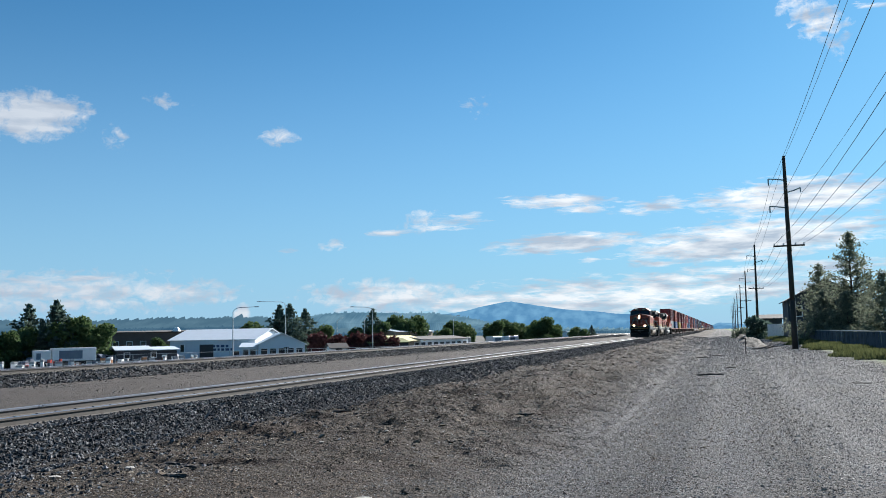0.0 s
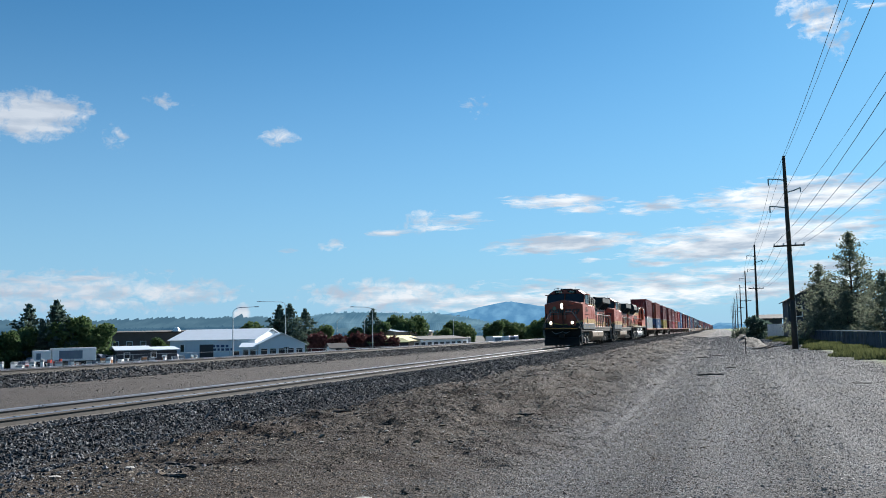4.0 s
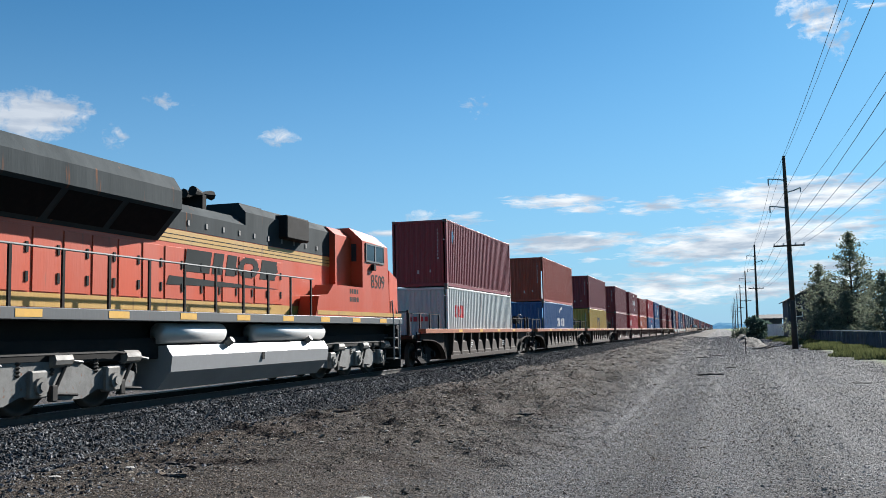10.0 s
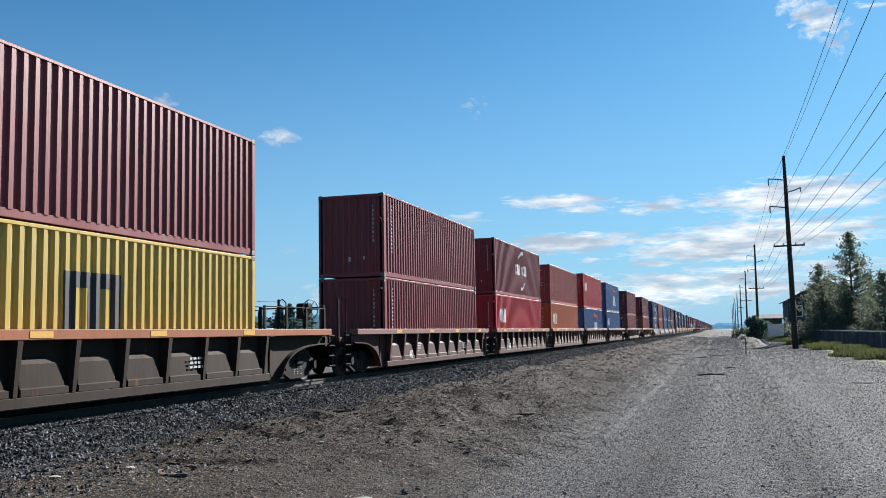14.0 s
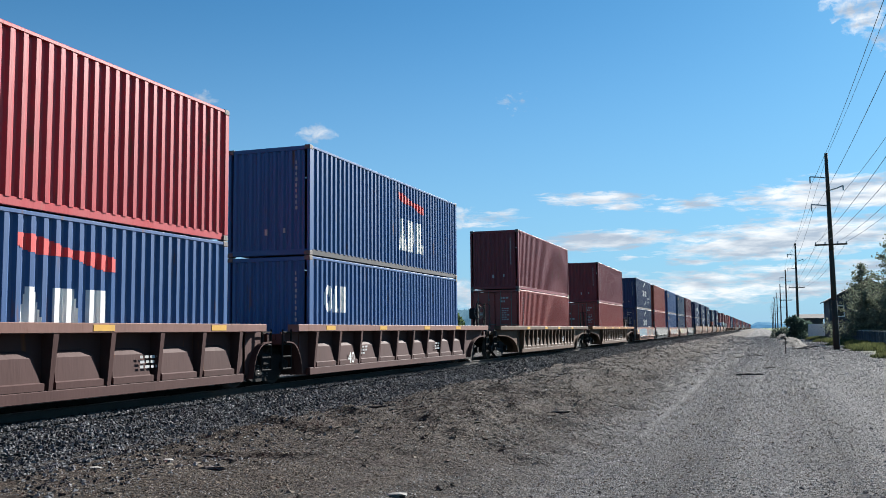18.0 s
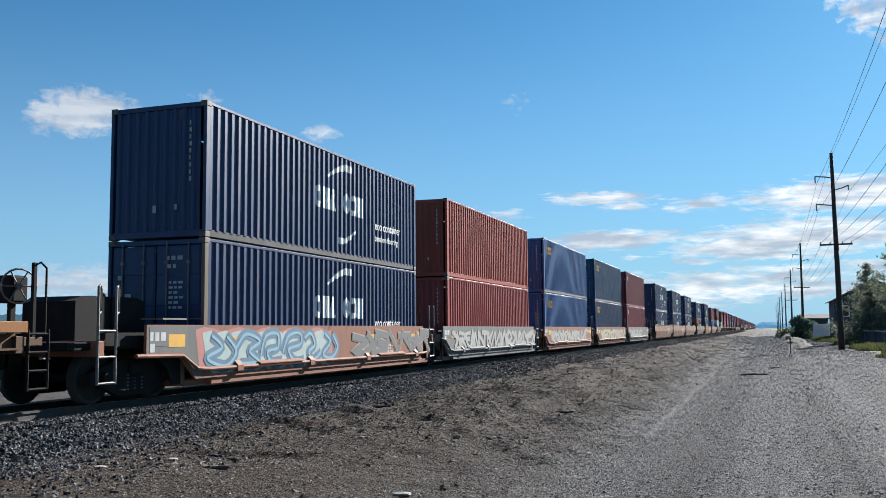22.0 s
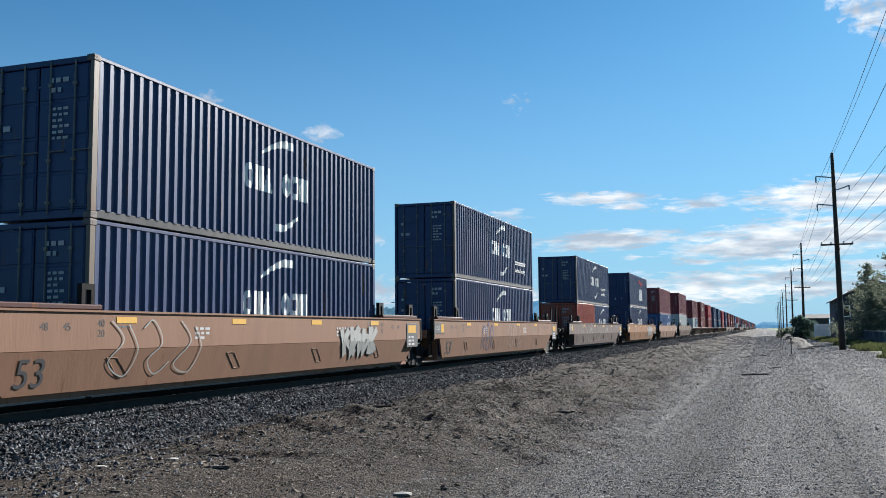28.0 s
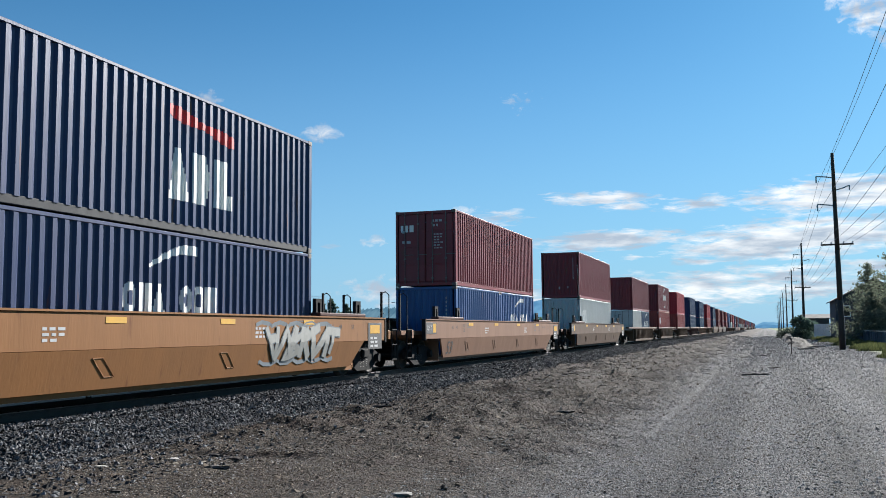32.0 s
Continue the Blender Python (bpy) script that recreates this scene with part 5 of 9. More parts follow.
def graffiti(car, style, rng, art):
    """Spray-painted bubble shapes and scrawls on a car's side."""
    z0, z1 = (0.40, 1.36) if style == "slab" else (0.45, 1.52)

    def x_of(z):
        if style == "slab":
            return 1.46
        return 1.528 if z > 0.97 else 1.378 + 0.15 * (z - 0.3) / 0.67

    own = CAR_PAINT["tan" if style == "tub" else "ash"]
    # spans along the car: from, to, width of a shape, rim paint, fill paint, rim width, fill width
    plans = {1: ((-6.3, -1.0, 0.95, M_DEEPBLUE, M_SKYBLUE, 0.25, 0.07), (0.6, 6.0, 1.05, M_CHALK, M_SKIRTGREY, 0, -1)),
             2: ((-6.3, 5.6, 0.8, M_SKIRTGREY, M_PALE, 0, -1),),
             3: ((-6.0, 0.4, 0.9, M_SKIRTGREY, M_PALE, 0, -1), (1.0, 6.2, 0.9, M_SKIRTGREY, M_GREENMARK, 0.07, 0)),
             4: ((-5.9, -3.2, 0.85, M_PALE, None, 0.028, 0), (3.2, 5.2, 0.6, M_SKIRTGREY, M_PALE, 0, -1)),
             5: ((-3.6, -2.0, 0.5, M_INDIGO, None, 0.06, 0), (0.2, 2.2, 0.7, M_PALE, None, 0.025, 0)),
             6: ((-5.8, 4.4, 0.85, M_SKIRTGREY, M_PALE, 0, -1),),
             9: ((-5.9, 0.2, 1.0, M_SKIRTGREY, M_BUFF, 0, -1), (0.6, 5.6, 0.85, M_SKIRTGREY, M_CHALK, 0, -1)),
             7: ((-6.6, 4.0, 0.95, M_PALE, None, 0.035, 0),),
             8: ((-6.0, -4.2, 0.9, M_PALE, None, 0.03, 0), (3.4, 6.4, 0.8, M_STEELBLUE, M_PALE, 0, -1))}
    halo = {1: M_PINK, 8: M_STEELBLUE}.get(art)
    for n, (ya, yb, w, rim, fill, wide, thin) in enumerate(plans[art]):
        zc, hh = (z0 + z1) / 2, (z1 - z0) / 2 - wide / 2 - 0.03
        if halo and n == (0 if art == 1 else 1):
            mid = [(ya - 0.35 + (yb - ya + 0.7) * k / 24, zc + 0.05 * math.sin(k * 1.3)) for k in range(25)]
            part("graffiti", ribbon(mid, (z1 - z0) * 0.9, x_of, 0.001), halo, car, "sprayed cloud behind the shapes")
            if art == 1:
                mid = [(ya - 0.1 + (yb - ya + 0.15) * k / 30, zc - 0.03 + 0.05 * math.sin(k * 2.1)) for k in range(31)]
                part("graffiti", ribbon(mid, (z1 - z0) * 0.84, x_of, 0.0027), M_AQUA, car, "pale aqua sprayed field")
        if thin < 0:
            wild_letters(car, ya, yb, w, z0, z1, x_of, rim, fill, rng)
            continue
        y, turn = ya, 0
        while y < yb:
            turn += 1
            k = rng.uniform(0.85, 1.15)
            pts = curve_through([(y + w * k * (p[0] * 0.95 + rng.uniform(-0.06, 0.06)), zc + hh * max(-1, min(1, p[1] * 1.15 + rng.uniform(-0.12, 0.12)))) for p in rng.choice(SHAPES)])
            part("graffiti", ribbon(pts, wide, x_of, 0.006 + 0.0009 * (turn % 3)), rim, car, "sprayed outline" if fill else "thin sprayed scrawl")
            if fill:
                part("graffiti", ribbon(pts, thin, x_of, 0.012 + 0.0009 * (turn % 3)), fill, car, "sprayed bubble shape")
            y += w * k * (1.02 if fill else 1.12)


# ---- locomotives ----
M_ROOF = coat("dark green-black loco paint", (0.022, 0.031, 0.036), grime=0.5, rust=0.1, rough=0.85, spec=0.15)
M_BAND = coat("yellow loco stripe", (0.40, 0.23, 0.055), grime=0.35, rust=0.1)
M_SKIRT = coat("grey loco sill paint", (0.095, 0.097, 0.10), grime=0.5, rust=0.1)
M_TANK = coat("dusty cream tank", (0.27, 0.205, 0.15), grime=0.4, rust=0.05, dirt=(0.15, 0.115, 0.088), spec=0.3)
M_HANDRAIL = paint("grey handrail", (0.20, 0.20, 0.20), 0.75, 0.0, 0.3, 3.0, spec=0.3)
M_LAMP = plain("lit headlight", (1.0, 0.80, 0.55), 0.3, 0.0, 60.0)
M_LENS = plain("unlit headlight glass", (0.5, 0.5, 0.48), 0.1)
M_GRILLE = paint("black grille", (0.007, 0.007, 0.008), 0.95, 0, 0.2, 6.0, spec=0.05)
M_DARKPAINT = paint("black lettering paint", (0.020, 0.020, 0.022), 0.6, 0, 0.3, 3.0, bump=0)
M_CREAM = paint("cream numerals", (0.72, 0.68, 0.50), 0.6, 0, 0.2, 3.0, bump=0)
HALF = 1.56
M_EMBLEM = paint("dark emblem paint", (0.020, 0.026, 0.028), 0.9, 0, 0.3, 3.0, (0.05, 0.045, 0.04), bump=0, spec=0.1)


def loco_sideframe():
    bm = bmesh.new()
    outline = ((-2.7, 0.62), (-2.7, 0.36), (-2.2, 0.32), (-1.6, 0.36), (-1.2, 0.22), (-0.7, 0.22), (-0.35, 0.34), (0.35, 0.34), (0.7, 0.22), (1.2, 0.22), (1.6, 0.36), (2.2, 0.32), (2.7, 0.36), (2.7, 0.62), (2.2, 0.78), (1.5, 0.70), (1.0, 0.9), (-1.0, 0.9), (-1.5, 0.70), (-2.2, 0.78))
    return prism(bm, outline, "x", 1.0, 1.16)


def axle_box():
    bm = cube(1.08, 1.26, -0.2, 0.2, 0.3, 0.76, 0.03)
    rod(bm, (1.24, 0, 0.5), (1.32, 0, 0.5), 0.15, 12)
    rod(bm, (1.31, 0, 0.5), (1.35, 0, 0.5), 0.08, 10)
    return bm


def truck_gear():
    """Springs, brake rigging, dampers and sand pipes hung on a truck's side."""
    bm = bmesh.new()
    for y in (-2.35, -1.55, -0.4, 0.4, 1.55, 2.35):
        rings = []
        for k in range(9):
            r = 0.085 if k % 2 else 0.055
            rings.append([(1.12 + r * math.cos(a), y + r * math.sin(a), 0.66 + k * 0.032) for a in [q * math.pi / 3 for q in range(6)]])
        loft(bm, rings, True)
    for y in (-1.2, 0.75, 2.6):
        rod(bm, (1.22, y, 0.95), (1.22, y - 0.35, 0.4), 0.035, 6)
        rod(bm, (1.2, y - 0.35, 0.35), (1.2, y + 0.25, 0.3), 0.03, 6)
        box(bm, 1.14, 1.26, y - 0.45, y - 0.3, 0.22, 0.5, 0.02)
    pipe([(1.25, -2.7, 0.98), (1.25, -2.0, 1.02), (1.25, 2.0, 1.02), (1.25, 2.75, 0.95)], 0.025, bm=bm)
    for y in (-2.75, 2.75):
        pipe([(1.1, y, 1.1), (1.15, y, 0.6), (0.85, y * 0.93, 0.2)], 0.025, bm=bm)
    return bm


TRUCK_GEAR = take(truck_gear(), M_FRAME, "brake_rigging")
LOCO_FRAME = take(loco_sideframe(), M_FRAME, "sideframe")
PALE_FRAME = take(loco_sideframe(), paint("flaking silver truck paint", (0.13, 0.128, 0.124), 0.7, 0.1, 1.0, 2.6, (0.03, 0.028, 0.026), rust=0.3), "sideframe")
AXLE_BOX = take(axle_box(), M_STEEL, "axle_box")
BRAKE_CYL = take(rod(rod(bmesh.new(), (1.18, -0.22, 0.92), (1.18, 0.22, 0.92), 0.13, 10), (1.18, 0.2, 0.92), (1.18, 0.6, 0.86), 0.03, 6), M_STEEL, "brake_cylinder")


def loco_truck(loco, y, frame_mesh):
    t = part("truck", cube(-0.95, 0.95, -1.9, 1.9, 0.45, 0.95, 0.04), M_BLACK, loco, "three-axle truck with dusty side frames")
    t.location.y = y
    shared("sideframe", frame_mesh, None, t)
    shared("sideframe", frame_mesh, None, t, pose(0, 0, 0, 0, 0, 180))
    shared("brake_rigging", TRUCK_GEAR, None, t)
    for dy in (-1.95, 0.0, 1.95):
        shared("axle_box", AXLE_BOX, None, t, pose(0, dy, 0))
        shared("brake_cylinder", BRAKE_CYL, None, t, pose(0, dy + 0.55, 0))
        shared("wheel", BIG_WHEEL, None, t, pose(0.76, dy, 0.53, 0, 0, 180))
        shared("wheel", BIG_WHEEL, None, t, pose(-0.76, dy, 0.53))


def strip(loco, y0, y1, z0, z1, x, material, name="stripe", label=""):
    """Painted bands stand a few millimetres proud on both sides."""
    part(name, cube(-x - 0.004, -x + 0.004, y0, y1, z0, z1), material, loco, label)
    return part(name, cube(x - 0.004, x + 0.004, y0, y1, z0, z1), material, loco, label)


def railing_run(loco, y0, y1, x, z0, z1, n, bar_w=0.06):
    for k in range(n):
        y = y0 + (y1 - y0) * k / (n - 1)
        part("rail_post", cube(x - 0.02, x + 0.02, y - bar_w / 2, y + bar_w / 2, z0, z1), M_BLACK, loco)
    part("handrail", pipe([(x, y0 - 0.15, z1), (x, y1 + 0.15, z1)], 0.022), M_HANDRAIL, loco)


def steps_and_pilot(loco, y, s, rails=True):
    """Stepwells, plough and coupler at one end; s = -1 where the end faces forward."""
    def yy(a, b):
        return min(y + s * a, y + s * b), max(y + s * a, y + s * b)
    part("pilot", cube(-1.45, 1.45, *yy(-0.75, -0.6), 0.55, 1.45, 0.02), M_BLACK, loco)
    bm = bmesh.new()
    loft(bm, [[(-1.5, y + s * -0.6, 0.12), (1.5, y + s * -0.6, 0.12), (1.5, y + s * -0.6, 0.78), (-1.5, y + s * -0.6, 0.78)],
              [(-1.42, y + s * -0.12, 0.14), (1.42, y + s * -0.12, 0.14), (1.3, y + s * -0.35, 0.74), (-1.3, y + s * -0.35, 0.74)]], True)
    part("snowplough", bm, M_BLACK, loco)
    part("coupler", box(cube(-0.14, 0.14, *yy(-0.7, 0.05), 0.72, 1.0, 0.03), -0.22, 0.22, *yy(-0.2, 0.1), 0.66, 1.06, 0.05), M_BLACK, loco)
    part("anticlimber", cube(-1.35, 1.35, *yy(-0.62, -0.3), 1.42, 1.58, 0.02), M_BLACK, loco)
    for sx in (-1, 1):
        for k, z in enumerate((0.42, 0.78, 1.12)):
            x0, x1 = sorted((sx * 1.1, sx * 1.5))
            part("step", cube(x0, x1, *yy(-1.25, -0.75), z, z + 0.04), M_STEEL, loco)
        bm = pipe([(sx * 1.52, y + s * -0.72, 0.4), (sx * 1.52, y + s * -0.72, 1.7), (sx * 1.3, y + s * -0.9, 2.5), (sx * 1.05, y + s * -0.9, 2.55)], 0.03)
        pipe([(sx * 1.52, y + s * -1.3, 0.4), (sx * 1.52, y + s * -1.3, 1.5), (sx * 1.52, y + s * -1.45, 2.4)], 0.03, bm=bm)
        if rails:
            part("grab_rail", bm, M_HANDRAIL, loco)
    part("air_hose", pipe([(-0.9, y + s * -0.55, 1.3), (-0.6, y + s * -0.35, 1.05), (-0.25, y + s * -0.35, 1.12), (0.0, y + s * -0.4, 1.22), (0.3, y + s * -0.35, 1.08), (0.6, y + s * -0.5, 1.25)], 0.025), M_HANDRAIL, loco)


def tank(loco, y0, y1, material, z0=0.36, z1=1.2, faceted=False):
    bm = bmesh.new()
    o = ((-1.1, z0), (1.1, z0), (1.44, z0 + 0.37), (1.48, z1 - 0.21), (1.34, z1), (-1.34, z1), (-1.48, z1 - 0.21), (-1.44, z0 + 0.37)) if faceted else ((-1.1, z0), (1.1, z0), (1.42, z0 + 0.3), (1.48, z0 + 0.42), (1.48, z1 - 0.12), (1.38, z1), (-1.38, z1), (-1.48, z1 - 0.12), (-1.48, z0 + 0.42), (-1.42, z0 + 0.3))
    prism(bm, o, "y", y0, y1)
    t = part("fuel_tank", bm, material, loco, "long dusty fuel tank")
    for y in ((y0 + y1) / 2 - 1.5, y1 - 1.2):
        part("filler_cap", rod(bmesh.new(), (1.36, y, z1), (1.5, y, z1 + 0.1), 0.08, 10), M_STEEL, t)
    part("gauge", cube(1.478, 1.49, (y0 + y1) / 2 - 0.06, (y0 + y1) / 2 + 0.06, z0 + 0.5, z1 - 0.22), M_BLACK, t)


def wide_hood(loco, y0, y1, z_base, half, z_top, material, name):
    o = ((-half, z_base), (half, z_base), (half, z_top - 0.22), (half - 0.2, z_top), (-half + 0.2, z_top), (-half, z_top - 0.22))
    return part(name, prism(bmesh.new(), o, "y", y0, y1), material, loco)


def emblem_row(loco, y0, y1, z0, z1, x, kinds):
    """The railway's slanted emblem as plain dark shapes on the hood's side."""
    inside = blocks(kinds, 0.14)
    bm = bmesh.new()
    n, m = 84, 14
    for i in range(n):
        run = None
        for k in range(m + 1):
            on = k < m and inside((i + 0.5) / n, (k + 0.5) / m)
            if on and run is None:
                run = k
            if not on and run is not None:
                za, zb = z0 + (z1 - z0) * run / m, z0 + (z1 - z0) * k / m
                ya, yb = y0 + (y1 - y0) * i / n, y0 + (y1 - y0) * (i + 1) / n
                sh = 0.25
                bm.faces.new([bm.verts.new(v) for v in ((x, ya + sh * (za - z0), za), (x, yb + sh * (za - z0), za), (x, yb + sh * (zb - z0), zb), (x, ya + sh * (zb - z0), zb))])
                run = None
    part("emblem", bm, M_EMBLEM, loco, "row of plain slanted dark shapes")
    bm = bmesh.new()
    bm.faces.new([bm.verts.new(v) for v in ((x, y0 - 0.6, z0 - 0.32), (x, y1, z0 - 0.22), (x, y0 - 0.5, z0 - 0.12))])
    part("emblem", bm, M_EMBLEM, loco, "long dark wedge shape")


def windows(loco, cab, z0, z1, x, spans):
    for a, b in spans:
        for sx in (-1, 1):
            w = part("side_window", cube(min(sx * x, sx * (x + 0.02)), max(sx * x, sx * (x + 0.02)), a, b, z0, z1), M_GLASS, cab)
            bm = bmesh.new()
            for c, d, e, g in ((a - 0.05, b + 0.05, z0 - 0.05, z0), (a - 0.05, b + 0.05, z1, z1 + 0.05), (a - 0.05, a, z0, z1), (b, b + 0.05, z0, z1)):
                box(bm, min(sx * x, sx * (x + 0.035)), max(sx * x, sx * (x + 0.035)), c, d, e, g)
            part("window_frame", bm, M_SKIRT, w)


def ge_locomotive(number, lights, orange, label):
    """Wide-cab road locomotive, cab leading; y = 0 is the front coupler face, the nose stands 1.6 m behind it."""
    lo = empty("locomotive")
    o = 1.6
    part("frame", cube(-1.5, 1.5, o - 0.6, o + 20.6, 1.2, 1.5, 0.02), M_BLACK, lo)
    steps_and_pilot(lo, 0.35, -1, False)
    steps_and_pilot(lo, 22.35, 1)
    part("underframe_gear", box(cube(-1.15, 1.15, o + 0.4, o + 20.2, 0.85, 1.22, 0.02), -0.6, 0.6, o + 0.6, o + 20.0, 0.55, 0.86), M_BLACK, lo)
    tank(lo, o + 6.25, o + 13.8, M_TANK, 0.36, 1.26)
    loco_truck(lo, o + 2.5, LOCO_FRAME)
    loco_truck(lo, o + 16.7, LOCO_FRAME)
    # sill plates along the cab and inverter section
    part("side_skirt", cube(-1.575, 1.575, o + 0.02, o + 7.4, 1.40, 1.86, 0.015), M_SKIRT, lo)
    part("walkway", cube(-1.53, 1.53, o + 7.4, o + 20.6, 1.50, 1.62, 0.01), M_SKIRT, lo)
    # nose: a shallow vee in plan, its brow rising to the middle
    def fy(x):
        return o + 0.05 - 0.32 * (1 - abs(x) / HALF)

    bm = bmesh.new()
    front = [(-HALF, o + 0.05, 1.55), (0, o - 0.27, 1.55), (HALF, o + 0.05, 1.55), (HALF, o + 0.05, 3.44), (0.12, o - 0.24, 3.77), (-0.12, o - 0.24, 3.77), (-HALF, o + 0.05, 3.44)]
    back = [(-HALF, o + 0.95, 1.55), (0, o + 0.7, 1.55), (HALF, o + 0.95, 1.55), (HALF, o + 0.95, 3.56), (0.12, o + 0.75, 3.84), (-0.12, o + 0.75, 3.84), (-HALF, o + 0.95, 3.56)]
    loft(bm, [front, back], True)
    nose = part("nose", bm, orange, lo, "blunt orange nose")
    bm = bmesh.new()
    for sx in (-1, 1):
        loft(bm, [[(0, o - 0.285, 1.5), (sx * HALF, o + 0.035, 1.5)], [(0, o - 0.285, 1.72), (sx * HALF, o + 0.035, 1.98)]], False, False)
    part("nose_base", bm, M_ROOF, nose, "dark lower nose")
    bm = bmesh.new()
    for sx in (-1, 1):
        loft(bm, [[(0, o - 0.288, 1.72), (sx * HALF, o + 0.032, 1.98)], [(0, o - 0.288, 1.80), (sx * HALF, o + 0.032, 2.12)]], False, False)
    part("nose_stripe", bm, M_BAND, nose, "curved yellow nose stripe")
    bm = bmesh.new()
    for x0, x1, z0, z1 in ((0.32, 0.98, 1.7, 3.2),):
        loft(bm, [[(x0, fy(x0) - 0.03, z0), (x1, fy(x1) - 0.03, z0), (x1, fy(x1), z0), (x0, fy(x0), z0)], [(x0, fy(x0) - 0.03, z1), (x1, fy(x1) - 0.03, z1), (x1, fy(x1), z1), (x0, fy(x0), z1)]], True)
    door = part("nose_door", bm, orange, nose)
    part("latch", rod(bmesh.new(), (0.88, fy(0.88) - 0.06, 2.5), (0.88, fy(0.88), 2.5), 0.05, 8), M_BLACK, door)
    bm = bmesh.new()
    for x0, x1, k in ((-1.22, -0.82, 0.1), (-0.74, -0.36, 0.1), (-0.3, 0.02, 0.1), (0.12, 0.56, 0.12), (0.64, 1.2, 0.14)):
        for xa, xb in ((x0, x0 + 0.13), (x1 - 0.13, x1)):
            bm.faces.new([bm.verts.new(v) for v in ((xa, fy(xa) - 0.036, 2.74), (xb, fy(xb) - 0.036, 2.74), (xb + k, fy(xb + k) - 0.036, 3.04), (xa + k, fy(xa + k) - 0.036, 3.04))])
        for za, zb in ((2.74, 2.80), (2.98, 3.04)):
            ka, kb = k * (za - 2.74) / 0.3, k * (zb - 2.74) / 0.3
            bm.faces.new([bm.verts.new(v) for v in ((x0 + ka, fy(x0 + ka) - 0.038, za), (x1 + ka, fy(x1 + ka) - 0.038, za), (x1 + kb, fy(x1 + kb) - 0.038, zb), (x0 + kb, fy(x0 + kb) - 0.038, zb))])
    for x0, x1 in ((-1.1, -0.02), (0.02, 1.15)):
        bm.faces.new([bm.verts.new(v) for v in ((x0, fy(x0) - 0.037, 2.58), (x1, fy(x1) - 0.037, 2.62), (x1, fy(x1) - 0.037, 2.68), (x0, fy(x0) - 0.037, 2.66))])
    part("emblem", bm, M_DARKPAINT, nose, "row of plain dark shapes on the nose")
    hl = part("headlight_housing", cube(-0.24, 0.08, o - 0.36, o - 0.2, 2.98, 3.58, 0.04), orange, nose)
    part("bezel", cube(-0.20, 0.04, o - 0.372, o - 0.36, 3.02, 3.54, 0.01), M_BLACK, hl)
    for z in (3.15, 3.40):
        part("headlight", rod(bmesh.new(), (-0.08, o - 0.40, z), (-0.08, o - 0.365, z), 0.078, 14), M_LAMP if lights else M_LENS, hl, "lit headlight" if lights else "unlit headlight")
    # front platform with its lights, posts and bent handrails
    part("front_deck", cube(-1.5, 1.5, o - 1.15, o, 1.40, 1.52, 0.01), M_BLACK, lo)
    for x in (-0.86, 0.86):
        part("ditch_light_bracket", cube(x - 0.13, x + 0.13, o - 1.16, o - 1.0, 1.52, 2.08, 0.02), M_BLACK, lo)
        part("ditch_light", rod(bmesh.new(), (x, o - 1.22, 1.93), (x, o - 1.165, 1.93), 0.08, 14), M_LAMP if lights else M_LENS, lo, "lit ditch light" if lights else "unlit ditch light")
    for x in (-1.35, -0.75, 0.0):
        part("rail_post", cube(x - 0.035, x + 0.035, o - 0.45, o - 0.40, 1.5, 2.72), M_BLACK, lo)
    part("hazard_edge", cube(-1.3, 1.3, o - 1.165, o - 1.152, 1.45, 1.49), M_BAND, lo, "dull yellow platform edge")
    for sx in (-1, 1):
        part("handrail", pipe([(sx * 0.28, o - 1.1, 2.2), (sx * 0.28, o - 1.1, 2.74), (sx * 0.34, o - 1.1, 2.8), (sx * 0.8, o - 1.1, 2.8), (sx * 0.92, o - 1.1, 2.72), (sx * 1.5, o - 1.05, 1.75), (sx * 1.53, o - 1.05, 1.62), (sx * 1.53, o - 1.05, 0.95), (sx * 1.35, o - 1.05, 0.8)], 0.027), M_HANDRAIL, lo, "bent grey handrail")
        part("handrail", pipe([(sx * 1.0, o - 0.1, 2.85), (sx * 1.02, o - 0.32, 2.8), (sx * 1.05, o - 0.36, 2.45), (sx * 1.56, o - 0.2, 1.7), (sx * 1.57, o - 0.2, 0.5)], 0.026), M_HANDRAIL, lo, "bent grey handrail")
    part("class_light", rod(bmesh.new(), (-0.72, fy(-0.72) - 0.05, 3.12), (-0.72, fy(-0.72), 3.12), 0.16, 14), M_GLASS, nose)
    bm = pipe([(0.35, fy(0.35) - 0.02, 3.32), (0.4, fy(0.4) - 0.1, 3.34), (0.75, fy(0.75) - 0.1, 3.34), (0.8, fy(0.8) - 0.02, 3.32)], 0.018)
    part("grab_iron", bm, M_DARKPAINT, nose)
    # cab
    bm = bmesh.new()
    ring0 = [(-HALF, o + 0.95, 1.55), (0, o + 0.6, 1.55), (HALF, o + 0.95, 1.55), (HALF, o + 0.95, 3.5), (HALF, o + 1.4, 4.24), (0.98, o + 1.45, 4.64), (0, o + 1.2, 4.68), (-0.98, o + 1.45, 4.64), (-HALF, o + 1.4, 4.24), (-HALF, o + 0.95, 3.5)]
    ring1 = [(x, o + 3.5, z + (0.04 if z > 4 else 0)) for x, y, z in ring0]
    loft(bm, [ring0, ring1], True, False)
    bm.verts.ensure_lookup_table()
    vs = [bm.verts.new(p) for p in ring0]
    mid_v = bm.verts.new((0, o + 0.6, 3.5))
    for tri in ((0, 1, mid_v, 9), (1, 2, 3, mid_v), (mid_v, 3, 4), (mid_v, 4, 5), (mid_v, 5, 6), (mid_v, 6, 7), (mid_v, 7, 8), (mid_v, 8, 9)):
        bm.faces.new([v if v is mid_v else vs[v] for v in tri])
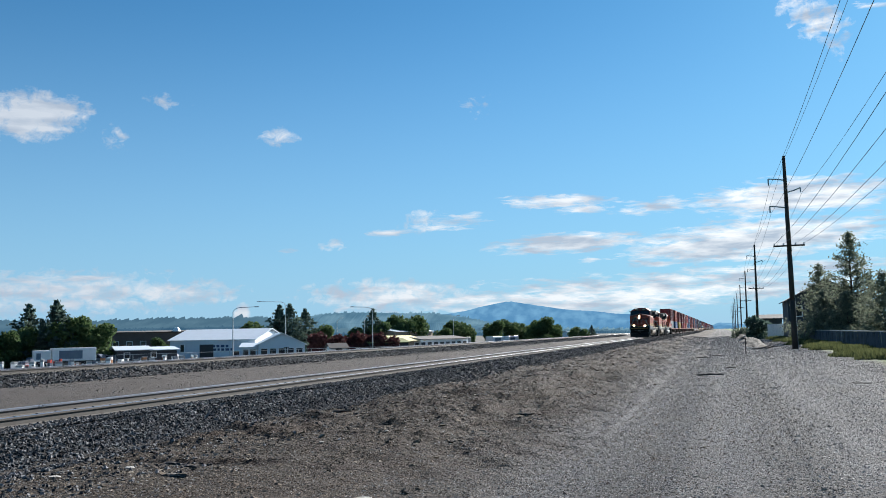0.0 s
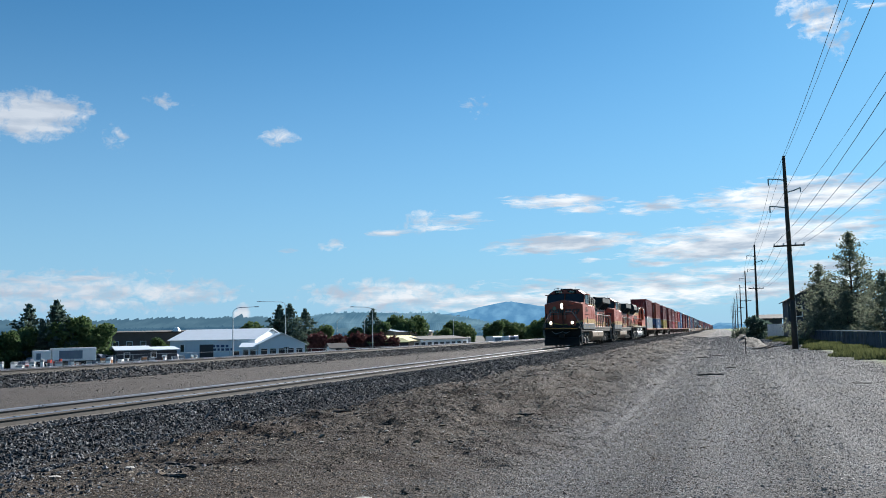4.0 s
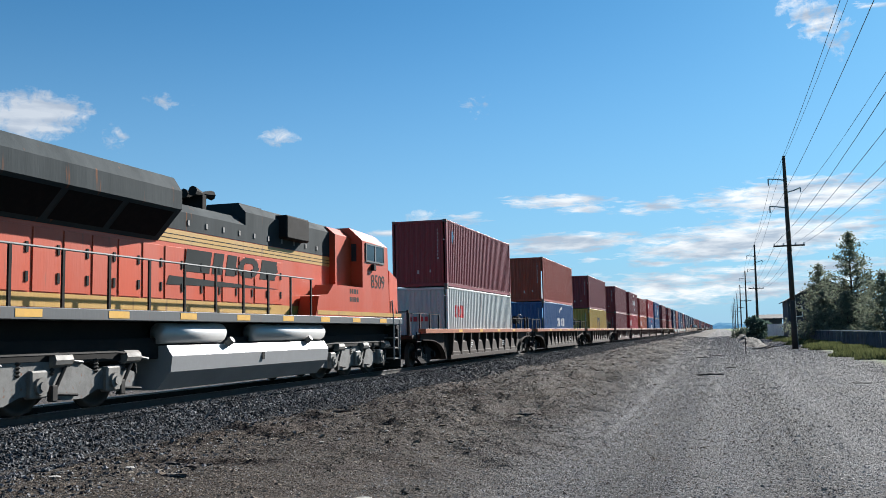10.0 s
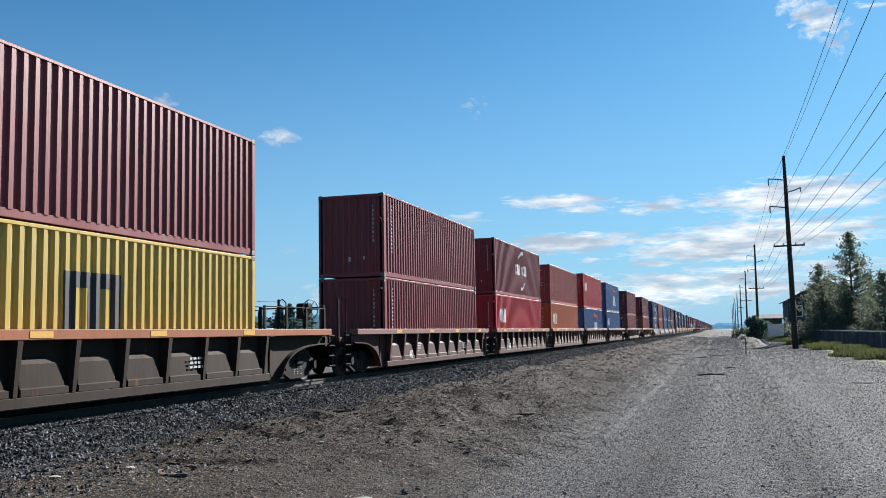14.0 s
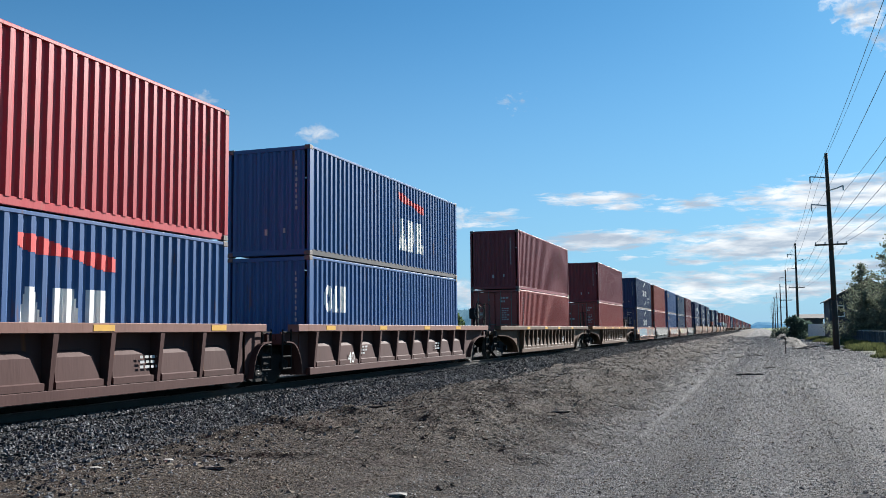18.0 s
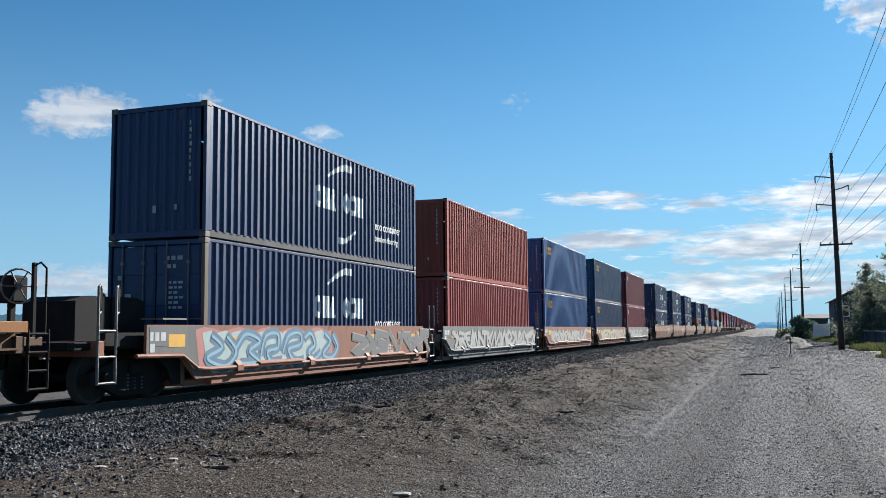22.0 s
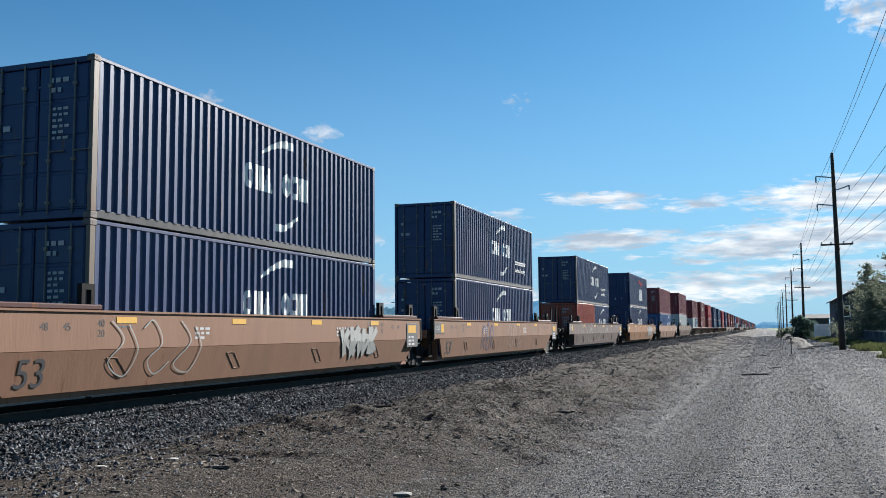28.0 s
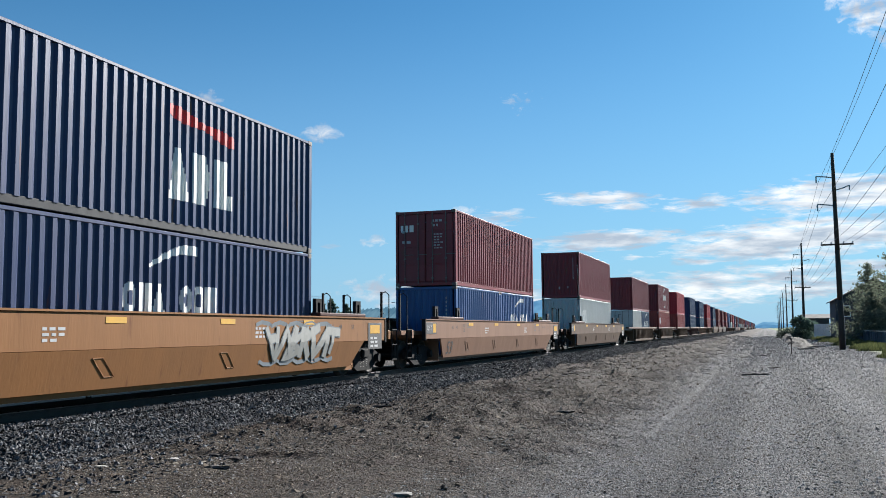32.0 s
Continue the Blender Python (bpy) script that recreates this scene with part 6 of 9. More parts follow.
    bm.faces.new([bm.verts.new(p) for p in reversed(ring1)])
    cab = part("cab", bm, orange, lo, "orange crew cab")

    def wy(x, z):
        """Front of the cab: leans back above the sill, a vee in plan."""
        edge = o + 0.95 + 0.45 * max(0.0, (z - 3.5) / 0.74)
        mid_y = o + 0.6 + 0.6 * max(0.0, (z - 3.5) / 1.18)
        return mid_y + (edge - mid_y) * abs(x) / HALF

    for sx in (-1, 1):
        xa, xb, xc = sx * 0.09, sx * 1.44, sx * 1.30
        frame_pts = ((xa, 3.74), (xb, 3.62), (xb, 4.1), (xc, 4.27), (xa, 4.30))
        for name, grow, lift, mat in (("windscreen_gasket", 0.05, 0.035, M_BLACK), ("windscreen", 0.0, 0.05, M_GLASS)):
            cx, cz = sum(p[0] for p in frame_pts) / 5, sum(p[1] for p in frame_pts) / 5
            vs = []
            for x, z in frame_pts:
                x, z = x + (grow if x > cx else -grow), z + (grow if z > cz else -grow)
                vs.append((x, wy(x, z) - lift, z))
            bm = bmesh.new()
            loft(bm, [vs, [(x, y + 0.08, z) for x, y, z in vs]], True)
            part(name, bm, mat, cab)
        part("wiper", pipe([(sx * 0.9, wy(sx * 0.9, 3.66) - 0.05, 3.66), (sx * 0.45, wy(sx * 0.45, 3.95) - 0.05, 3.95)], 0.012), M_BLACK, cab)
        xn = sx * 0.52
        part("number_board", cube(xn - 0.36, xn + 0.36, o + 1.16, o + 1.45, 4.36, 4.60, 0.02), M_BLACK, cab)
        lettering("lettering", number, 0.24, M_CREAM, cab, xn, o + 1.152, 4.40, "end", "CENTER")
    windows(lo, cab, 3.54, 4.20, HALF, ((o + 1.62, o + 2.05), (o + 2.15, o + 2.85), (o + 2.95, o + 3.34)))
    for x in (-1.78, HALF - 0.03):
        part("awning", cube(x, x + 0.27, o + 1.55, o + 3.45, 4.24, 4.28), orange, cab)
    part("antenna", box(cube(-0.5, 0.5, o + 1.8, o + 2.6, 4.70, 4.78, 0.02), 0.1, 0.9, o + 2.9, o + 3.3, 4.70, 4.76), M_BLACK, cab)
    part("antenna_mast", rod(bmesh.new(), (0.7, o + 2.0, 4.66), (0.7, o + 2.0, 4.92), 0.015, 5), M_BLACK, cab)
    part("antenna_mast", rod(bmesh.new(), (-0.7, o + 1.8, 4.66), (-0.7, o + 1.8, 4.86), 0.03, 6), M_BLACK, cab)
    part("roof_rail", pipe([(-0.95, o + 1.5, 4.66), (-0.95, o + 1.5, 4.8), (-0.3, o + 1.35, 4.82), (-0.3, o + 1.35, 4.68)], 0.016), M_BLACK, cab)
    lettering("lettering", number, 0.70, M_EMBLEM, cab, HALF + 0.008, o + 1.42, 2.76)
    part("cab_door", cube(HALF, HALF + 0.012, o + 1.27, o + 3.44, 1.45, 2.62, 0.005), orange, cab)
    part("rain_gutter", cube(HALF, HALF + 0.05, o + 1.2, o + 3.48, 2.62, 2.66, 0.005), orange, cab)
    part("vent", cube(HALF + 0.012, HALF + 0.02, o + 2.2, o + 2.66, 1.9, 2.43), M_GRILLE, cab)
    part("grab_iron", pipe([(HALF + 0.01, o + 0.35, 1.93), (HALF + 0.06, o + 0.4, 1.93), (HALF + 0.06, o + 1.15, 1.93), (HALF + 0.01, o + 1.2, 1.93)], 0.018), M_HANDRAIL, cab)
    # inverter section: full width below, narrower and dark above
    part("inverter_cabinet", cube(-HALF, HALF, o + 3.5, o + 7.4, 1.55, 3.42, 0.03), orange, lo)
    for k in range(3):
        ya, yb = o + 3.62 + k * 1.26, o + 4.78 + k * 1.26
        bm = cube(HALF, HALF + 0.012, ya, yb, 2.3, 3.36, 0.005)
        if k:
            tip = bm.verts.new((HALF + 0.07, (ya + yb) / 2, 2.83))
            rim = [bm.verts.new((HALF + 0.013, y_, z_)) for y_, z_ in ((ya + 0.05, 2.36), (yb - 0.05, 2.36), (yb - 0.05, 3.3), (ya + 0.05, 3.3))]
            for q in range(4):
                bm.faces.new((rim[q], rim[(q + 1) % 4], tip))
        part("cabinet_door", bm, orange, lo)
    wide_hood(lo, o + 3.5, o + 7.4, 3.42, 1.22, 4.62, M_ROOF, "blower_housing")
    for y in (o + 3.7, o + 5.3):
        g = part("louvre", cube(1.22, 1.23, y, y + 0.95, 3.72, 4.3), M_GRILLE, lo)
        for k in range(6):
            part("slat", cube(1.23, 1.25, y, y + 0.95, 3.75 + k * 0.09, 3.78 + k * 0.09), M_ROOF, g)
    part("electrical_box", cube(1.22, 1.30, o + 4.75, o + 5.2, 3.6, 4.25, 0.02), M_ROOF, lo)
    for k in range(4):
        part("rail_post", cube(1.46, 1.52, o + 3.7 + k * 1.15, o + 3.86 + k * 1.15, 3.42, 4.15), M_BLACK, lo)
    part("handrail", pipe([(1.43, o + 3.6, 4.15), (1.43, o + 7.2, 4.15), (1.43, o + 8.1, 2.7)], 0.025, bm=pipe([(1.43, o + 3.6, 3.8), (1.43, o + 7.2, 3.8)], 0.02)), M_BLACK, lo)
    # engine hood and radiator
    wide_hood(lo, o + 7.4, o + 13.4, 1.62, 0.92, 4.40, orange, "engine_hood")
    wide_hood(lo, o + 7.38, o + 14.2, 3.68, 0.925, 4.405, M_ROOF, "hood_roof")
    for k in range(9):
        y = o + 7.62 + k * 0.64
        hd = part("hood_door", cube(0.92, 0.934, y, y + 0.6, 2.14, 3.34, 0.005), orange, lo)
        for z in (2.5, 3.0):
            part("latch", cube(0.934, 0.948, y + 0.5, y + 0.55, z - 0.06, z + 0.06), M_EMBLEM, hd)
        part("seam", cube(0.93, 0.9445, y + 0.603, y + 0.637, 1.74, 4.16), M_DARKPAINT, lo)
        hd = part("hood_door", cube(0.925, 0.94, y, y + 0.6, 3.72, 4.16, 0.005), M_ROOF, lo)
        part("latch", cube(0.94, 0.955, y + 0.46, y + 0.54, 3.86, 3.92), M_SKIRT, hd)
    part("grab_iron", pipe([(0.93, o + 13.0, 4.02), (1.0, o + 13.0, 4.02), (1.0, o + 13.9, 4.02), (0.93, o + 13.9, 4.02)], 0.016), M_HANDRAIL, lo)
    part("exhaust", prism(bmesh.new(), ((o + 11.6, 4.39), (o + 13.0, 4.39), (o + 12.8, 4.56), (o + 11.9, 4.56)), "x", -0.45, 0.45), M_BLACK, lo)
    horn = bmesh.new()
    box(horn, -0.45, 0.55, o + 8.3, o + 8.5, 4.38, 4.5)
    for k in range(5):
        rod(horn, (-0.4 + 0.22 * k, o + 8.5, 4.53), (-0.4 + 0.22 * k, o + 8.15, 4.55), 0.04, 8, 0.095)
    part("horn", horn, M_BLACK, lo)
    wide_hood(lo, o + 13.4, o + 20.0, 1.62, 0.92, 3.6, orange, "radiator_hood")
    for k in range(3):
        y = o + 15.35 + k * 1.0
        d = part("radiator_door", cube(0.92, 0.95, y, y + 0.92, 1.95, 3.12, 0.01), orange, lo)
        for q in (0.10, 0.55):
            g = part("louvre", cube(0.95, 0.956, y + q, y + q + 0.27, 2.05, 3.02), M_GRILLE, d)
    part("recess", cube(0.92, 0.93, o + 18.5, o + 19.15, 1.9, 3.15), M_GRILLE, lo)
    for y in (o + 13.55, o + 14.15, o + 14.75, o + 19.3):
        part("hood_door", cube(0.92, 0.934, y, y + 0.55, 2.14, 3.2, 0.005), orange, lo)
    # overhanging wings: closed in front, screened below
    bm = bmesh.new()
    section = ((-0.92, 3.35), (0.92, 3.35), (1.5, 3.92), (1.52, 3.96), (1.52, 4.38), (1.3, 4.44), (-1.3, 4.44), (-1.52, 4.38), (-1.52, 3.96), (-1.5, 3.92))
    loft(bm, [[(x * (0.66 if abs(x) > 1 else 1), o + 13.15, max(z, 3.7)) for x, z in section], [(x, o + 13.85, z) for x, z in section], [(x, o + 20.0, z) for x, z in section]], True)
    rad = part("radiator", bm, M_ROOF, lo, "dark overhanging radiator wings")
    for k in range(3):
        y = o + 15.6 + k * 1.45
        bm = bmesh.new()
        loft(bm, [[(0.99, y, 3.42), (0.99, y + 1.25, 3.42)], [(1.44, y, 3.86), (1.44, y + 1.25, 3.86)]], False, False)
        bmesh.ops.translate(bm, vec=(0.012, 0, -0.012), verts=bm.verts)
        part("radiator_screen", bm, M_GRILLE, rad)
    for k in range(4):
        y = o + 15.5 + k * 1.45
        part("wing_rib", prism(bmesh.new(), ((0.93, 3.33), (1.49, 3.88), (1.49, 3.84), (0.96, 3.22)), "y", y - 0.03, y + 0.03), M_ROOF, rad)
    part("radiator_top", cube(-1.42, 1.42, o + 16.4, o + 19.6, 4.44, 4.50, 0.02), M_BLACK, rad)
    part("hood_end", cube(-0.9, 0.9, o + 20.0, o + 20.12, 1.62, 3.6, 0.02), orange, lo)
    handwheel = brake_wheel_mesh()
    bmesh.ops.rotate(handwheel, cent=(0, 0, 0), matrix=Matrix.Rotation(radians(90), 3, "Z"), verts=handwheel.verts)
    hw = part("brake_wheel", handwheel, M_STEEL, lo)
    hw.location = (1.0, o + 18.85, 2.72)
    # stripes and emblem
    strip(lo, o + 0.3, o + 7.4, 1.88, 2.24, HALF + 0.014, M_BAND)
    strip(lo, o + 3.5, o + 7.4, 3.44, 3.64, 1.223, M_BAND)
    strip(lo, o + 7.4, o + 20.0, 1.75, 2.12, 0.938, M_BAND)
    strip(lo, o + 7.4, o + 13.0, 3.36, 3.68, 0.938, M_BAND)
    for k in range(3):
        strip(lo, o + 0.3, o + 7.4, 1.98 + k * 0.09, 1.995 + k * 0.09, HALF + 0.016, M_EMBLEM)
        strip(lo, o + 7.4, o + 20.0, 1.84 + k * 0.09, 1.855 + k * 0.09, 0.940, M_EMBLEM)
        strip(lo, o + 7.4, o + 13.0, 3.44 + k * 0.07, 3.455 + k * 0.07, 0.940, M_EMBLEM)
    emblem_row(lo, o + 9.1, o + 14.0, 2.76, 3.30, 0.9475, "bzof")
    for k in range(9):
        part("reflector", cube(1.576, 1.582, o + 0.8 + k * 2.4, o + 1.2 + k * 2.4, 1.58, 1.66), M_BAND, lo) if k < 3 else part("reflector", cube(1.53, 1.536, o + 0.8 + k * 2.4, o + 1.2 + k * 2.4, 1.52, 1.60), M_BAND, lo)
    railing_run(lo, o + 7.9, o + 20.3, 1.46, 1.62, 2.72, 10, 0.12)
    part("rear_railing", pipe([(1.3, o + 20.5, 2.72), (0.5, o + 20.5, 2.72), (0.5, o + 20.5, 1.6)], 0.022, bm=pipe([(-1.3, o + 20.5, 2.72), (-0.5, o + 20.5, 2.72), (-0.5, o + 20.5, 1.6)], 0.022)), M_HANDRAIL, lo)
    piping = bmesh.new()
    for k in range(5):
        pipe([(1.1, o + 5.6 + k * 0.05, 1.28 - k * 0.03), (1.2, o + 14.0, 1.3 - k * 0.03)], 0.02, bm=piping)
    part("piping", piping, M_BLACK, lo)
    return tagged(lo, label, "locomotive", "locomotives")


def emd_locomotive(number, orange, label):
    """Wide-cab road locomotive running long hood first: y = 0 is the coupler at its hood end."""
    lo = empty("locomotive")
    part("frame", cube(-0.95, 0.95, 0.9, 21.9, 1.25, 1.6, 0.02), M_BLACK, lo)
    steps_and_pilot(lo, 0.35, -1)
    steps_and_pilot(lo, 22.25, 1)
    part("underframe_gear", box(cube(-1.15, 1.15, 1.2, 21.4, 0.85, 1.27, 0.02), -0.6, 0.6, 1.4, 21.2, 0.55, 0.86), M_BLACK, lo)
    tank(lo, 7.9, 15.6, paint("grey tank paint", (0.25, 0.25, 0.255), 0.5, 0.1, 0.3, 1.5, (0.14, 0.13, 0.12)), 0.21, 1.11, True)
    for a, b in ((7.8, 10.1), (11.58, 15.5)):
        bm = rod(bmesh.new(), (1.22, a, 1.36), (1.22, b, 1.36), 0.215, 18)
        part("air_reservoir", bm, M_SILVER, lo, "silver air tank", True)
    loco_truck(lo, 4.4, PALE_FRAME)
    loco_truck(lo, 18.4, PALE_FRAME)
    part("walkway", cube(-1.53, 1.53, 0.9, 21.8, 1.6, 1.8, 0.01), M_SKIRT, lo)
    wide_hood(lo, 1.55, 17.0, 1.8, 0.9, 4.0, orange, "engine_hood")
    wide_hood(lo, 1.53, 8.2, 3.66, 0.91, 4.58, M_ROOF, "hood_roof")
    wide_hood(lo, 8.2, 11.9, 3.62, 0.91, 4.24, M_ROOF, "hood_roof")
    wide_hood(lo, 11.9, 18.1, 3.62, 0.91, 4.58, M_ROOF, "hood_roof")
    part("hood_end", cube(-0.88, 0.88, 1.49, 1.55, 1.8, 3.45, 0.01), orange, lo)
    part("hood_end_top", cube(-0.9, 0.9, 1.48, 1.55, 3.45, 4.42, 0.01), M_ROOF, lo)
    part("stripe", cube(-0.905, 0.905, 1.475, 1.55, 3.28, 3.62), M_BAND, lo)
    part("headlight", rod(rod(bmesh.new(), (-0.14, 1.43, 3.92), (-0.14, 1.49, 3.92), 0.1, 12), (0.14, 1.43, 3.92), (0.14, 1.49, 3.92), 0.1, 12), M_LENS, lo, "unlit headlight")
    lettering("lettering", number, 0.34, M_EMBLEM, lo, 0.25, 1.484, 2.88, "end", "CENTER")
    # flared radiators
    bm = bmesh.new()
    prism(bm, ((-0.92, 3.3), (0.92, 3.3), (1.5, 3.92), (1.5, 4.3), (1.3, 4.6), (-1.3, 4.6), (-1.5, 4.3), (-1.5, 3.92)), "y", 2.97, 8.17)
    rad = part("radiator", bm, M_ROOF, lo, "dark flared radiator housing")
    for k in range(3):
        y = 3.1 + k * 1.68
        bm = bmesh.new()
        loft(bm, [[(0.99, y, 3.38), (0.99, y + 1.5, 3.38)], [(1.44, y, 3.86), (1.44, y + 1.5, 3.86)]], False, False)
        bmesh.ops.translate(bm, vec=(0.012, 0, -0.012), verts=bm.verts)
        part("radiator_screen", bm, M_GRILLE, rad)
    part("fan_guard", cube(-0.9, 0.9, 3.2, 8.0, 4.6, 4.66, 0.02), M_BLACK, rad)
    g = part("vent", cube(0.91, 0.925, 1.62, 2.6, 3.95, 4.3), M_WHITE, lo)
    for k in range(5):
        part("slat", cube(0.925, 0.94, 1.62 + k * 0.2, 1.74 + k * 0.2, 3.95, 4.3), M_ROOF, g)
    part("filter_grille", cube(0.9, 0.92, 1.62, 2.75, 2.0, 3.1), paint("dull red grille", (0.22, 0.03, 0.02), 0.7, 0, 0.4, 5), lo)
    for k in range(14):
        hd = part("hood_door", cube(0.9, 0.918, 3.0 + k * 0.78, 3.7 + k * 0.78, 2.1, 3.22, 0.006), orange, lo)
        for z in (2.35, 2.85):
            part("latch", cube(0.918, 0.935, 3.6 + k * 0.78, 3.66 + k * 0.78, z - 0.09, z + 0.09), M_EMBLEM, hd)
    horn = bmesh.new()
    for k in range(3):
        rod(horn, (0.05 + 0.24 * k, 10.5, 4.54 + 0.05 * k), (0.05 + 0.24 * k, 10.92, 4.56 + 0.05 * k), 0.05, 8, 0.12)
        rod(horn, (0.05 + 0.24 * k, 10.5, 4.54 + 0.05 * k), (0.05 + 0.24 * k, 10.1, 4.56 + 0.05 * k), 0.05, 8, 0.12)
    box(horn, 0.0, 0.6, 10.42, 10.58, 4.22, 4.62)
    part("horn", horn, M_BLACK, lo)
    for k in range(11):
        part("latch", cube(0.91, 0.928, 8.55 + k * 0.75, 8.62 + k * 0.75, 3.74, 3.86), M_HANDRAIL, lo)
    part("exhaust", cube(-0.5, 0.5, 12.3, 13.6, 4.58, 4.68, 0.05), M_BLACK, lo)
    part("air_intake", cube(0.6, 1.15, 13.7, 15.1, 3.86, 4.5, 0.04), M_BLACK, lo)
    strip(lo, 1.55, 17.0, 1.84, 2.08, 0.92, M_BAND)
    strip(lo, 1.55, 3.0, 3.28, 3.64, 0.905, M_BAND)
    strip(lo, 8.2, 17.0, 3.32, 3.6, 0.905, M_BAND)
    for k in range(2):
        strip(lo, 8.2, 17.0, 3.40 + k * 0.09, 3.415 + k * 0.09, 0.909, M_EMBLEM)
    emblem_row(lo, 9.1, 13.7, 2.72, 3.22, 0.925, "bzof")
    # cab and nose at the trailing end
    bm = bmesh.new()
    ring0 = [(-1.5, 17.0, 1.8), (1.5, 17.0, 1.8), (1.5, 17.0, 2.6), (1.1, 17.0, 2.6), (1.1, 17.0, 4.3), (0.8, 17.0, 4.55), (-0.8, 17.0, 4.55), (-1.1, 17.0, 4.3), (-1.1, 17.0, 2.6), (-1.5, 17.0, 2.6)]
    part("cab_back", loft(bm, [ring0, [(x, 18.2, z) for x, y, z in ring0]], True), orange, lo)
    bm = bmesh.new()
    r0 = [(-1.5, 18.2, 1.8), (1.5, 18.2, 1.8), (1.5, 18.2, 4.2), (1.05, 18.2, 4.62), (-1.05, 18.2, 4.62), (-1.5, 18.2, 4.2)]
    r1 = [(-1.5, 20.6, 1.8), (1.5, 20.6, 1.8), (1.5, 20.45, 4.15), (1.05, 20.4, 4.55), (-1.05, 20.4, 4.55), (-1.5, 20.45, 4.15)]
    cab = part("cab", loft(bm, [r0, r1], True), orange, lo, "bright orange crew cab")
    windows(lo, cab, 3.6, 4.1, 1.5, ((18.5, 19.2), (19.3, 20.0)))
    part("back_window", cube(1.14, 1.3, 18.16, 18.2, 3.55, 4.1), M_GLASS, cab)
    part("mirror", cube(1.5, 1.62, 18.9, 19.1, 3.3, 3.5, 0.02), M_BLACK, cab)
    lettering("lettering", number, 0.62, M_EMBLEM, cab, 1.508, 18.9, 2.75)
    bm = bmesh.new()
    loft(bm, [[(-1.5, 20.6, 1.8), (1.5, 20.6, 1.8), (1.5, 20.6, 3.4), (-1.5, 20.6, 3.4)], [(-1.4, 21.7, 1.8), (1.4, 21.7, 1.8), (1.4, 21.65, 3.15), (-1.4, 21.65, 3.15)]], True)
    part("nose", bm, orange, lo)
    part("cab_steps_box", prism(bmesh.new(), ((14.7, 1.8), (18.2, 1.8), (18.2, 2.72), (15.9, 2.72), (15.5, 2.42), (14.9, 2.36)), "x", 0.95, 1.52), orange, lo)
    part("vent", bars(bmesh.new(), 1.524, 17.1, 2.5, (4, 4), 0.16, 0.14, 0.1, "y"), M_EMBLEM, lo)
    strip(lo, 14.8, 21.7, 1.84, 1.96, 1.524, M_BAND)
    for k in range(9):
        part("reflector", cube(1.53, 1.536, 1.2 + k * 2.3, 1.8 + k * 2.3, 1.64, 1.77), M_YELLOW, lo)
    railing_run(lo, 2.2, 14.5, 1.46, 1.8, 2.8, 11, 0.06)
    piping = bmesh.new()
    for k in range(4):
        pipe([(1.0, 3, 1.2 - k * 0.05), (1.05, 20, 1.22 - k * 0.05)], 0.02, bm=piping)
    part("piping", piping, M_BLACK, lo)
    return tagged(lo, label, "locomotive", "locomotives")


# ---- the consist ----
TRAIN = []          # things of the train with their place along it, and height above the rail


def aboard(ob, u, z=0.0, x=0.0):
    TRAIN.append((ob, u, z, x))
    return ob


FADED = coat("faded orange loco paint", (0.31, 0.060, 0.036), grime=0.42, rust=0.05, rough=0.5)
FADED2 = coat("sun-bleached orange loco paint", (0.32, 0.060, 0.034), grime=0.40, rust=0.05, rough=0.5)
BRIGHT = coat("bright orange loco paint", (0.44, 0.062, 0.022), grime=0.25, rust=0.03, rough=0.42)

aboard(ge_locomotive("6904", True, FADED, "faded orange diesel locomotive with lit headlights leading the train"), 148.26 - 1.6)
aboard(ge_locomotive("7534", False, FADED2, "faded orange diesel locomotive coupled behind the leader"), 171.34 - 1.6)
aboard(emd_locomotive("8509", BRIGHT, "bright orange diesel locomotive running long hood first"), 192.7)

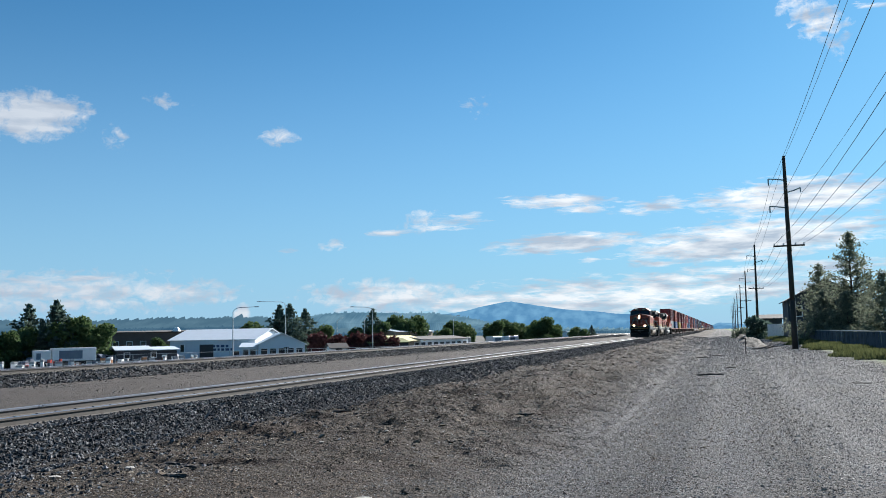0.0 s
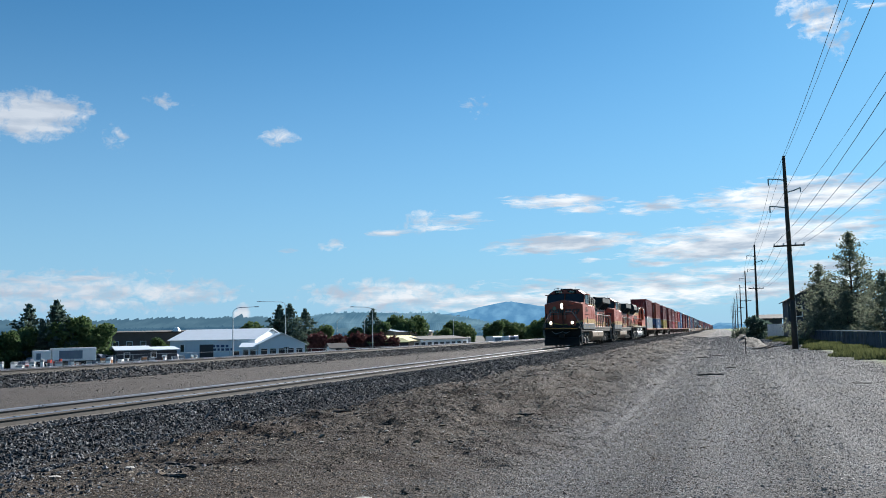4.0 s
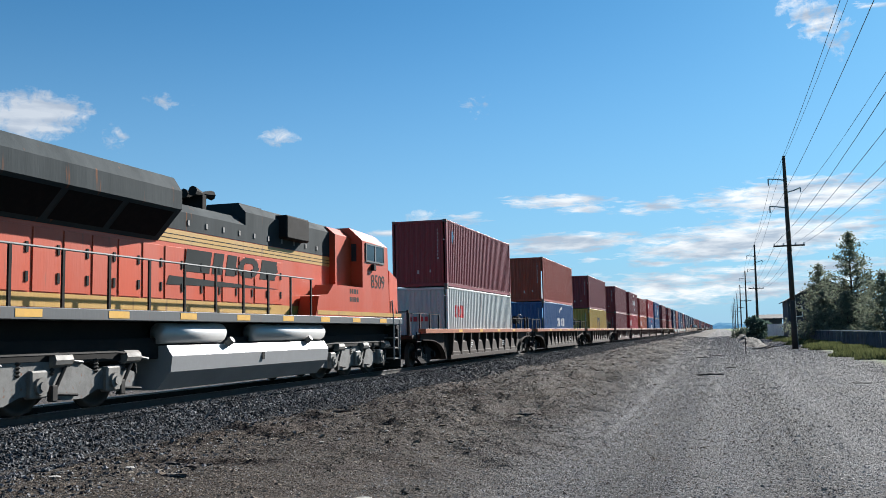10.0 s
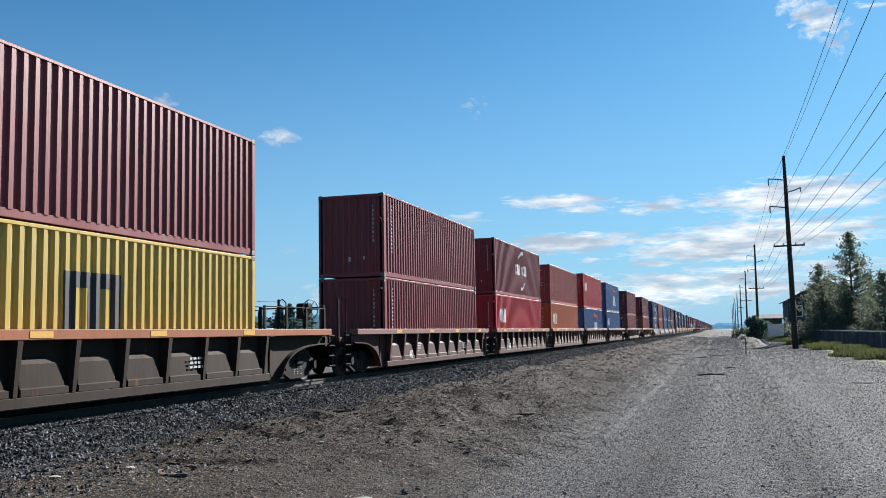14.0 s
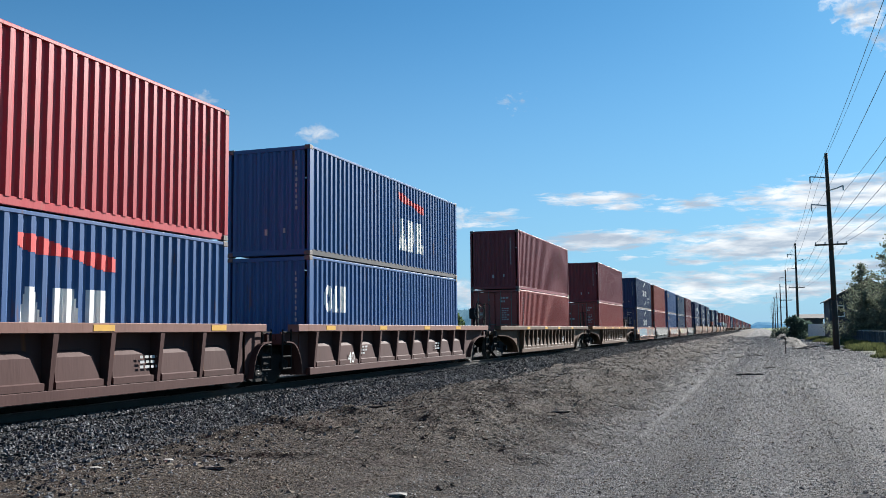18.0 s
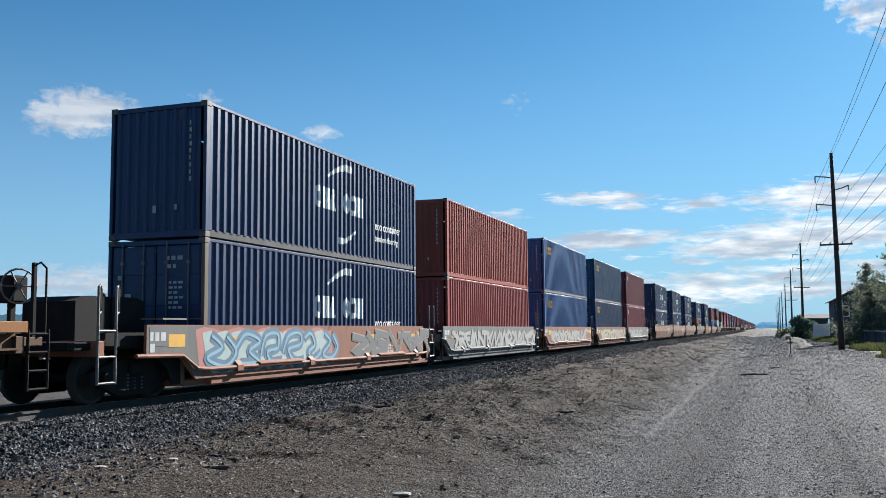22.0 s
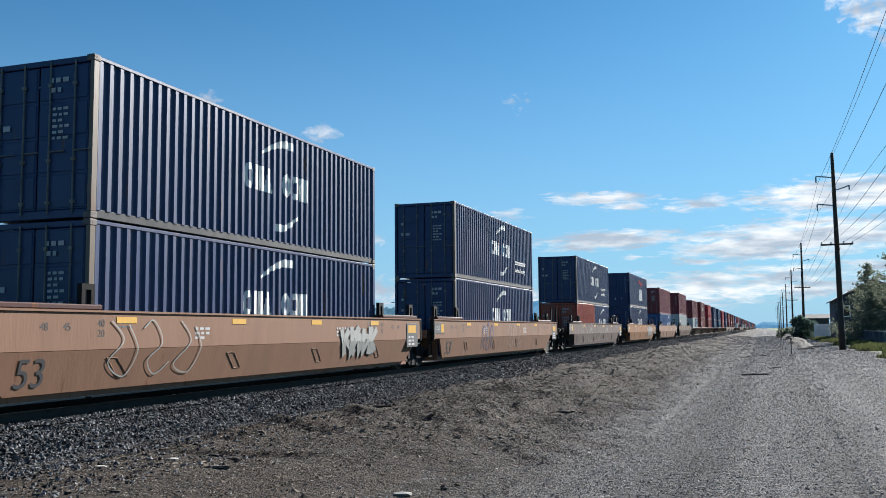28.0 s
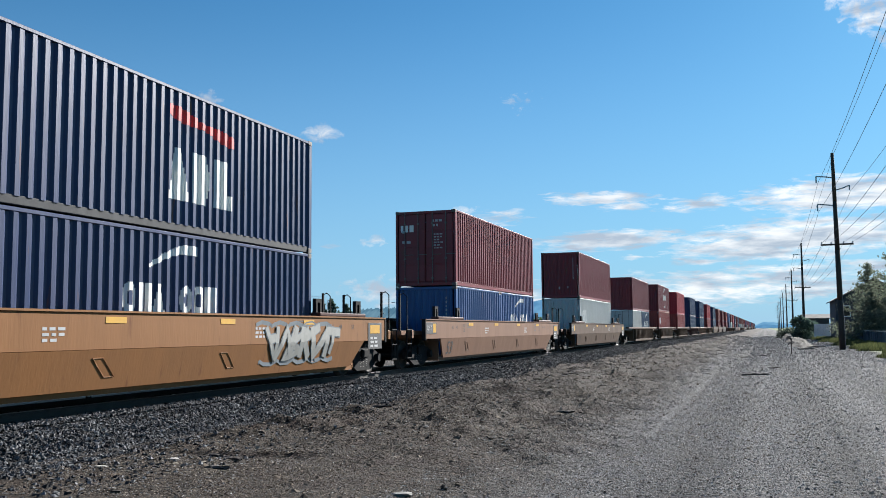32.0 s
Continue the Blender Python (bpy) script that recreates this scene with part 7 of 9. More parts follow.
# wells: place of the container's leading end, car style, half lengths, own trucks, colours, then the load
HC, STD = 2.896, 2.591
WELLS = [
    (221.13, "ribbed", 11.1, 11.1, 1, 1, "umber", "chord", 2, 0, ("grey", "red_row", 0, HC, ""), ("maroon", "small_cyan", 0, 2.85, "")),
    (243.20, "ribbed", 11.1, 11.0, 1, 1, "umber", "chord", 2, 0, ("blue", "arc", 0, HC, ""), ("rust", "", 0, HC, "")),
    (265.01, "ribbed", 11.0, 11.0, 1, 1, "umber", "chord", 2, 0, ("yellow", "dark_m", 0, HC, ""), ("maroon", "column", 0, HC, "")),
    (286.27, "ribbed", 10.3, 8.03, 1, 0, "slate", "slatechord", 0, 0, ("maroon", "column", 0, HC, ""), ("maroon", "column", 0, HC, "")),
    (302.46, "ribbed", 8.03, 8.15, 0, 0, "slate", "slatechord", 0, 0, ("red", "white_row", 0, HC, ""), ("maroon", "arc", 0, HC, "")),
    (318.36, "ribbed", 8.15, 7.95, 0, 0, "slate", "slatechord", 0, 0, ("orange", "white_row", 1, HC, ""), ("brown", "column", 1, STD, "")),
    (334.30, "ribbed", 7.95, 8.15, 0, 0, "slate", "slatechord", 0, 0, ("blue", "flag", 0, HC, ""), ("red", "white_row", 0, HC, "")),
    (350.32, "ribbed", 8.15, 10.2, 0, 1, "slate", "slatechord", 0, 0, ("blue", "white_row", 0, HC, ""), ("blue", "flag", 0, HC, "")),
    (372.06, "ribbed", 11.6, 11.85, 1, 1, "sand", "sand", 1, 0, ("brown", "column", 1, HC, ""), ("maroon", "", 0, HC, "")),
    (395.47, "ribbed", 11.85, 11.6, 1, 1, "sand", "ochre", 2, 0, ("brown", "column", 1, HC, ""), ("maroon", "column", 0, HC, "")),
    (417.24, "slab", 10.3, 7.8, 1, 0, "salmon", "salmon", 0, 1, ("navy", "arc", 1, HC, "print"), ("navy", "arc", 0, HC, "print")),
    (432.65, "slab", 7.8, 7.9, 0, 0, "ash", "ash", 0, 2, ("brown", "", 0, HC, ""), ("rust", "", 0, HC, "")),
    (448.39, "slab", 7.9, 7.8, 0, 0, "salmon", "salmon", 0, 6, ("blue", "yellow_row", 0, HC, ""), ("blue", "yellow_row", 0, HC, "")),
    (463.85, "slab", 7.8, 7.8, 0, 0, "rose", "rose", 0, 9, ("navy", "yellow_row", 1, HC, ""), ("teal", "yellow_row", 1, HC, "")),
    (479.21, "slab", 7.8, 10.2, 0, 1, "ash", "ash", 2, 3, ("maroon", "small_flag", 1, HC, ""), ("maroon", "small_flag", 0, HC, "")),
    (501.20, "tub", 11.8, 10.05, 1, 0, "tan", "tan", 1, 4, ("navy", "arc", 0, HC, ""), ("navy", "arc", 0, HC, "print")),
    (520.90, "tub", 10.05, 9.9, 0, 0, "tan", "tan", 0, 4, ("navy", "arc", 1, HC, ""), ("navy", "arc", 1, HC, "")),
    (540.56, "tub", 9.9, 11.9, 0, 1, "tan", "tan", 0, 5, ("navy", "arc", 1, HC, ""), ("navy", "arc", 1, HC, "print")),
    (564.24, "tub", 11.9, 11.9, 1, 1, "mud", "mud", 2, 7, ("split_red", "", 1, STD, ""), ("navy", "arc", 1, HC, "print")),
    (588.00, "tub", 11.9, 11.9, 1, 1, "ochre", "ochre", 1, 8, ("navy", "arc", 0, HC, ""), ("navy", "flag", 0, HC, "")),
    (611.80, "tub", 11.9, 12.1, 1, 1, "tan", "tan", 0, 0, ("split_blue", "", 0, STD, ""), ("maroon", "door_row", 1, HC, "")),
    (636.20, "tub", 12.1, 12.3, 1, 1, "sand", "sand", 0, 0, ("grey", "white_row", 0, HC, ""), ("maroon", "", 0, HC, "")),
    (660.70, "ribbed", 12.0, 10.3, 1, 1, "sand", "sand", 3, 0, ("split_grey", "", 1, STD, ""), ("maroon", "", 0, HC, "")),
    (681.50, "ribbed", 10.3, 11.2, 1, 1, "sand", "sand", 3, 0, ("brown", "white_row", 0, HC, ""), ("maroon", "arc", 0, HC, "")),
]


def stack(u, lower, upper, far=False):
    """The two containers of a well, the upper resting on the lower."""
    z = 0.33
    c, emblem, doors, h, extra = lower
    if c.startswith("split"):
        a, b = {"split_red": ("rust", "navy"), "split_blue": ("blue", "blue"), "split_grey": ("grey", "teal")}[c]
        aboard(container(a, 6.058, h, bool(doors), "", f"{a} twenty-foot container in the bottom of a well car", far), u, z)
        aboard(container(b, 6.058, h, False, "arc", f"{b} twenty-foot container beside another in a well car", far), u + 6.134, z)
    else:
        aboard(container(c, 12.192, h, bool(doors), emblem, "", far, extra), u, z)
    c2, emblem, doors, h2, extra = upper
    aboard(container(c2, 12.192, h2, bool(doors), emblem, "", far, extra), u, z + h + 0.012)


CAR_WORDS = {"ribbed": "ribbed steel well car carrying stacked containers", "slab": "smooth-sided well car sprayed with graffiti", "tub": "smooth-sided long well car with folded lower sides"}
for i, (u, style, hl, ht, ol, ot, col, ch, brake, art, lower, upper) in enumerate(WELLS):
    far = i >= 22
    words = {"umber": "dark umber", "slate": "dark brown", "sand": "sandy brown", "salmon": "faded orange", "rose": "reddish brown", "ash": "grey primer", "tan": "tan", "mud": "grey-brown", "ochre": "ochre"}[col]
    aboard(well_car(style, hl, ht, bool(ol), bool(ot), col, ch, brake, f"{words} {CAR_WORDS[style]}", far, i, art), u + 6.096)
    stack(u, lower, upper, far)

rng_train = random.Random(21)
u = 704.2
for i in range(46):
    style = "ribbed" if i % 7 < 4 else "tub"
    half = 11.0 if style == "ribbed" else 11.9
    col = rng_train.choice(("umber", "sand", "tan", "slate"))
    aboard(well_car(style, half, half, True, True, col, "sand", 0, f"distant {col} coloured well car with two containers", True, i), u + 6.096)
    c1, c2 = rng_train.choice((("maroon", "brown"), ("navy", "blue"), ("maroon", "maroon"), ("brown", "red"), ("navy", "navy"), ("grey", "maroon")))
    if i == 1 or i == 2:
        c1, c2 = "teal", "navy"
    stack(u, (c1, "", 0, HC, ""), (c2, "", 0, HC, ""), True)
    u += 2 * half + 0.3


# ---- plants ----
def leafage(name, cols, trans=0.35):
    """Leaves: colour varies from leaf to leaf and over the crown; some light comes through."""
    m = bpy.data.materials.new(name)
    m.use_nodes = True
    nt = m.node_tree
    b = nt.nodes["Principled BSDF"]
    b.inputs["Roughness"].default_value = 0.75
    b.inputs["Specular IOR Level"].default_value = 0.2
    geo = nt.nodes.new("ShaderNodeNewGeometry")
    ramp = nt.nodes.new("ShaderNodeValToRGB")
    ramp.color_ramp.elements[0].color, ramp.color_ramp.elements[1].color = (*cols[0], 1), (*cols[1], 1)
    n = nt.nodes.new("ShaderNodeTexNoise")
    n.inputs["Scale"].default_value = 0.5
    nt.links.new(geo.outputs["Position"], n.inputs["Vector"])
    nt.links.new(link_math(nt, "ADD", link_math(nt, "MULTIPLY", geo.outputs["Random Per Island"], 0.6), link_math(nt, "MULTIPLY", n.outputs["Fac"], 0.4)), ramp.inputs[0])
    nt.links.new(ramp.outputs[0], b.inputs["Base Color"])
    tr = nt.nodes.new("ShaderNodeBsdfTranslucent")
    nt.links.new(ramp.outputs[0], tr.inputs[0])
    mix = nt.nodes.new("ShaderNodeMixShader")
    mix.inputs[0].default_value = trans
    nt.links.new(b.outputs[0], mix.inputs[1])
    nt.links.new(tr.outputs[0], mix.inputs[2])
    nt.links.new(mix.outputs[0], nt.nodes["Material Output"].inputs[0])
    return m


M_PINE = leafage("pine needles", ((0.07, 0.09, 0.075), (0.26, 0.28, 0.20)), 0.55)
M_FIR = leafage("fir needles", ((0.035, 0.065, 0.058), (0.12, 0.165, 0.13)), 0.45)
M_LEAF = leafage("broad leaves", ((0.034, 0.066, 0.028), (0.115, 0.165, 0.068)), 0.45)
M_PLUM = leafage("plum leaves", ((0.04, 0.018, 0.02), (0.11, 0.045, 0.045)), 0.35)
M_GRASS = leafage("verge grass", ((0.030, 0.042, 0.018), (0.125, 0.135, 0.055)), 0.35)
M_BARK = paint("bark", (0.07, 0.05, 0.038), 0.95, 0, 0.5, 4.0, streak=True, bump=0.02)


def leaf_cloud(centres, size, rng, flat=0.0):
    """Two crossed small leaves at each centre."""
    n = len(centres)
    c = np.asarray(centres, float)
    v = rng.normal(size=(n, 2, 4, 3))
    a = rng.normal(size=(n, 2, 3))
    a /= np.linalg.norm(a, axis=2, keepdims=True)
    b = rng.normal(size=(n, 2, 3))
    b -= a * (a * b).sum(2, keepdims=True)
    b /= np.linalg.norm(b, axis=2, keepdims=True)
    s = size * (0.6 + 0.8 * rng.random((n, 1, 1)))
    q = np.stack([a * s, b * s * 0.55, -a * s, -b * s * 0.55], 2)
    q[..., 2] *= 1 - flat
    v = (q + c[:, None, None, :]).reshape(-1, 3)
    f = np.arange(n * 8).reshape(-1, 4)
    return v.tolist(), f.tolist()


def trunk_mesh(h, r, limbs, rng):
    bm = bmesh.new()
    k = 5
    for i in range(k):
        z0, z1 = h * i / k, h * (i + 1) / k
        rod(bm, (0.03 * h * math.sin(i) * 0.1, 0, z0), (0.03 * h * math.sin(i + 1) * 0.1, 0, z1), r * (1 - 0.85 * i / k), 8, r * (1 - 0.85 * (i + 1) / k))
    for a, z, l, up in limbs:
        rod(bm, (0, 0, z), (l * math.cos(a), l * math.sin(a), z + up), r * 0.3, 5, r * 0.06)
    return bm


def conifer(h, rad, count, seed, material, loose=0.25, size=0.3, base=0.08, name="conifer_tree", droop=0.25, tufts=False, taper=0.95):
    """A conifer: trunk, whorled limbs and needle clumps along them."""
    rng = np.random.default_rng(seed)
    pts, limbs = [], []
    levels = max(8, int(h / 0.62))
    for i in range(levels):
        t = i / (levels - 1)
        z = h * (base + (0.97 - base) * t)
        reach = rad * (1 - t) ** taper * (0.6 + 0.6 * rng.random()) + 0.14
        nb = 6 if t < 0.55 else (4 if t < 0.8 else 3)
        a0 = rng.random() * 6.28
        for k in range(nb):
            a = a0 + k * 6.283 / nb + (rng.random() - 0.5) * 0.6
            l = reach * (0.65 + 0.5 * rng.random())
            limbs.append((a, z, l, -droop * l + 0.1))
            m = max(3, int(1.7 * count / levels / nb * (1 - 0.75 * t)))
            for _ in range(m):
                q = rng.random() ** 0.55 if not tufts else rng.choice((0.35, 0.62, 0.82, 1.0)) + rng.normal() * 0.04
                pts.append((l * q * math.cos(a) + rng.normal() * loose * (0.3 + q) * 0.6, l * q * math.sin(a) + rng.normal() * loose * (0.3 + q) * 0.6, z - droop * l * q * q + 0.1 * q + rng.normal() * loose * 0.5))
    pts += [(0, 0, h * (0.93 + 0.08 * rng.random())) for _ in range(10)]
    tree = empty(name)
    part("trunk", trunk_mesh(h * 0.95, max(0.09, h * 0.016), limbs, rng), M_BARK, tree)
    v, f = leaf_cloud(pts, size, rng)
    raw_object("crown", v, f, material, tree)
    return tree


def broadleaf(h, rad, count, seed, material, size=0.3, trunk=0.25, name="tree"):
    """A round-headed tree: lobes of leaves on limbs, uneven outline and gaps."""
    rng = np.random.default_rng(seed)
    lobes, limbs = [], []
    nl = 9
    for i in range(nl):
        a = rng.random() * 6.283
        z = h * (trunk + (0.88 - trunk) * (i + 0.5) / nl)
        l = rad * (0.55 - 0.35 * abs(i / nl - 0.4)) * (0.7 + 0.6 * rng.random())
        lobes.append((l * math.cos(a), l * math.sin(a), z, rad * (0.42 + 0.25 * rng.random())))
        limbs.append((a, z * 0.75, l, z * 0.25))
    pts = []
    for k in range(count):
        x, y, z, r = lobes[k % nl]
        d = rng.normal(size=3)
        d /= np.linalg.norm(d)
        q = r * (0.55 + 0.5 * rng.random())
        pts.append((x + d[0] * q, y + d[1] * q, max(0.15 * h * trunk, z + d[2] * q * 0.8)))
    tree = empty(name)
    part("trunk", trunk_mesh(h * 0.8, max(0.08, h * 0.02), limbs, rng), M_BARK, tree)
    v, f = leaf_cloud(pts, size, rng)
    raw_object("crown", v, f, material, tree)
    return tree


TOWN_Z = -2.3


def plant(kind, x, y, z, label, category="tree", group="", turn=0):
    kind.matrix_basis = pose(x, y, z, 0, 0, turn)
    return tagged(kind, label, category, group)


# pines behind the slatted fence
for i, (x, y, h, r, n) in enumerate(((12.4, 96, 10.9, 4.3, 4200), (9.9, 100, 8.0, 3.4, 2900), (13.6, 86, 6.2, 3.4, 2500), (16.8, 92, 8.0, 3.8, 2800), (11.3, 91, 4.8, 3.0, 2200), (15.2, 104, 7.0, 3.4, 2000), (9.7, 95, 5.0, 2.8, 2100))):
    plant(conifer(h, r, int(n * 1.7), 40 + i, M_PINE, 0.34, 0.105, 0.04, "pine_tree", -0.30, True), x, y, -0.2, ("tall" if h > 9 else "bushy") + " dark green pine tree behind the fence", "pine tree", "pines behind the fence", i * 50)

# firs and broadleaf trees of the town across the tracks
fir_a = plant(conifer(9.7, 5.0, 2000, 3, M_FIR, 0.28, 0.30, 0.05, "fir_tree", 0.1, False, 0.68), -105.1, 120, TOWN_Z, "tall dark fir tree beside a storage yard", "fir tree", "town firs")
for x, y, k, turn in ((-100.2, 121, 0.98, 70), (-99.0, 119, 1.04, 140), (-89.0, 175, 1.08, 20), (-87.2, 176, 1.1, 210), (-86.0, 181, 1.0, 100), (-77.6, 200, 1.02, 30), (-102.4, 190, 0.75, 60), (-90.5, 177, 0.85, 160), (-44.0, 330, 0.6, 10)):
    fir_a.scale = (k, k, k)
    copy_thing(fir_a, pose(x, y, TOWN_Z, 0, 0, turn))
fir_a.scale = (1, 1, 1)
oak = plant(broadleaf(7.6, 3.6, 2600, 8, M_LEAF, 0.34, 0.12, "broadleaf_tree"), -96.6, 120, TOWN_Z, "rounded green broadleaf tree in the town", "tree", "town trees")
for x, y, k, turn in ((-94.2, 123, 0.85, 40), (-103.2, 117, 0.8, 90), (-101.5, 111, 0.72, 10), (-122.0, 160, 0.95, 30), (-119, 156, 0.8, 200), (-103.0, 152, 0.55, 260), (-97.0, 178, 0.95, 120), (-93.8, 176, 0.75, 30),
                      (-84.0, 186, 0.8, 10), (-80.0, 195, 0.75, 80), (-76.0, 200, 0.9, 33), (-74.0, 208, 1.12, 140), (-72.0, 212, 1.1, 10), (-70.5, 214, 0.9, 70), (-67.1, 232, 0.95, 120), (-65.5, 236, 0.9, 220),
                      (-60.5, 250, 0.95, 15), (-58.5, 258, 1.0, 190), (-56.0, 262, 0.85, 60), (-54.0, 265, 0.75, 300), (-45.0, 240, 1.02, 20), (-46.8, 243, 0.9, 110), (-43.4, 244, 0.85, 200), (-50.5, 290, 0.8, 0), (-47.0, 310, 0.7, 40), (-42.5, 300, 0.6, 90), (-88, 195, 0.85, 77), (-68, 225, 0.7, 0)):
    oak.scale = (k, k, k)
    copy_thing(oak, pose(x, y, TOWN_Z, 0, 0, turn))
oak.scale = (1, 1, 1)
plum = plant(broadleaf(4.2, 2.4, 1200, 9, M_PLUM, 0.3, 0.1, "plum_tree"), -72.5, 158, TOWN_Z, "dark red-leaved plum tree by the street", "tree", "plum trees")
for x, y, k, turn in ((-70.0, 160, 0.9, 40), (-68.0, 164, 1.0, 90), (-66.0, 166, 0.85, 140), (-64.4, 168, 0.95, 10), (-73.6, 162, 0.8, 200), (-62.5, 170, 0.8, 55)):
    plum.scale = (k, k, k)
    copy_thing(plum, pose(x, y, TOWN_Z, 0, 0, turn))
plum.scale = (1, 1, 1)


def grass_verge():
    rng = np.random.default_rng(6)
    pts = []
    for _ in range(15000):
        y = 32 + 105 * rng.random() ** 1.5
        edge = 6.5 + 0.6 * math.sin(y * 0.33) + 0.4 * math.sin(y * 0.9)
        x = edge + (8.5 - edge) * rng.random() ** 0.8
        hgt = 0.10 + 0.38 * rng.random() * (0.5 + 0.5 * abs(math.sin(y * 0.27 + 1))) * min(1, (x - edge) * 1.6 + 0.25)
        pts.append((x, y, land(x, y), hgt))
    verts, faces = [], []
    for x, y, z, h in pts:
        for _ in range(2):
            a = rng.random() * 3.14
            w = 0.05 + 0.06 * rng.random()
            dx, dy = w * math.cos(a), w * math.sin(a)
            lx, ly = (rng.random() - 0.5) * h * 0.8, (rng.random() - 0.5) * h * 0.8
            k = len(verts)
            verts += [(x - dx, y - dy, z - 0.03), (x + dx, y + dy, z - 0.03), (x + dx * 0.5 + lx * 0.6, y + ly * 0.6, z + h * 0.65), (x + lx, y + ly, z + h)]
            faces.append((k, k + 1, k + 2, k + 3))
    ob = raw_object("grass", verts, faces, M_GRASS)
    tagged(ob, "yellow-green tufted grass along the fence", "grass", kind="stuff")


grass_verge()

# ---- utility poles and wires ----
M_WIRE = plain("weathered wire", (0.12, 0.14, 0.17), 0.5, 0.4)
M_INSUL = plain("grey insulator", (0.30, 0.31, 0.33), 0.3)
POLE_Y = [-3, 73, 150, 218, 290, 360, 430, 500, 570]


def pole_at(i):
    y = POLE_Y[i]
    return 5.35 + 0.0045 * (y - 73), y


LEFT_ARMS, RIGHT_ARMS, LOW_ARM = (12.75, 10.65), (11.8,), 7.75


def utility_pole():
    p = empty("utility_pole")
    bm = bmesh.new()
    for k in range(4):
        rod(bm, (0.0, 0, 3.65 * k), (0.0, 0, 3.65 * (k + 1)), 0.23 - 0.028 * k, 12, 0.23 - 0.028 * (k + 1))
    part("pole", bm, M_POLE, p, "", True)
    for z in LEFT_ARMS:
        a = part("arm", pipe([(-0.1, 0, z), (-0.7, 0, z + 0.1), (-1.2, 0, z + 0.16)], 0.045), M_INSUL, p)
        part("insulator", rod(bmesh.new(), (-1.2, 0, z + 0.16), (-1.2, 0, z - 0.35), 0.05, 8), M_INSUL, a)
    for z in RIGHT_ARMS:
        a = part("arm", pipe([(0.1, 0, z), (0.6, 0, z + 0.12), (1.05, 0, z + 0.3)], 0.045), M_INSUL, p)
        part("insulator", rod(bmesh.new(), (1.05, 0, z + 0.3), (1.05, 0, z - 0.05), 0.05, 8), M_INSUL, a)
    ca = part("crossarm", cube(-1.12, 1.12, -0.06, 0.06, LOW_ARM - 0.06, LOW_ARM + 0.06, 0.01), M_POLE, p)
    for x in (-1.05, -0.4, 0.45, 1.05):
        part("insulator", rod(bmesh.new(), (x, 0, LOW_ARM + 0.06), (x, 0, LOW_ARM + 0.22), 0.055, 8, 0.03), M_INSUL, ca)
    part("ground_wire", pipe([(0.2, -0.12, 0.0), (0.16, -0.1, 7.0)], 0.012), M_INSUL, p)
    return tagged(p, "tall dark wooden utility pole with crossarms and wires", "utility pole", "utility poles")


first = utility_pole()
x0, y0 = pole_at(0)
first.matrix_basis = pose(x0, y0, 0, 0, 0, 0)
for i in range(1, len(POLE_Y)):
    x, y = pole_at(i)
    copy_thing(first, pose(x, y, 0.0, 0.4 if i == 1 else 0, -0.5 if i == 1 else 0.3, 0))


def wire(name, off_x, z, sag, r, label):
    for i in range(len(POLE_Y) - 1):
        (xa, ya), (xb, yb) = pole_at(i), pole_at(i + 1)
        pts = []
        for k in range(13):
            t = k / 12
            pts.append((xa + (xb - xa) * t + off_x, ya + (yb - ya) * t, z - 4 * sag * t * (1 - t)))
        ob = mesh_object(name, pipe(pts, r, 5), M_WIRE)
        tagged(ob, label, "cable", "overhead cables")


wire("power_cable", 0.0, 14.6, 0.7, 0.011, "thin grey power cable slung between the pole tops")
for z in LEFT_ARMS:
    wire("power_cable", -1.2, z - 0.35, 0.9, 0.011, "thin grey power cable slung between pole arms")
wire("power_cable", 1.05, 11.75, 0.9, 0.011, "thin grey power cable slung between pole arms")
for x in (-1.05, -0.4, 0.45, 1.05):
    wire("power_cable", x, LOW_ARM + 0.2, 0.8, 0.010, "thin grey cable slung between the low crossarms")

# ---- fence and house beyond the road ----
M_SLAT = paint("dark blue-grey fence slats", (0.035, 0.048, 0.066), 0.85, 0, 0.4, 3.0, (0.04, 0.042, 0.045), vary=0.25)
M_GALV = paint("galvanised pipe", (0.45, 0.46, 0.47), 0.45, 0.6, 0.3, 4.0)
fence = empty("slatted_fence", pose(8.7, 0, 0.05))
slat_me = take(cube(-0.012, 0.012, -0.115, 0.115, 0.04, 1.2), M_SLAT, "slat")
post_me = take(rod(bmesh.new(), (0.04, 0, 0), (0.04, 0, 1.28), 0.03, 8), M_GALV, "post")
rngf = random.Random(9)
for k in range(29):
    shared("post", post_me, None, fence, pose(0, 36 + k * 3.5, 0))
y = 36.0
for k in range(290):
    shared("slat", slat_me, None, fence, pose(rngf.uniform(-0.01, 0.01), y, rngf.uniform(-0.02, 0.02), 0, rngf.uniform(-2, 2), 0))
    y += 0.245
bm = bmesh.new()
while y < 135:
    box(bm, -0.012, 0.012, y - 0.115, y + 0.115, 0.04, 1.2)
    y += 0.245
tagged(part("slat", bm, M_SLAT, fence, "distant fence slats"), kind="stuff")
part("top_rail", pipe([(0.04, 36, 1.26), (0.04, 135, 1.26)], 0.025), M_GALV, fence)
tagged(fence, "low chain-link fence with dark blue-grey privacy slats", "fence")

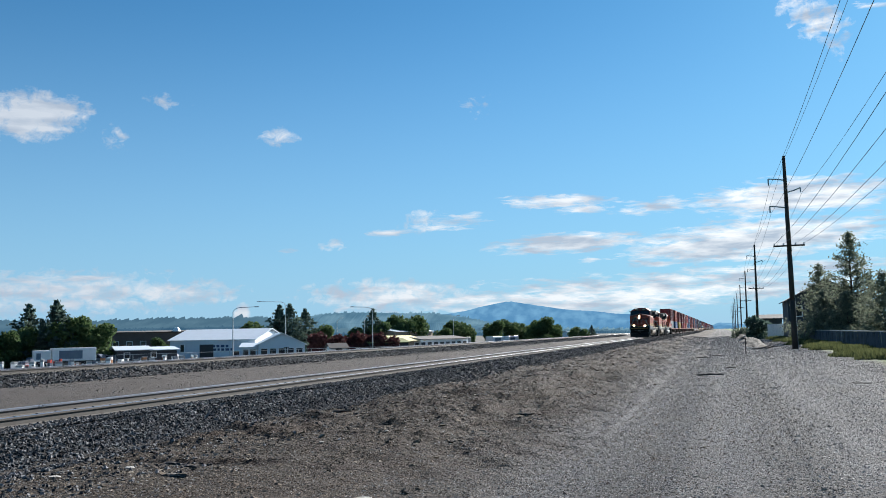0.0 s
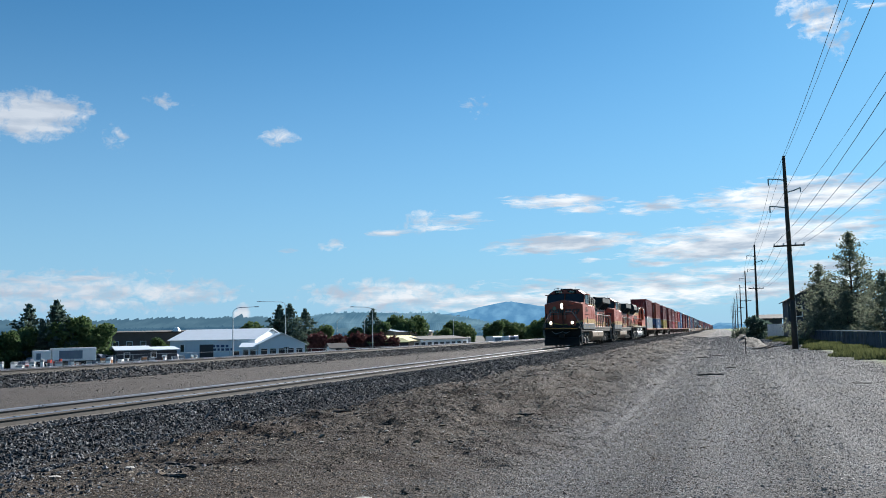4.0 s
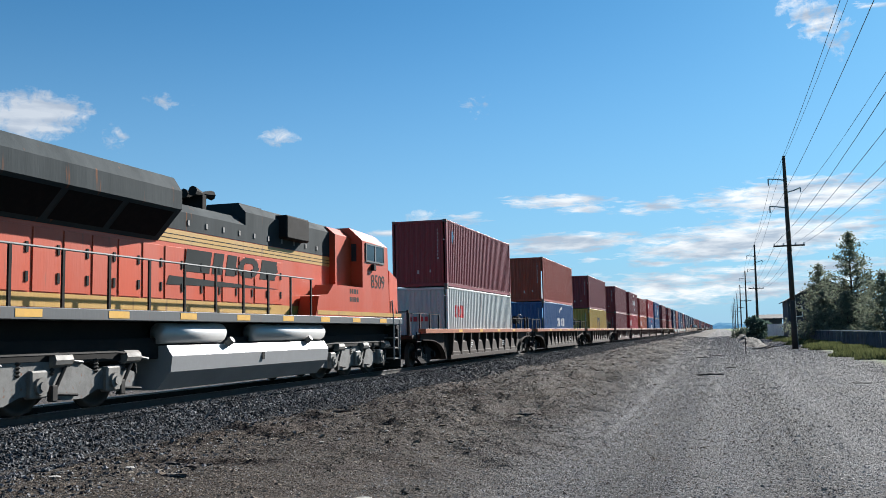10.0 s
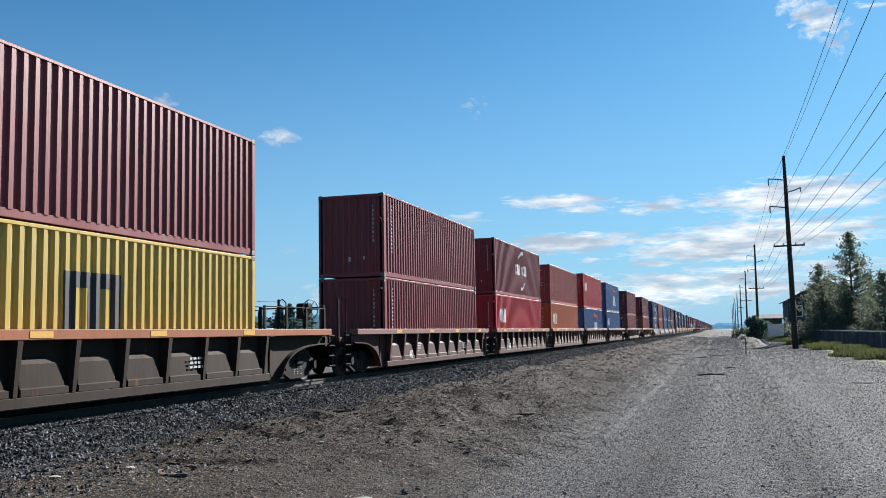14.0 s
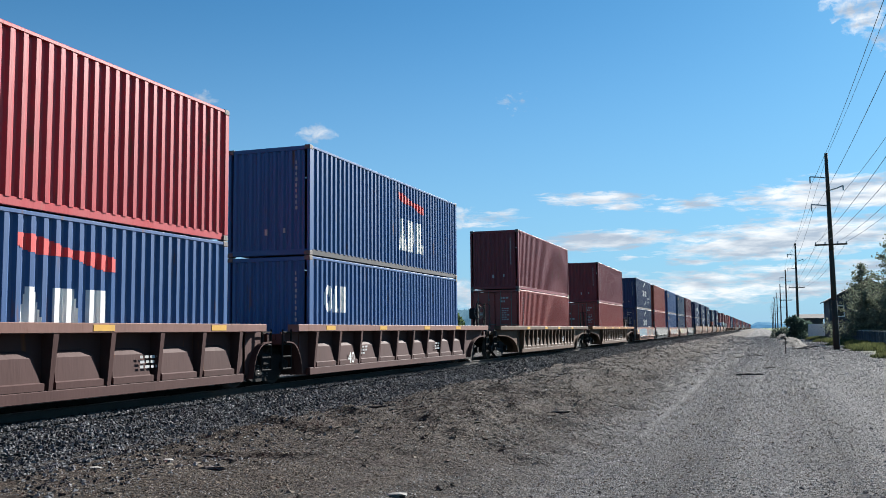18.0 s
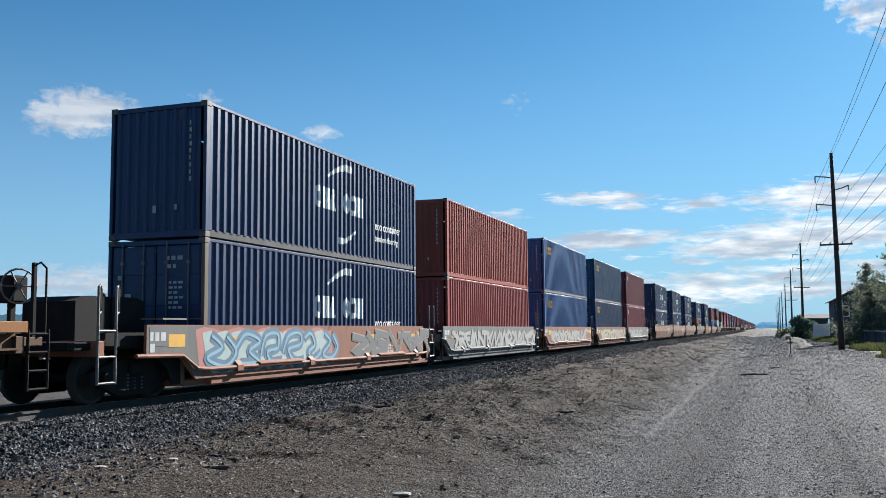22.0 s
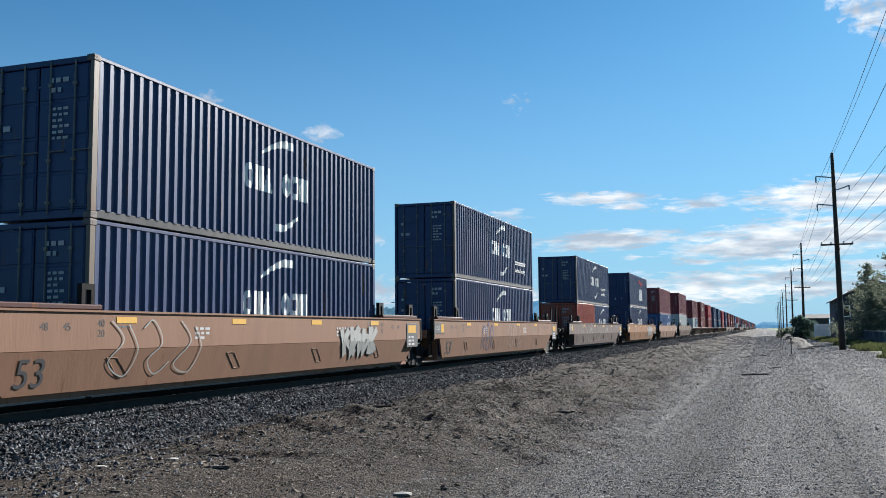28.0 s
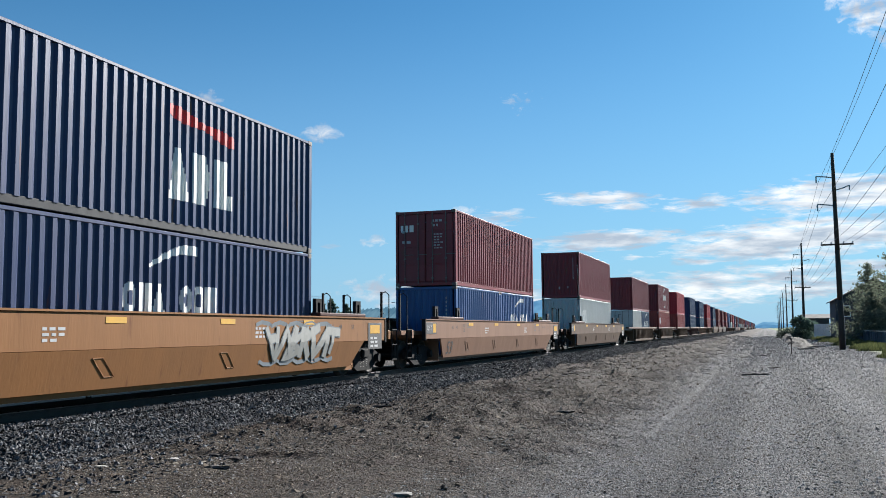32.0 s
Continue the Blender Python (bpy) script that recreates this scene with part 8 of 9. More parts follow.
M_WALL_DARK = paint("dark grey siding", (0.045, 0.045, 0.055), 0.8, 0, 0.3, 1.0)
M_ROOF_DARK = paint("dark shingles", (0.06, 0.055, 0.055), 0.9, 0, 0.4, 2.0)
M_WALL_PALE = paint("pale blue-white siding", (0.62, 0.68, 0.74), 0.6, 0, 0.2, 0.6, (0.4, 0.42, 0.44), streak=True)
M_ROOF_PALE = paint("pale metal roofing", (0.60, 0.65, 0.70), 0.42, 0.25, 0.2, 0.6, (0.4, 0.42, 0.44), streak=True)
M_BRICK = paint("brown masonry", (0.13, 0.09, 0.075), 0.9, 0, 0.4, 0.8)
M_TRIM = paint("white trim", (0.75, 0.76, 0.77), 0.6, 0, 0.2, 2.0)
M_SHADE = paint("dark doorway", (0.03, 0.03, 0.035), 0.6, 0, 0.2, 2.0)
M_CANOPY = paint("olive green canopy", (0.16, 0.17, 0.05), 0.6, 0, 0.3, 1.0)
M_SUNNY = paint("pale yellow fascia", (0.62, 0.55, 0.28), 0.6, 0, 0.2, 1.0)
M_TAN = paint("tan stucco", (0.36, 0.27, 0.19), 0.8, 0, 0.3, 1.0)


def house(name, w, d, eave, ridge, wall, roof, label, category, m, windows=(), doors=(), over=0.4, ridge_along="x"):
    """A gabled building: walls, two roof slopes, windows with frames. Its front is at y = 0, facing -y."""
    b = empty(name, m)
    bm = bmesh.new()
    if ridge_along == "x":
        prism(bm, ((0, 0), (d, 0), (d, eave), (d / 2, ridge - 0.1), (0, eave)), "x", -w / 2, w / 2)
    else:
        prism(bm, ((-w / 2, 0), (w / 2, 0), (w / 2, eave), (0, ridge - 0.1), (-w / 2, eave)), "y", 0, d)
    part("wall", bm, wall, b)
    for s in (-1, 1):
        bm = bmesh.new()
        if ridge_along == "x":
            e = -over if s < 0 else d + over
            ez = eave - over * (ridge - eave) / (d / 2)
            loft(bm, [[(-w / 2 - over, e, ez), (-w / 2 - over, d / 2, ridge), (-w / 2 - over, d / 2, ridge + 0.12), (-w / 2 - over, e, ez + 0.12)],
                      [(w / 2 + over, e, ez), (w / 2 + over, d / 2, ridge), (w / 2 + over, d / 2, ridge + 0.12), (w / 2 + over, e, ez + 0.12)]], True)
        else:
            e = s * (w / 2 + over)
            ez = eave - over * (ridge - eave) / (w / 2)
            loft(bm, [[(e, -over, ez), (0, -over, ridge), (0, -over, ridge + 0.12), (e, -over, ez + 0.12)],
                      [(e, d + over, ez), (0, d + over, ridge), (0, d + over, ridge + 0.12), (e, d + over, ez + 0.12)]], True)
        part("roof", bm, roof, b)
    for x, z, ww, hh in windows:
        wn = part("window", cube(x - ww / 2, x + ww / 2, -0.03, 0.02, z, z + hh), M_GLASS, b)
        bm = bmesh.new()
        for c, e, g, h in ((x - ww / 2 - 0.09, x + ww / 2 + 0.09, z + hh, z + hh + 0.09), (x - ww / 2 - 0.09, x + ww / 2 + 0.09, z - 0.09, z), (x - ww / 2 - 0.09, x - ww / 2, z, z + hh), (x + ww / 2, x + ww / 2 + 0.09, z, z + hh)):
            box(bm, c, e, -0.07, 0.0, g, h)
        part("window_frame", bm, M_TRIM, wn)
    for x, ww, hh in doors:
        part("door", cube(x - ww / 2, x + ww / 2, -0.05, 0.02, 0.0, hh), M_SHADE, b)
    return tagged(b, label, category)


# house and sheds past the pines
house("house", 9, 10, 5.2, 7.6, M_WALL_DARK, M_ROOF_DARK, "dark grey two-storey house behind the pine trees", "house", pose(12.8, 122, -0.2), ((-3.4, 3.2, 1.0, 1.2), (-3.4, 0.8, 1.0, 1.2)), ridge_along="y")
house("shed", 4, 5, 3.0, 3.6, M_WALL_DARK, M_ROOF_DARK, "small dark grey shed behind a bush", "shed", pose(8.4, 168, 0.2), ())
board = empty("board_fence", pose(0, 0, 0))
bme = take(cube(-0.07, 0.07, -0.012, 0.012, 0.0, 1.75), M_TRIM, "board")
for k in range(40):
    shared("board", bme, None, board, pose(4.9 + k * 0.15 if k < 16 else 6.5 + (k - 16) * 0.145, 152 - (k * 0.5 if k < 16 else 16), 0.1 + (0.25 if k >= 16 else 0)))
tagged(board, "white vertical board fence beside the house", "fence")
plant(broadleaf(3.2, 1.5, 1500, 31, M_FIR, 0.2, 0.05, "bush"), 5.0, 139, 0.0, "dark green bush at the foot of a pole", "bush")
plant(broadleaf(2.4, 1.4, 1100, 32, M_FIR, 0.2, 0.05, "bush"), 6.6, 146, 0.0, "leafy bush beside the board fence", "bush")
plant(broadleaf(1.5, 1.6, 700, 33, M_PINE, 0.16, 0.05, "bush"), 3.2, 160, 0.0, "low dusty bush at the road's edge", "bush")


def mound(name, x, y, rx, ry, h, seed, label):
    rng = np.random.default_rng(seed)
    bm = bmesh.new()
    rings = []
    for i in range(6):
        t = i / 5
        rings.append([(x + rx * (1 - t) * math.cos(a) * (0.85 + 0.3 * rng.random()), y + ry * (1 - t) * math.sin(a) * (0.85 + 0.3 * rng.random()), -0.1 + (h + 0.1) * (1 - (1 - t) ** 2) * (0.85 + 0.3 * rng.random())) for a in [k * 6.283 / 14 for k in range(14)]])
    loft(bm, rings, True, False)
    tagged(mesh_object(name, bm, M_DIRT, smooth=False), label, "soil mound")


M_DIRT = stone("dirt clods", ((0.010, 0.008, 0.007), (0.026, 0.021, 0.018), (0.060, 0.050, 0.043), (0.018, 0.015, 0.013)), 5.0, 0.05)
mound("soil_mound", 3.4, 112, 1.3, 7.0, 0.55, 3, "low dark heap of soil and broken wood at the road's edge")
mound("soil_mound", 3.1, 88, 1.1, 9.0, 0.4, 4, "low dark heap of broken wood at the road's edge")
mound("soil_mound", 3.4, 148, 1.2, 6.0, 0.7, 5, "dark heap of soil beside the road")

# ---- the town across the tracks ----
shop = house("metal_building", 16, 14, 3.6, 5.4, M_WALL_PALE, M_ROOF_PALE, "pale blue metal building with a low gabled roof", "building", pose(-85.0, 141.4, TOWN_Z, 0, 0, 5), ((-5.6, 1.6, 0.7, 1.2), (4.6, 0.9, 1.0, 0.7)), ((-1.0, 2.6, 2.8),))
bm = bars(bmesh.new(), -0.02, 0.2, 2.3, (4, 5), 0.7, 0.4, 0.2, "x")
part("sign", bm, paint("dark blue sign lettering", (0.04, 0.06, 0.14), 0.6, 0, 0.2, 2), shop, "dark blue sign shapes")
house("showroom", 7.6, 11, 2.7, 4.5, M_WALL_PALE, M_ROOF_PALE, "pale blue gabled showroom with a row of windows", "building", pose(-69.8, 138.0, TOWN_Z, 0, 0, 32), tuple((-2.9 + k * 1.45, 0.9, 1.0, 1.1) for k in range(5)), ((0.75, 0.9, 2.2),), ridge_along="y")
house("lean_to", 3.8, 6, 2.3, 2.9, M_WALL_PALE, M_ROOF_PALE, "low pale blue lean-to beside the showroom", "building", pose(-74.4, 136.6, TOWN_Z, 0, 0, 20), tuple((-1.2 + k * 1.2, 0.8, 0.9, 1.1) for k in range(3)))
house("masonry_building", 24, 14, 5.3, 5.6, M_BRICK, M_ROOF_DARK, "long dark brown flat-roofed building", "building", pose(-110.5, 160, TOWN_Z, 0, 0, 36), tuple((-9 + k * 2.6, 2.0, 1.0, 1.5) for k in range(5)))
dome = mesh_object("roof_dome", rod(bmesh.new(), (0, 0, 0), (0, 0, 0.9), 0.9, 14, 0.35), M_TRIM)
dome.matrix_basis = pose(-106.5, 163.5, TOWN_Z + 5.4)
tagged(dome, "white round vent on a flat roof", "roof vent")
house("garage_row", 20, 8, 2.8, 3.4, M_TRIM, M_ROOF_DARK, "white row of storage garages with dark doors and roof", "building", pose(-57, 190, TOWN_Z, 0, 0, 76), (), tuple((-9 + k * 2.5, 1.5, 2.2) for k in range(8)))
house("store", 20, 12, 4.6, 5.6, M_TAN, M_ROOF_PALE, "tan store with a pale roof", "building", pose(-70.7, 210, TOWN_Z, 0, 0, 82), ((-3, 1.0, 2, 1.5), (3, 1.0, 2, 1.5)))
house("corner_store", 8, 7, 2.6, 3.6, M_TAN, M_SUNNY, "small store with a pale yellow roof", "building", pose(-60.8, 178, TOWN_Z, 0, 0, 70), ((-2, 0.9, 1.6, 1.3), (2, 0.9, 1.6, 1.3)))
house("canopy_store", 9, 6, 2.4, 3.1, M_SHADE, M_CANOPY, "low store under an olive green canopy", "building", pose(-62.3, 169, TOWN_Z, 0, 0, 50), ((-2, 0.8, 1.8, 1.2), (1.5, 0.8, 1.8, 1.2)))
house("shed", 5, 4, 2.3, 2.8, M_WALL_DARK, M_ROOF_PALE, "grey shed with a pale roof in the yard", "shed", pose(-88.5, 124, TOWN_Z, 0, 0, 50), ((-1, 1, 0.8, 0.8),))
house("shed", 6, 4, 2.2, 2.6, M_WALL_DARK, M_ROOF_PALE, "low grey storage shed with a pale roof", "shed", pose(-86.8, 128.5, TOWN_Z, 0, 0, 58), ((-1, 1, 0.8, 0.8),))
house("kiosk", 2.6, 2.6, 2.0, 2.6, M_TRIM, M_ROOF_DARK, "small pale kiosk with a dark roof", "kiosk", pose(-60.4, 140, TOWN_Z, 0, 0, 40), ((0, 0.9, 1.2, 0.9),))
house("warehouse", 16, 10, 3.2, 3.9, M_TRIM, M_ROOF_PALE, "far white warehouse beyond the trees", "building", pose(-46.5, 330, TOWN_Z, 0, 0, 82), (), ((-4, 3, 2.4), (4, 3, 2.4)))


def street_lamp(h, reach, s, label):
    p = empty("street_lamp")
    part("pole", rod(bmesh.new(), (0, 0, 0), (0, 0, h - 0.8), 0.10, 8, 0.06), M_GALV, p)
    part("arm", pipe([(0, 0, h - 0.8), (s * 0.25, 0, h - 0.35), (s * 0.8, 0, h - 0.1), (s * reach, 0, h)], 0.045), M_GALV, p)
    part("lamp_head", cube(min(s * reach, s * (reach + 0.7)), max(s * reach, s * (reach + 0.7)), -0.15, 0.15, h - 0.06, h + 0.07, 0.03), M_INSUL, p)
    return tagged(p, label, "street lamp", "street lamps")


for x, y, h, reach, s in ((-71.5, 125, 8.6, 3.2, 1), (-75.1, 150, 10.3, 4.4, -1), (-58.3, 150, 8.9, 3.2, -1), (-74.6, 172, 7.5, 0.6, 1), (-70.2, 176, 7.8, 0.6, 1), (-58, 200, 8, 0.8, 1)):
    lp = street_lamp(h, reach, s, "tall grey street lamp with a curved arm")
    lp.matrix_basis = pose(x, y, TOWN_Z, 0, 0, 25)

# parked trucks, trailers and yard stock
VEH = [paint(f"vehicle paint {k}", c, 0.35, 0.1, 0.15, 2.0, bump=0) for k, c in enumerate(((0.75, 0.76, 0.77), (0.08, 0.10, 0.14), (0.30, 0.31, 0.32), (0.45, 0.06, 0.05), (0.30, 0.14, 0.06), (0.12, 0.16, 0.22)))]
M_TYRE = plain("tyre rubber", (0.02, 0.02, 0.02), 0.9)
TYRE = take(rod(bmesh.new(), (-0.1, 0, 0), (0.1, 0, 0), 0.33, 14), M_TYRE, "tyre")
RIM = take(rod(bmesh.new(), (-0.11, 0, 0), (0.11, 0, 0), 0.18, 10), M_GALV, "rim")


def parked_car(k, tall, label):
    c = empty("parked_car")
    z = 1.0 if not tall else 1.25
    bm = bmesh.new()
    prism(bm, ((-2.2, 0.3), (2.2, 0.3), (2.25, 0.75), (1.3, z * 0.88), (0.8, z + 0.55), (-1.3, z + 0.55), (-2.1, z * 0.92), (-2.25, 0.7)), "x", -0.86, 0.86)
    part("body", bm, VEH[k % 6], c)
    for s in (-1, 1):
        bm = bmesh.new()
        prism(bm, ((1.15, z * 0.92), (0.72, z + 0.47), (-1.2, z + 0.47), (-1.75, z * 0.95)), "x", min(s * 0.861, s * 0.872), max(s * 0.861, s * 0.872))
        part("window", bm, M_GLASS, c)
        for y in (-1.35, 1.35):
            w = shared("wheel", TYRE, None, c, pose(s * 0.8, y, 0.33))
            shared("rim", RIM, None, w)
    return tagged(c, label, "car", "parked vehicles")


def trailer(w, h, k, label):
    t = empty("box_trailer")
    part("body", cube(-w / 2, w / 2, 0, 2.4, 1.0, 1.0 + h, 0.04), VEH[k], t)
    part("panel", cube(-w / 2 + 0.9, w / 2 - 1.9, -0.02, 0.02, 1.3, 0.6 + h), VEH[5], t, "dark painted panel")
    part("chassis", cube(-w / 2 + 0.3, w / 2 - 0.3, 0.4, 2.0, 0.75, 1.0), M_SHADE, t)
    for x in (-w / 2 + 1.0, w / 2 - 1.8, w / 2 - 0.9):
        wl = shared("wheel", TYRE, None, t, pose(x, 0.2, 0.4, 0, 0, 90) @ Matrix.Diagonal((1.2, 1.2, 1.2, 1)))
        shared("rim", RIM, None, wl)
    return tagged(t, label, "trailer", "parked trailers")


rngv = random.Random(17)
for i, (x, y, w, h, k) in enumerate(((-90.3, 112.5, 6.0, 1.9, 0), (-93.4, 109.5, 2.2, 1.6, 0), (-55.0, 232, 5.5, 2.0, 0), (-52.0, 236, 5.0, 2.0, 0), (-60.0, 216, 6.0, 2.0, 2))):
    trailer(w, h, k, "white box trailer with a dark panel parked in a yard").matrix_basis = pose(x, y, TOWN_Z, 0, 0, 47 if i < 2 else 70)
for i in range(14):
    x = -98 + i * 0.8 + rngv.uniform(-0.4, 0.4)
    y = 112 + i * 1.6 + rngv.uniform(-2, 2)
    tall = rngv.random() < 0.3
    k = rngv.choice((0, 0, 1, 2, 2, 5, 1))
    word = ("white", "dark", "grey", "red", "orange", "blue")[k]
    parked_car(k, tall, f"{word} {'van' if tall else 'car'} parked in the yard").matrix_basis = pose(x, y, TOWN_Z, 0, 0, rngv.uniform(0, 180))
for i in range(8):
    k = rngv.choice((0, 1, 2, 0))
    parked_car(k, False, f"{('white', 'dark', 'grey')[k]} car parked by the street").matrix_basis = pose(-66 + i * 2.2, 150 + i * 8, TOWN_Z, 0, 0, rngv.uniform(60, 120))
def crate_stack(k, w, d, h):
    c = empty("pallet_stack")
    part("load", cube(-w / 2, w / 2, -d / 2, d / 2, 0.15, h, 0.03), VEH[k], c)
    part("pallet", cube(-w / 2 - 0.05, w / 2 + 0.05, -d / 2 - 0.05, d / 2 + 0.05, 0, 0.15), M_WOOD, c)
    part("tarp", cube(-w / 2 - 0.03, w / 2 + 0.03, -d / 2 - 0.03, d / 2 + 0.03, h * 0.75, h + 0.04, 0.02), VEH[(k + 2) % 6], c)
    return tagged(c, ("white", "dark", "grey", "red", "orange", "blue")[k] + " goods stacked on a pallet in the yard", "pallet", "yard stock")
for i in range(95):
    a = rngv.random()
    crate_stack(rngv.choice((0, 0, 0, 0, 2, 4, 5, 1)), rngv.uniform(0.25, 0.8), rngv.uniform(0.25, 0.7), rngv.uniform(0.4, 1.5)).matrix_basis = pose(-95 + 17 * a + rngv.uniform(-4, 2), 99 + 24 * a + rngv.uniform(-3, 4), TOWN_Z, 0, 0, rngv.uniform(0, 90))
yard = empty("yard_fence", pose(0, 0, TOWN_Z))
pm = take(rod(bmesh.new(), (0, 0, 0), (0, 0, 1.9), 0.04, 6), M_GALV, "post")
for k in range(26):
    shared("post", pm, None, yard, pose(-80 + k * 1.2, 108 + k * 2.3, 0))
for z in (0.9, 1.85):
    part("rail", pipe([(-80, 108, z), (-50, 165.5, z)], 0.03), M_GALV, yard)
tagged(yard, "grey post and rail fence along the street", "fence")


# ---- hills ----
def hill_haze_glow(name, near, far):
    """Wooded slopes far off, a plain backdrop: the air's haze painted in as glow."""
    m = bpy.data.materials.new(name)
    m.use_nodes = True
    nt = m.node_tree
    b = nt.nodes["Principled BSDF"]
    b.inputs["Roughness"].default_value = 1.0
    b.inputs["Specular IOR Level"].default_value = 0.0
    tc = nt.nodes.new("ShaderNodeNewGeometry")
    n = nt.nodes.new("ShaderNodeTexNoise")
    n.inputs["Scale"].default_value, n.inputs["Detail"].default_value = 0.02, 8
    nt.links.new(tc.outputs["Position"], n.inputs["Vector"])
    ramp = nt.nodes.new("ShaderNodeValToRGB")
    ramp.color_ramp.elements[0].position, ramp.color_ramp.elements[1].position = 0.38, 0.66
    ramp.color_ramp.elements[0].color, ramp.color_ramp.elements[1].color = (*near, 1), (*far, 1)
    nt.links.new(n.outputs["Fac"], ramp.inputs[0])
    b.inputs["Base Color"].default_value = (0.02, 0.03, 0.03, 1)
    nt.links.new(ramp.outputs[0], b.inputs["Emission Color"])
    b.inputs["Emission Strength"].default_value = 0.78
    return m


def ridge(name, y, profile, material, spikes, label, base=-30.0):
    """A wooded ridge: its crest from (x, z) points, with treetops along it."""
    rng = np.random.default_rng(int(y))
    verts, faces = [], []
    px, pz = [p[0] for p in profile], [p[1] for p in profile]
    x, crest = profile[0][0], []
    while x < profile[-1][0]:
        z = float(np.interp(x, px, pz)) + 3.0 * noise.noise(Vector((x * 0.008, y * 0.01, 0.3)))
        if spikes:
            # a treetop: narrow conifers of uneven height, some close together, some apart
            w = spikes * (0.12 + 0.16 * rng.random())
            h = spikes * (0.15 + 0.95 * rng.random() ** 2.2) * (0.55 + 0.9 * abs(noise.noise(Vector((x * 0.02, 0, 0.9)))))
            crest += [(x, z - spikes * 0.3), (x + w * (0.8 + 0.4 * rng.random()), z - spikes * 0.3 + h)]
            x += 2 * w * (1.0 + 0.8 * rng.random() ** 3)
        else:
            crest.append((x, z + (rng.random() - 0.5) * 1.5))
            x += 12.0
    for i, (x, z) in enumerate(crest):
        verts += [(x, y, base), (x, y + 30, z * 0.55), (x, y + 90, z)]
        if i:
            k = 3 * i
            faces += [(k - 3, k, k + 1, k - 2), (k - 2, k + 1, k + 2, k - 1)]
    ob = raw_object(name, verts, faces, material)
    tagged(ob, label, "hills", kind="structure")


# blue of distance put into the glowing colours, stronger for farther hills
H_NEAR = hill_haze_glow("wooded ridge", (0.022, 0.058, 0.098), (0.042, 0.088, 0.13))
H_MID = hill_haze_glow("blue wooded ridge", (0.040, 0.095, 0.145), (0.085, 0.16, 0.215))
H_FAR = hill_haze_glow("hazy blue mountain", (0.055, 0.150, 0.27), (0.10, 0.225, 0.35))
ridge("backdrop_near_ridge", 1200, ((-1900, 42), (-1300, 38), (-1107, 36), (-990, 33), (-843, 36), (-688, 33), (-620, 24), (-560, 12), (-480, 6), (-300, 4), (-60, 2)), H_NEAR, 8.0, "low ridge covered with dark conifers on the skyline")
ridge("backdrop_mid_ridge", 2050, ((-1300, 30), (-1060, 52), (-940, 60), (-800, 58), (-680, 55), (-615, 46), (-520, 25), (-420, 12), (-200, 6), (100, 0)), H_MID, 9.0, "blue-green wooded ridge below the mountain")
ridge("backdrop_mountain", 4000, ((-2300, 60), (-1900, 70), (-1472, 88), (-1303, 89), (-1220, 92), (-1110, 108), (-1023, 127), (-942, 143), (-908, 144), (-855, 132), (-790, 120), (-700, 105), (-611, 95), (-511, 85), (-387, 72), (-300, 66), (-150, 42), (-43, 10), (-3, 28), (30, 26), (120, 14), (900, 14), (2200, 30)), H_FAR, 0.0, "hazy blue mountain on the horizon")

# ---- litter on the dirt bank and road ----
M_PALEROCK = paint("pale rock", (0.27, 0.255, 0.235), 0.9, 0, 0.3, 6.0, (0.35, 0.32, 0.28))


def lying(x, y):
    return land(x, y)


def splinter(x, y, length, r, turn, label):
    rng = random.Random(int(x * 100 + y))
    bm = bmesh.new()
    rings = []
    for k in range(7):
        t = k / 6
        w = r * (0.55 + 0.45 * min(1, 4 * t, 4 * (1 - t))) * rng.uniform(0.6, 1.3)
        rings.append([(length * (t - 0.5) + rng.uniform(-0.03, 0.03), w * math.cos(a) + 0.04 * math.sin(5 * t) + rng.uniform(-0.01, 0.01), w * 0.6 * math.sin(a) + rng.uniform(-0.01, 0.012)) for a in (0, 1.05, 2.1, 3.14, 4.2, 5.2)])
    loft(bm, rings, True)
    ob = mesh_object("wood_scrap", bm, M_WOOD)
    ob.matrix_basis = pose(x, y, lying(x, y) + r * 0.25, 0, rng.uniform(-3, 3), turn)
    tagged(ob, label, "wood scrap", "broken tie wood")


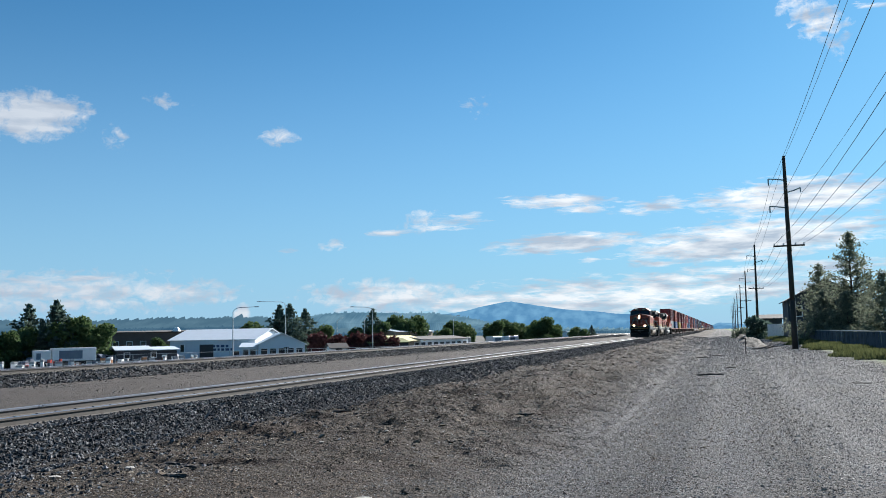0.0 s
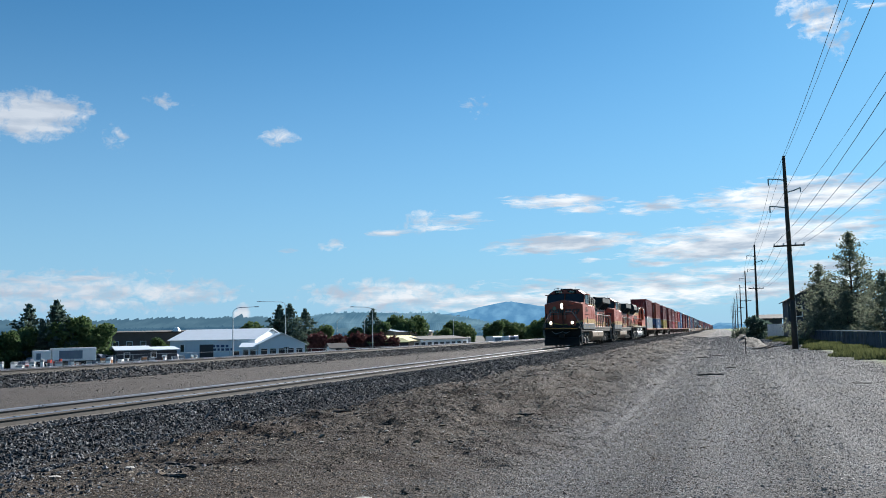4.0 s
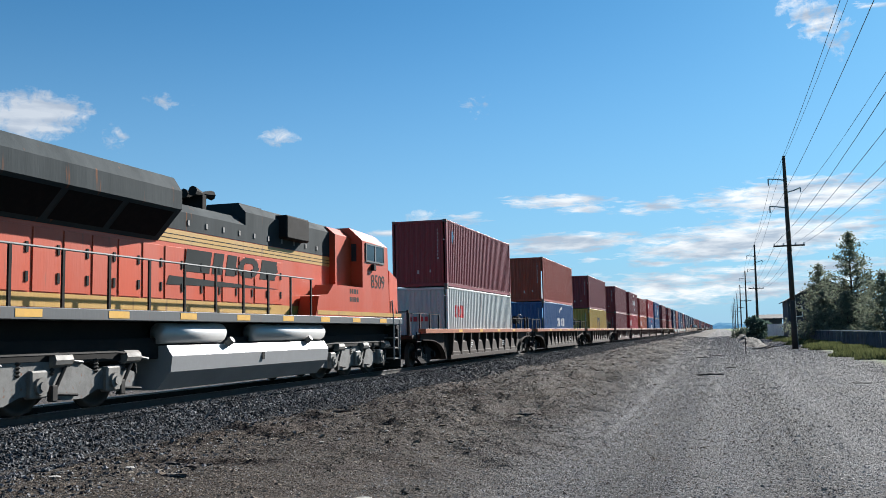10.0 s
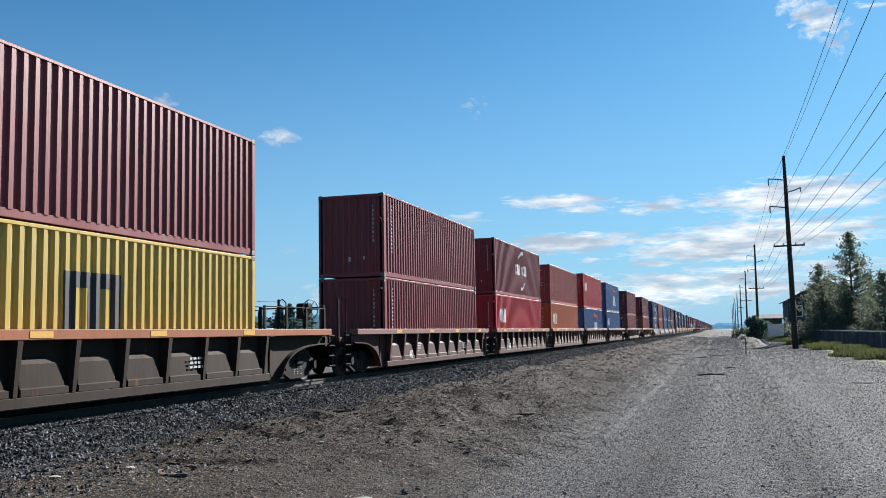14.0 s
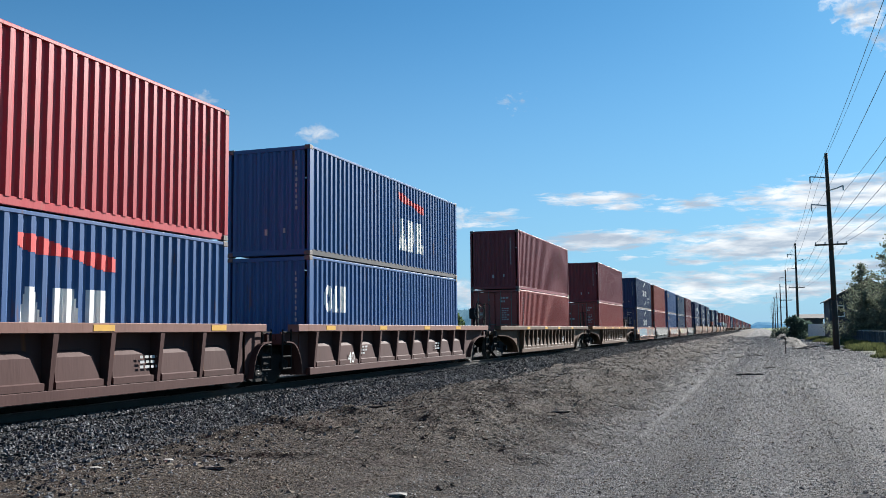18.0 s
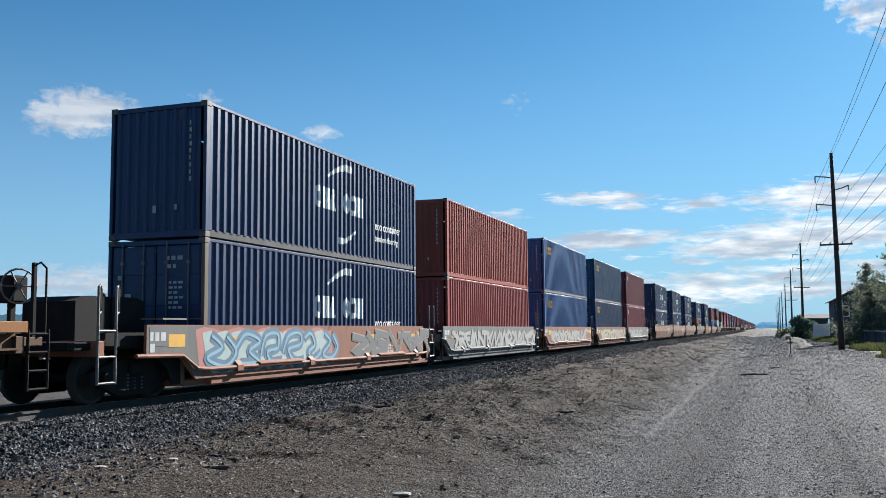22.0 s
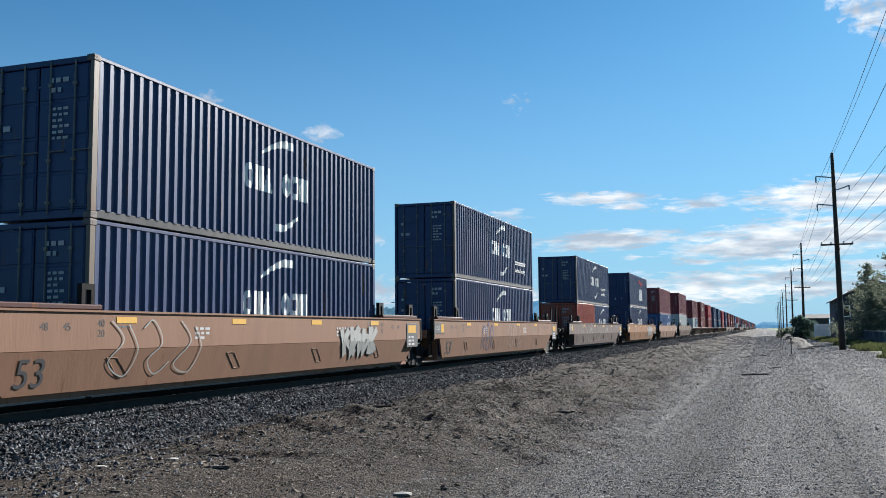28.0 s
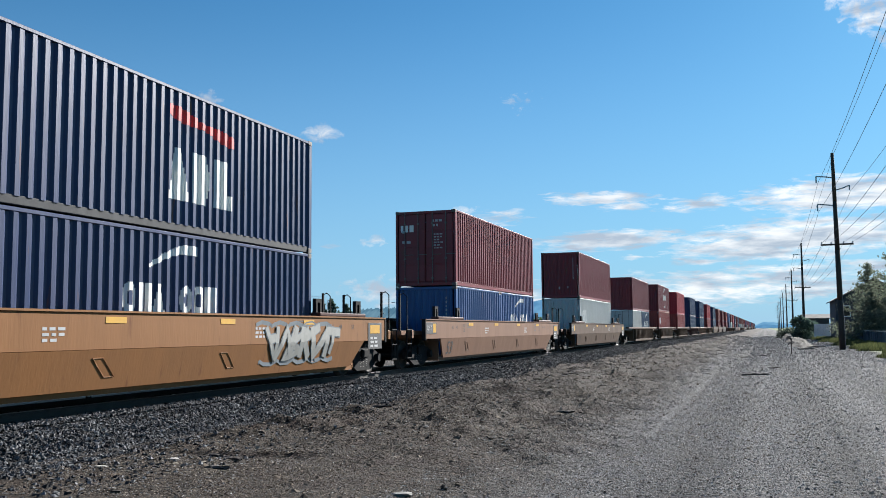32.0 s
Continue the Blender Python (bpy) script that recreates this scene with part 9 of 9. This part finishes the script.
for x, y, l, r, t in ((-8.0, 18.3, 0.75, 0.05, 10), (-7.1, 18.0, 0.7, 0.045, -6), (-7.2, 11.1, 0.5, 0.04, -20), (-6.9, 10.9, 0.42, 0.035, -10), (-6.6, 10.1, 0.35, 0.05, 15), (-6.2, 19.3, 0.9, 0.07, 25), (-5.7, 18.6, 0.8, 0.07, -15),
                      (-5.9, 20.0, 0.6, 0.05, 60), (-4.1, 19.3, 0.5, 0.05, 40), (-0.4, 36.2, 1.0, 0.07, 4), (3.8, 28.4, 0.5, 0.04, 0), (0.35, 41, 0.4, 0.06, 30), (-4.6, 28, 0.7, 0.04, -25), (3.2, 78, 2.0, 0.14, 50), (3.6, 82, 2.2, 0.14, 20), (2.9, 86, 1.8, 0.13, 70), (3.4, 90, 2.2, 0.15, -30), (3.8, 94, 2.0, 0.15, 15), (2.8, 96, 2.2, 0.14, 55), (3.3, 100, 2.0, 0.15, -10), (3.0, 75, 1.5, 0.1, 35), (3.9, 87, 1.6, 0.12, -60), (-1.8, 58, 1.6, 0.05, 10), (0.2, 60, 1.4, 0.04, 6)):
    splinter(x, y, l, r, t, "dark splintered piece of old tie lying on the dirt")


def rock(x, y, s, seed, material, label):
    rng = np.random.default_rng(seed)
    bm = bmesh.new()
    bmesh.ops.create_icosphere(bm, subdivisions=1, radius=1.0)
    for v in bm.verts:
        v.co *= 0.7 + 0.6 * rng.random()
    bmesh.ops.scale(bm, vec=(s * 0.6, s * 0.42, s * 0.14), verts=bm.verts)
    ob = mesh_object("rock", bm, material)
    ob.matrix_basis = pose(x, y, lying(x, y) + s * 0.05, 0, 0, seed * 37)
    tagged(ob, label, "rock", "loose rocks")


rock(-3.9, 9.65, 0.19, 1, M_PALEROCK, "pale flat rock lying on the gravel")
for i, (x, y, s) in enumerate(((-3.4, 12.4, 0.2), (-7.6, 10.6, 0.22), (-8.2, 9.9, 0.25), (-8.6, 12.9, 0.25), (-9.0, 13.0, 0.2), (-5.4, 14.5, 0.14), (-6.6, 8.2, 0.16), (-2.6, 14.0, 0.12), (-4.6, 17.0, 0.16), (-3.0, 20.0, 0.18), (-0.1, 62, 0.5), (-6.0, 13.2, 0.12))):
    rock(x, y, s * 0.7, i + 3, M_PALEROCK if i % 3 else M_DIRT, "small rough rock on the dirt bank")
stake = empty("wooden_stake", pose(1.55, 62, 0))
part("stick", cube(-0.03, 0.03, -0.03, 0.03, -0.1, 0.85, 0.01), M_WOOD, stake)
part("cap", cube(-0.05, 0.05, -0.05, 0.05, 0.85, 0.95, 0.01), M_WOOD, stake)
tagged(stake, "short wooden stake at the edge of the road", "stake")


# ---- movement ----
def travelled(t):
    """Metres that the train has gone at t seconds."""
    return 18.66940 * t - 0.0247824 * t * t + 0.00022385 * t ** 3


def motions():
    times = [0, 2, 4, 6, 8, 10, 12, 14, 16, 18, 20, 22, 24, 26, 28, 30, 32]
    for ob, u, z, x in TRAIN:
        walk(ob, [(t, pose(TRACK_X + x, u - travelled(t), RAIL_Z + z)) for t in times])


motions()
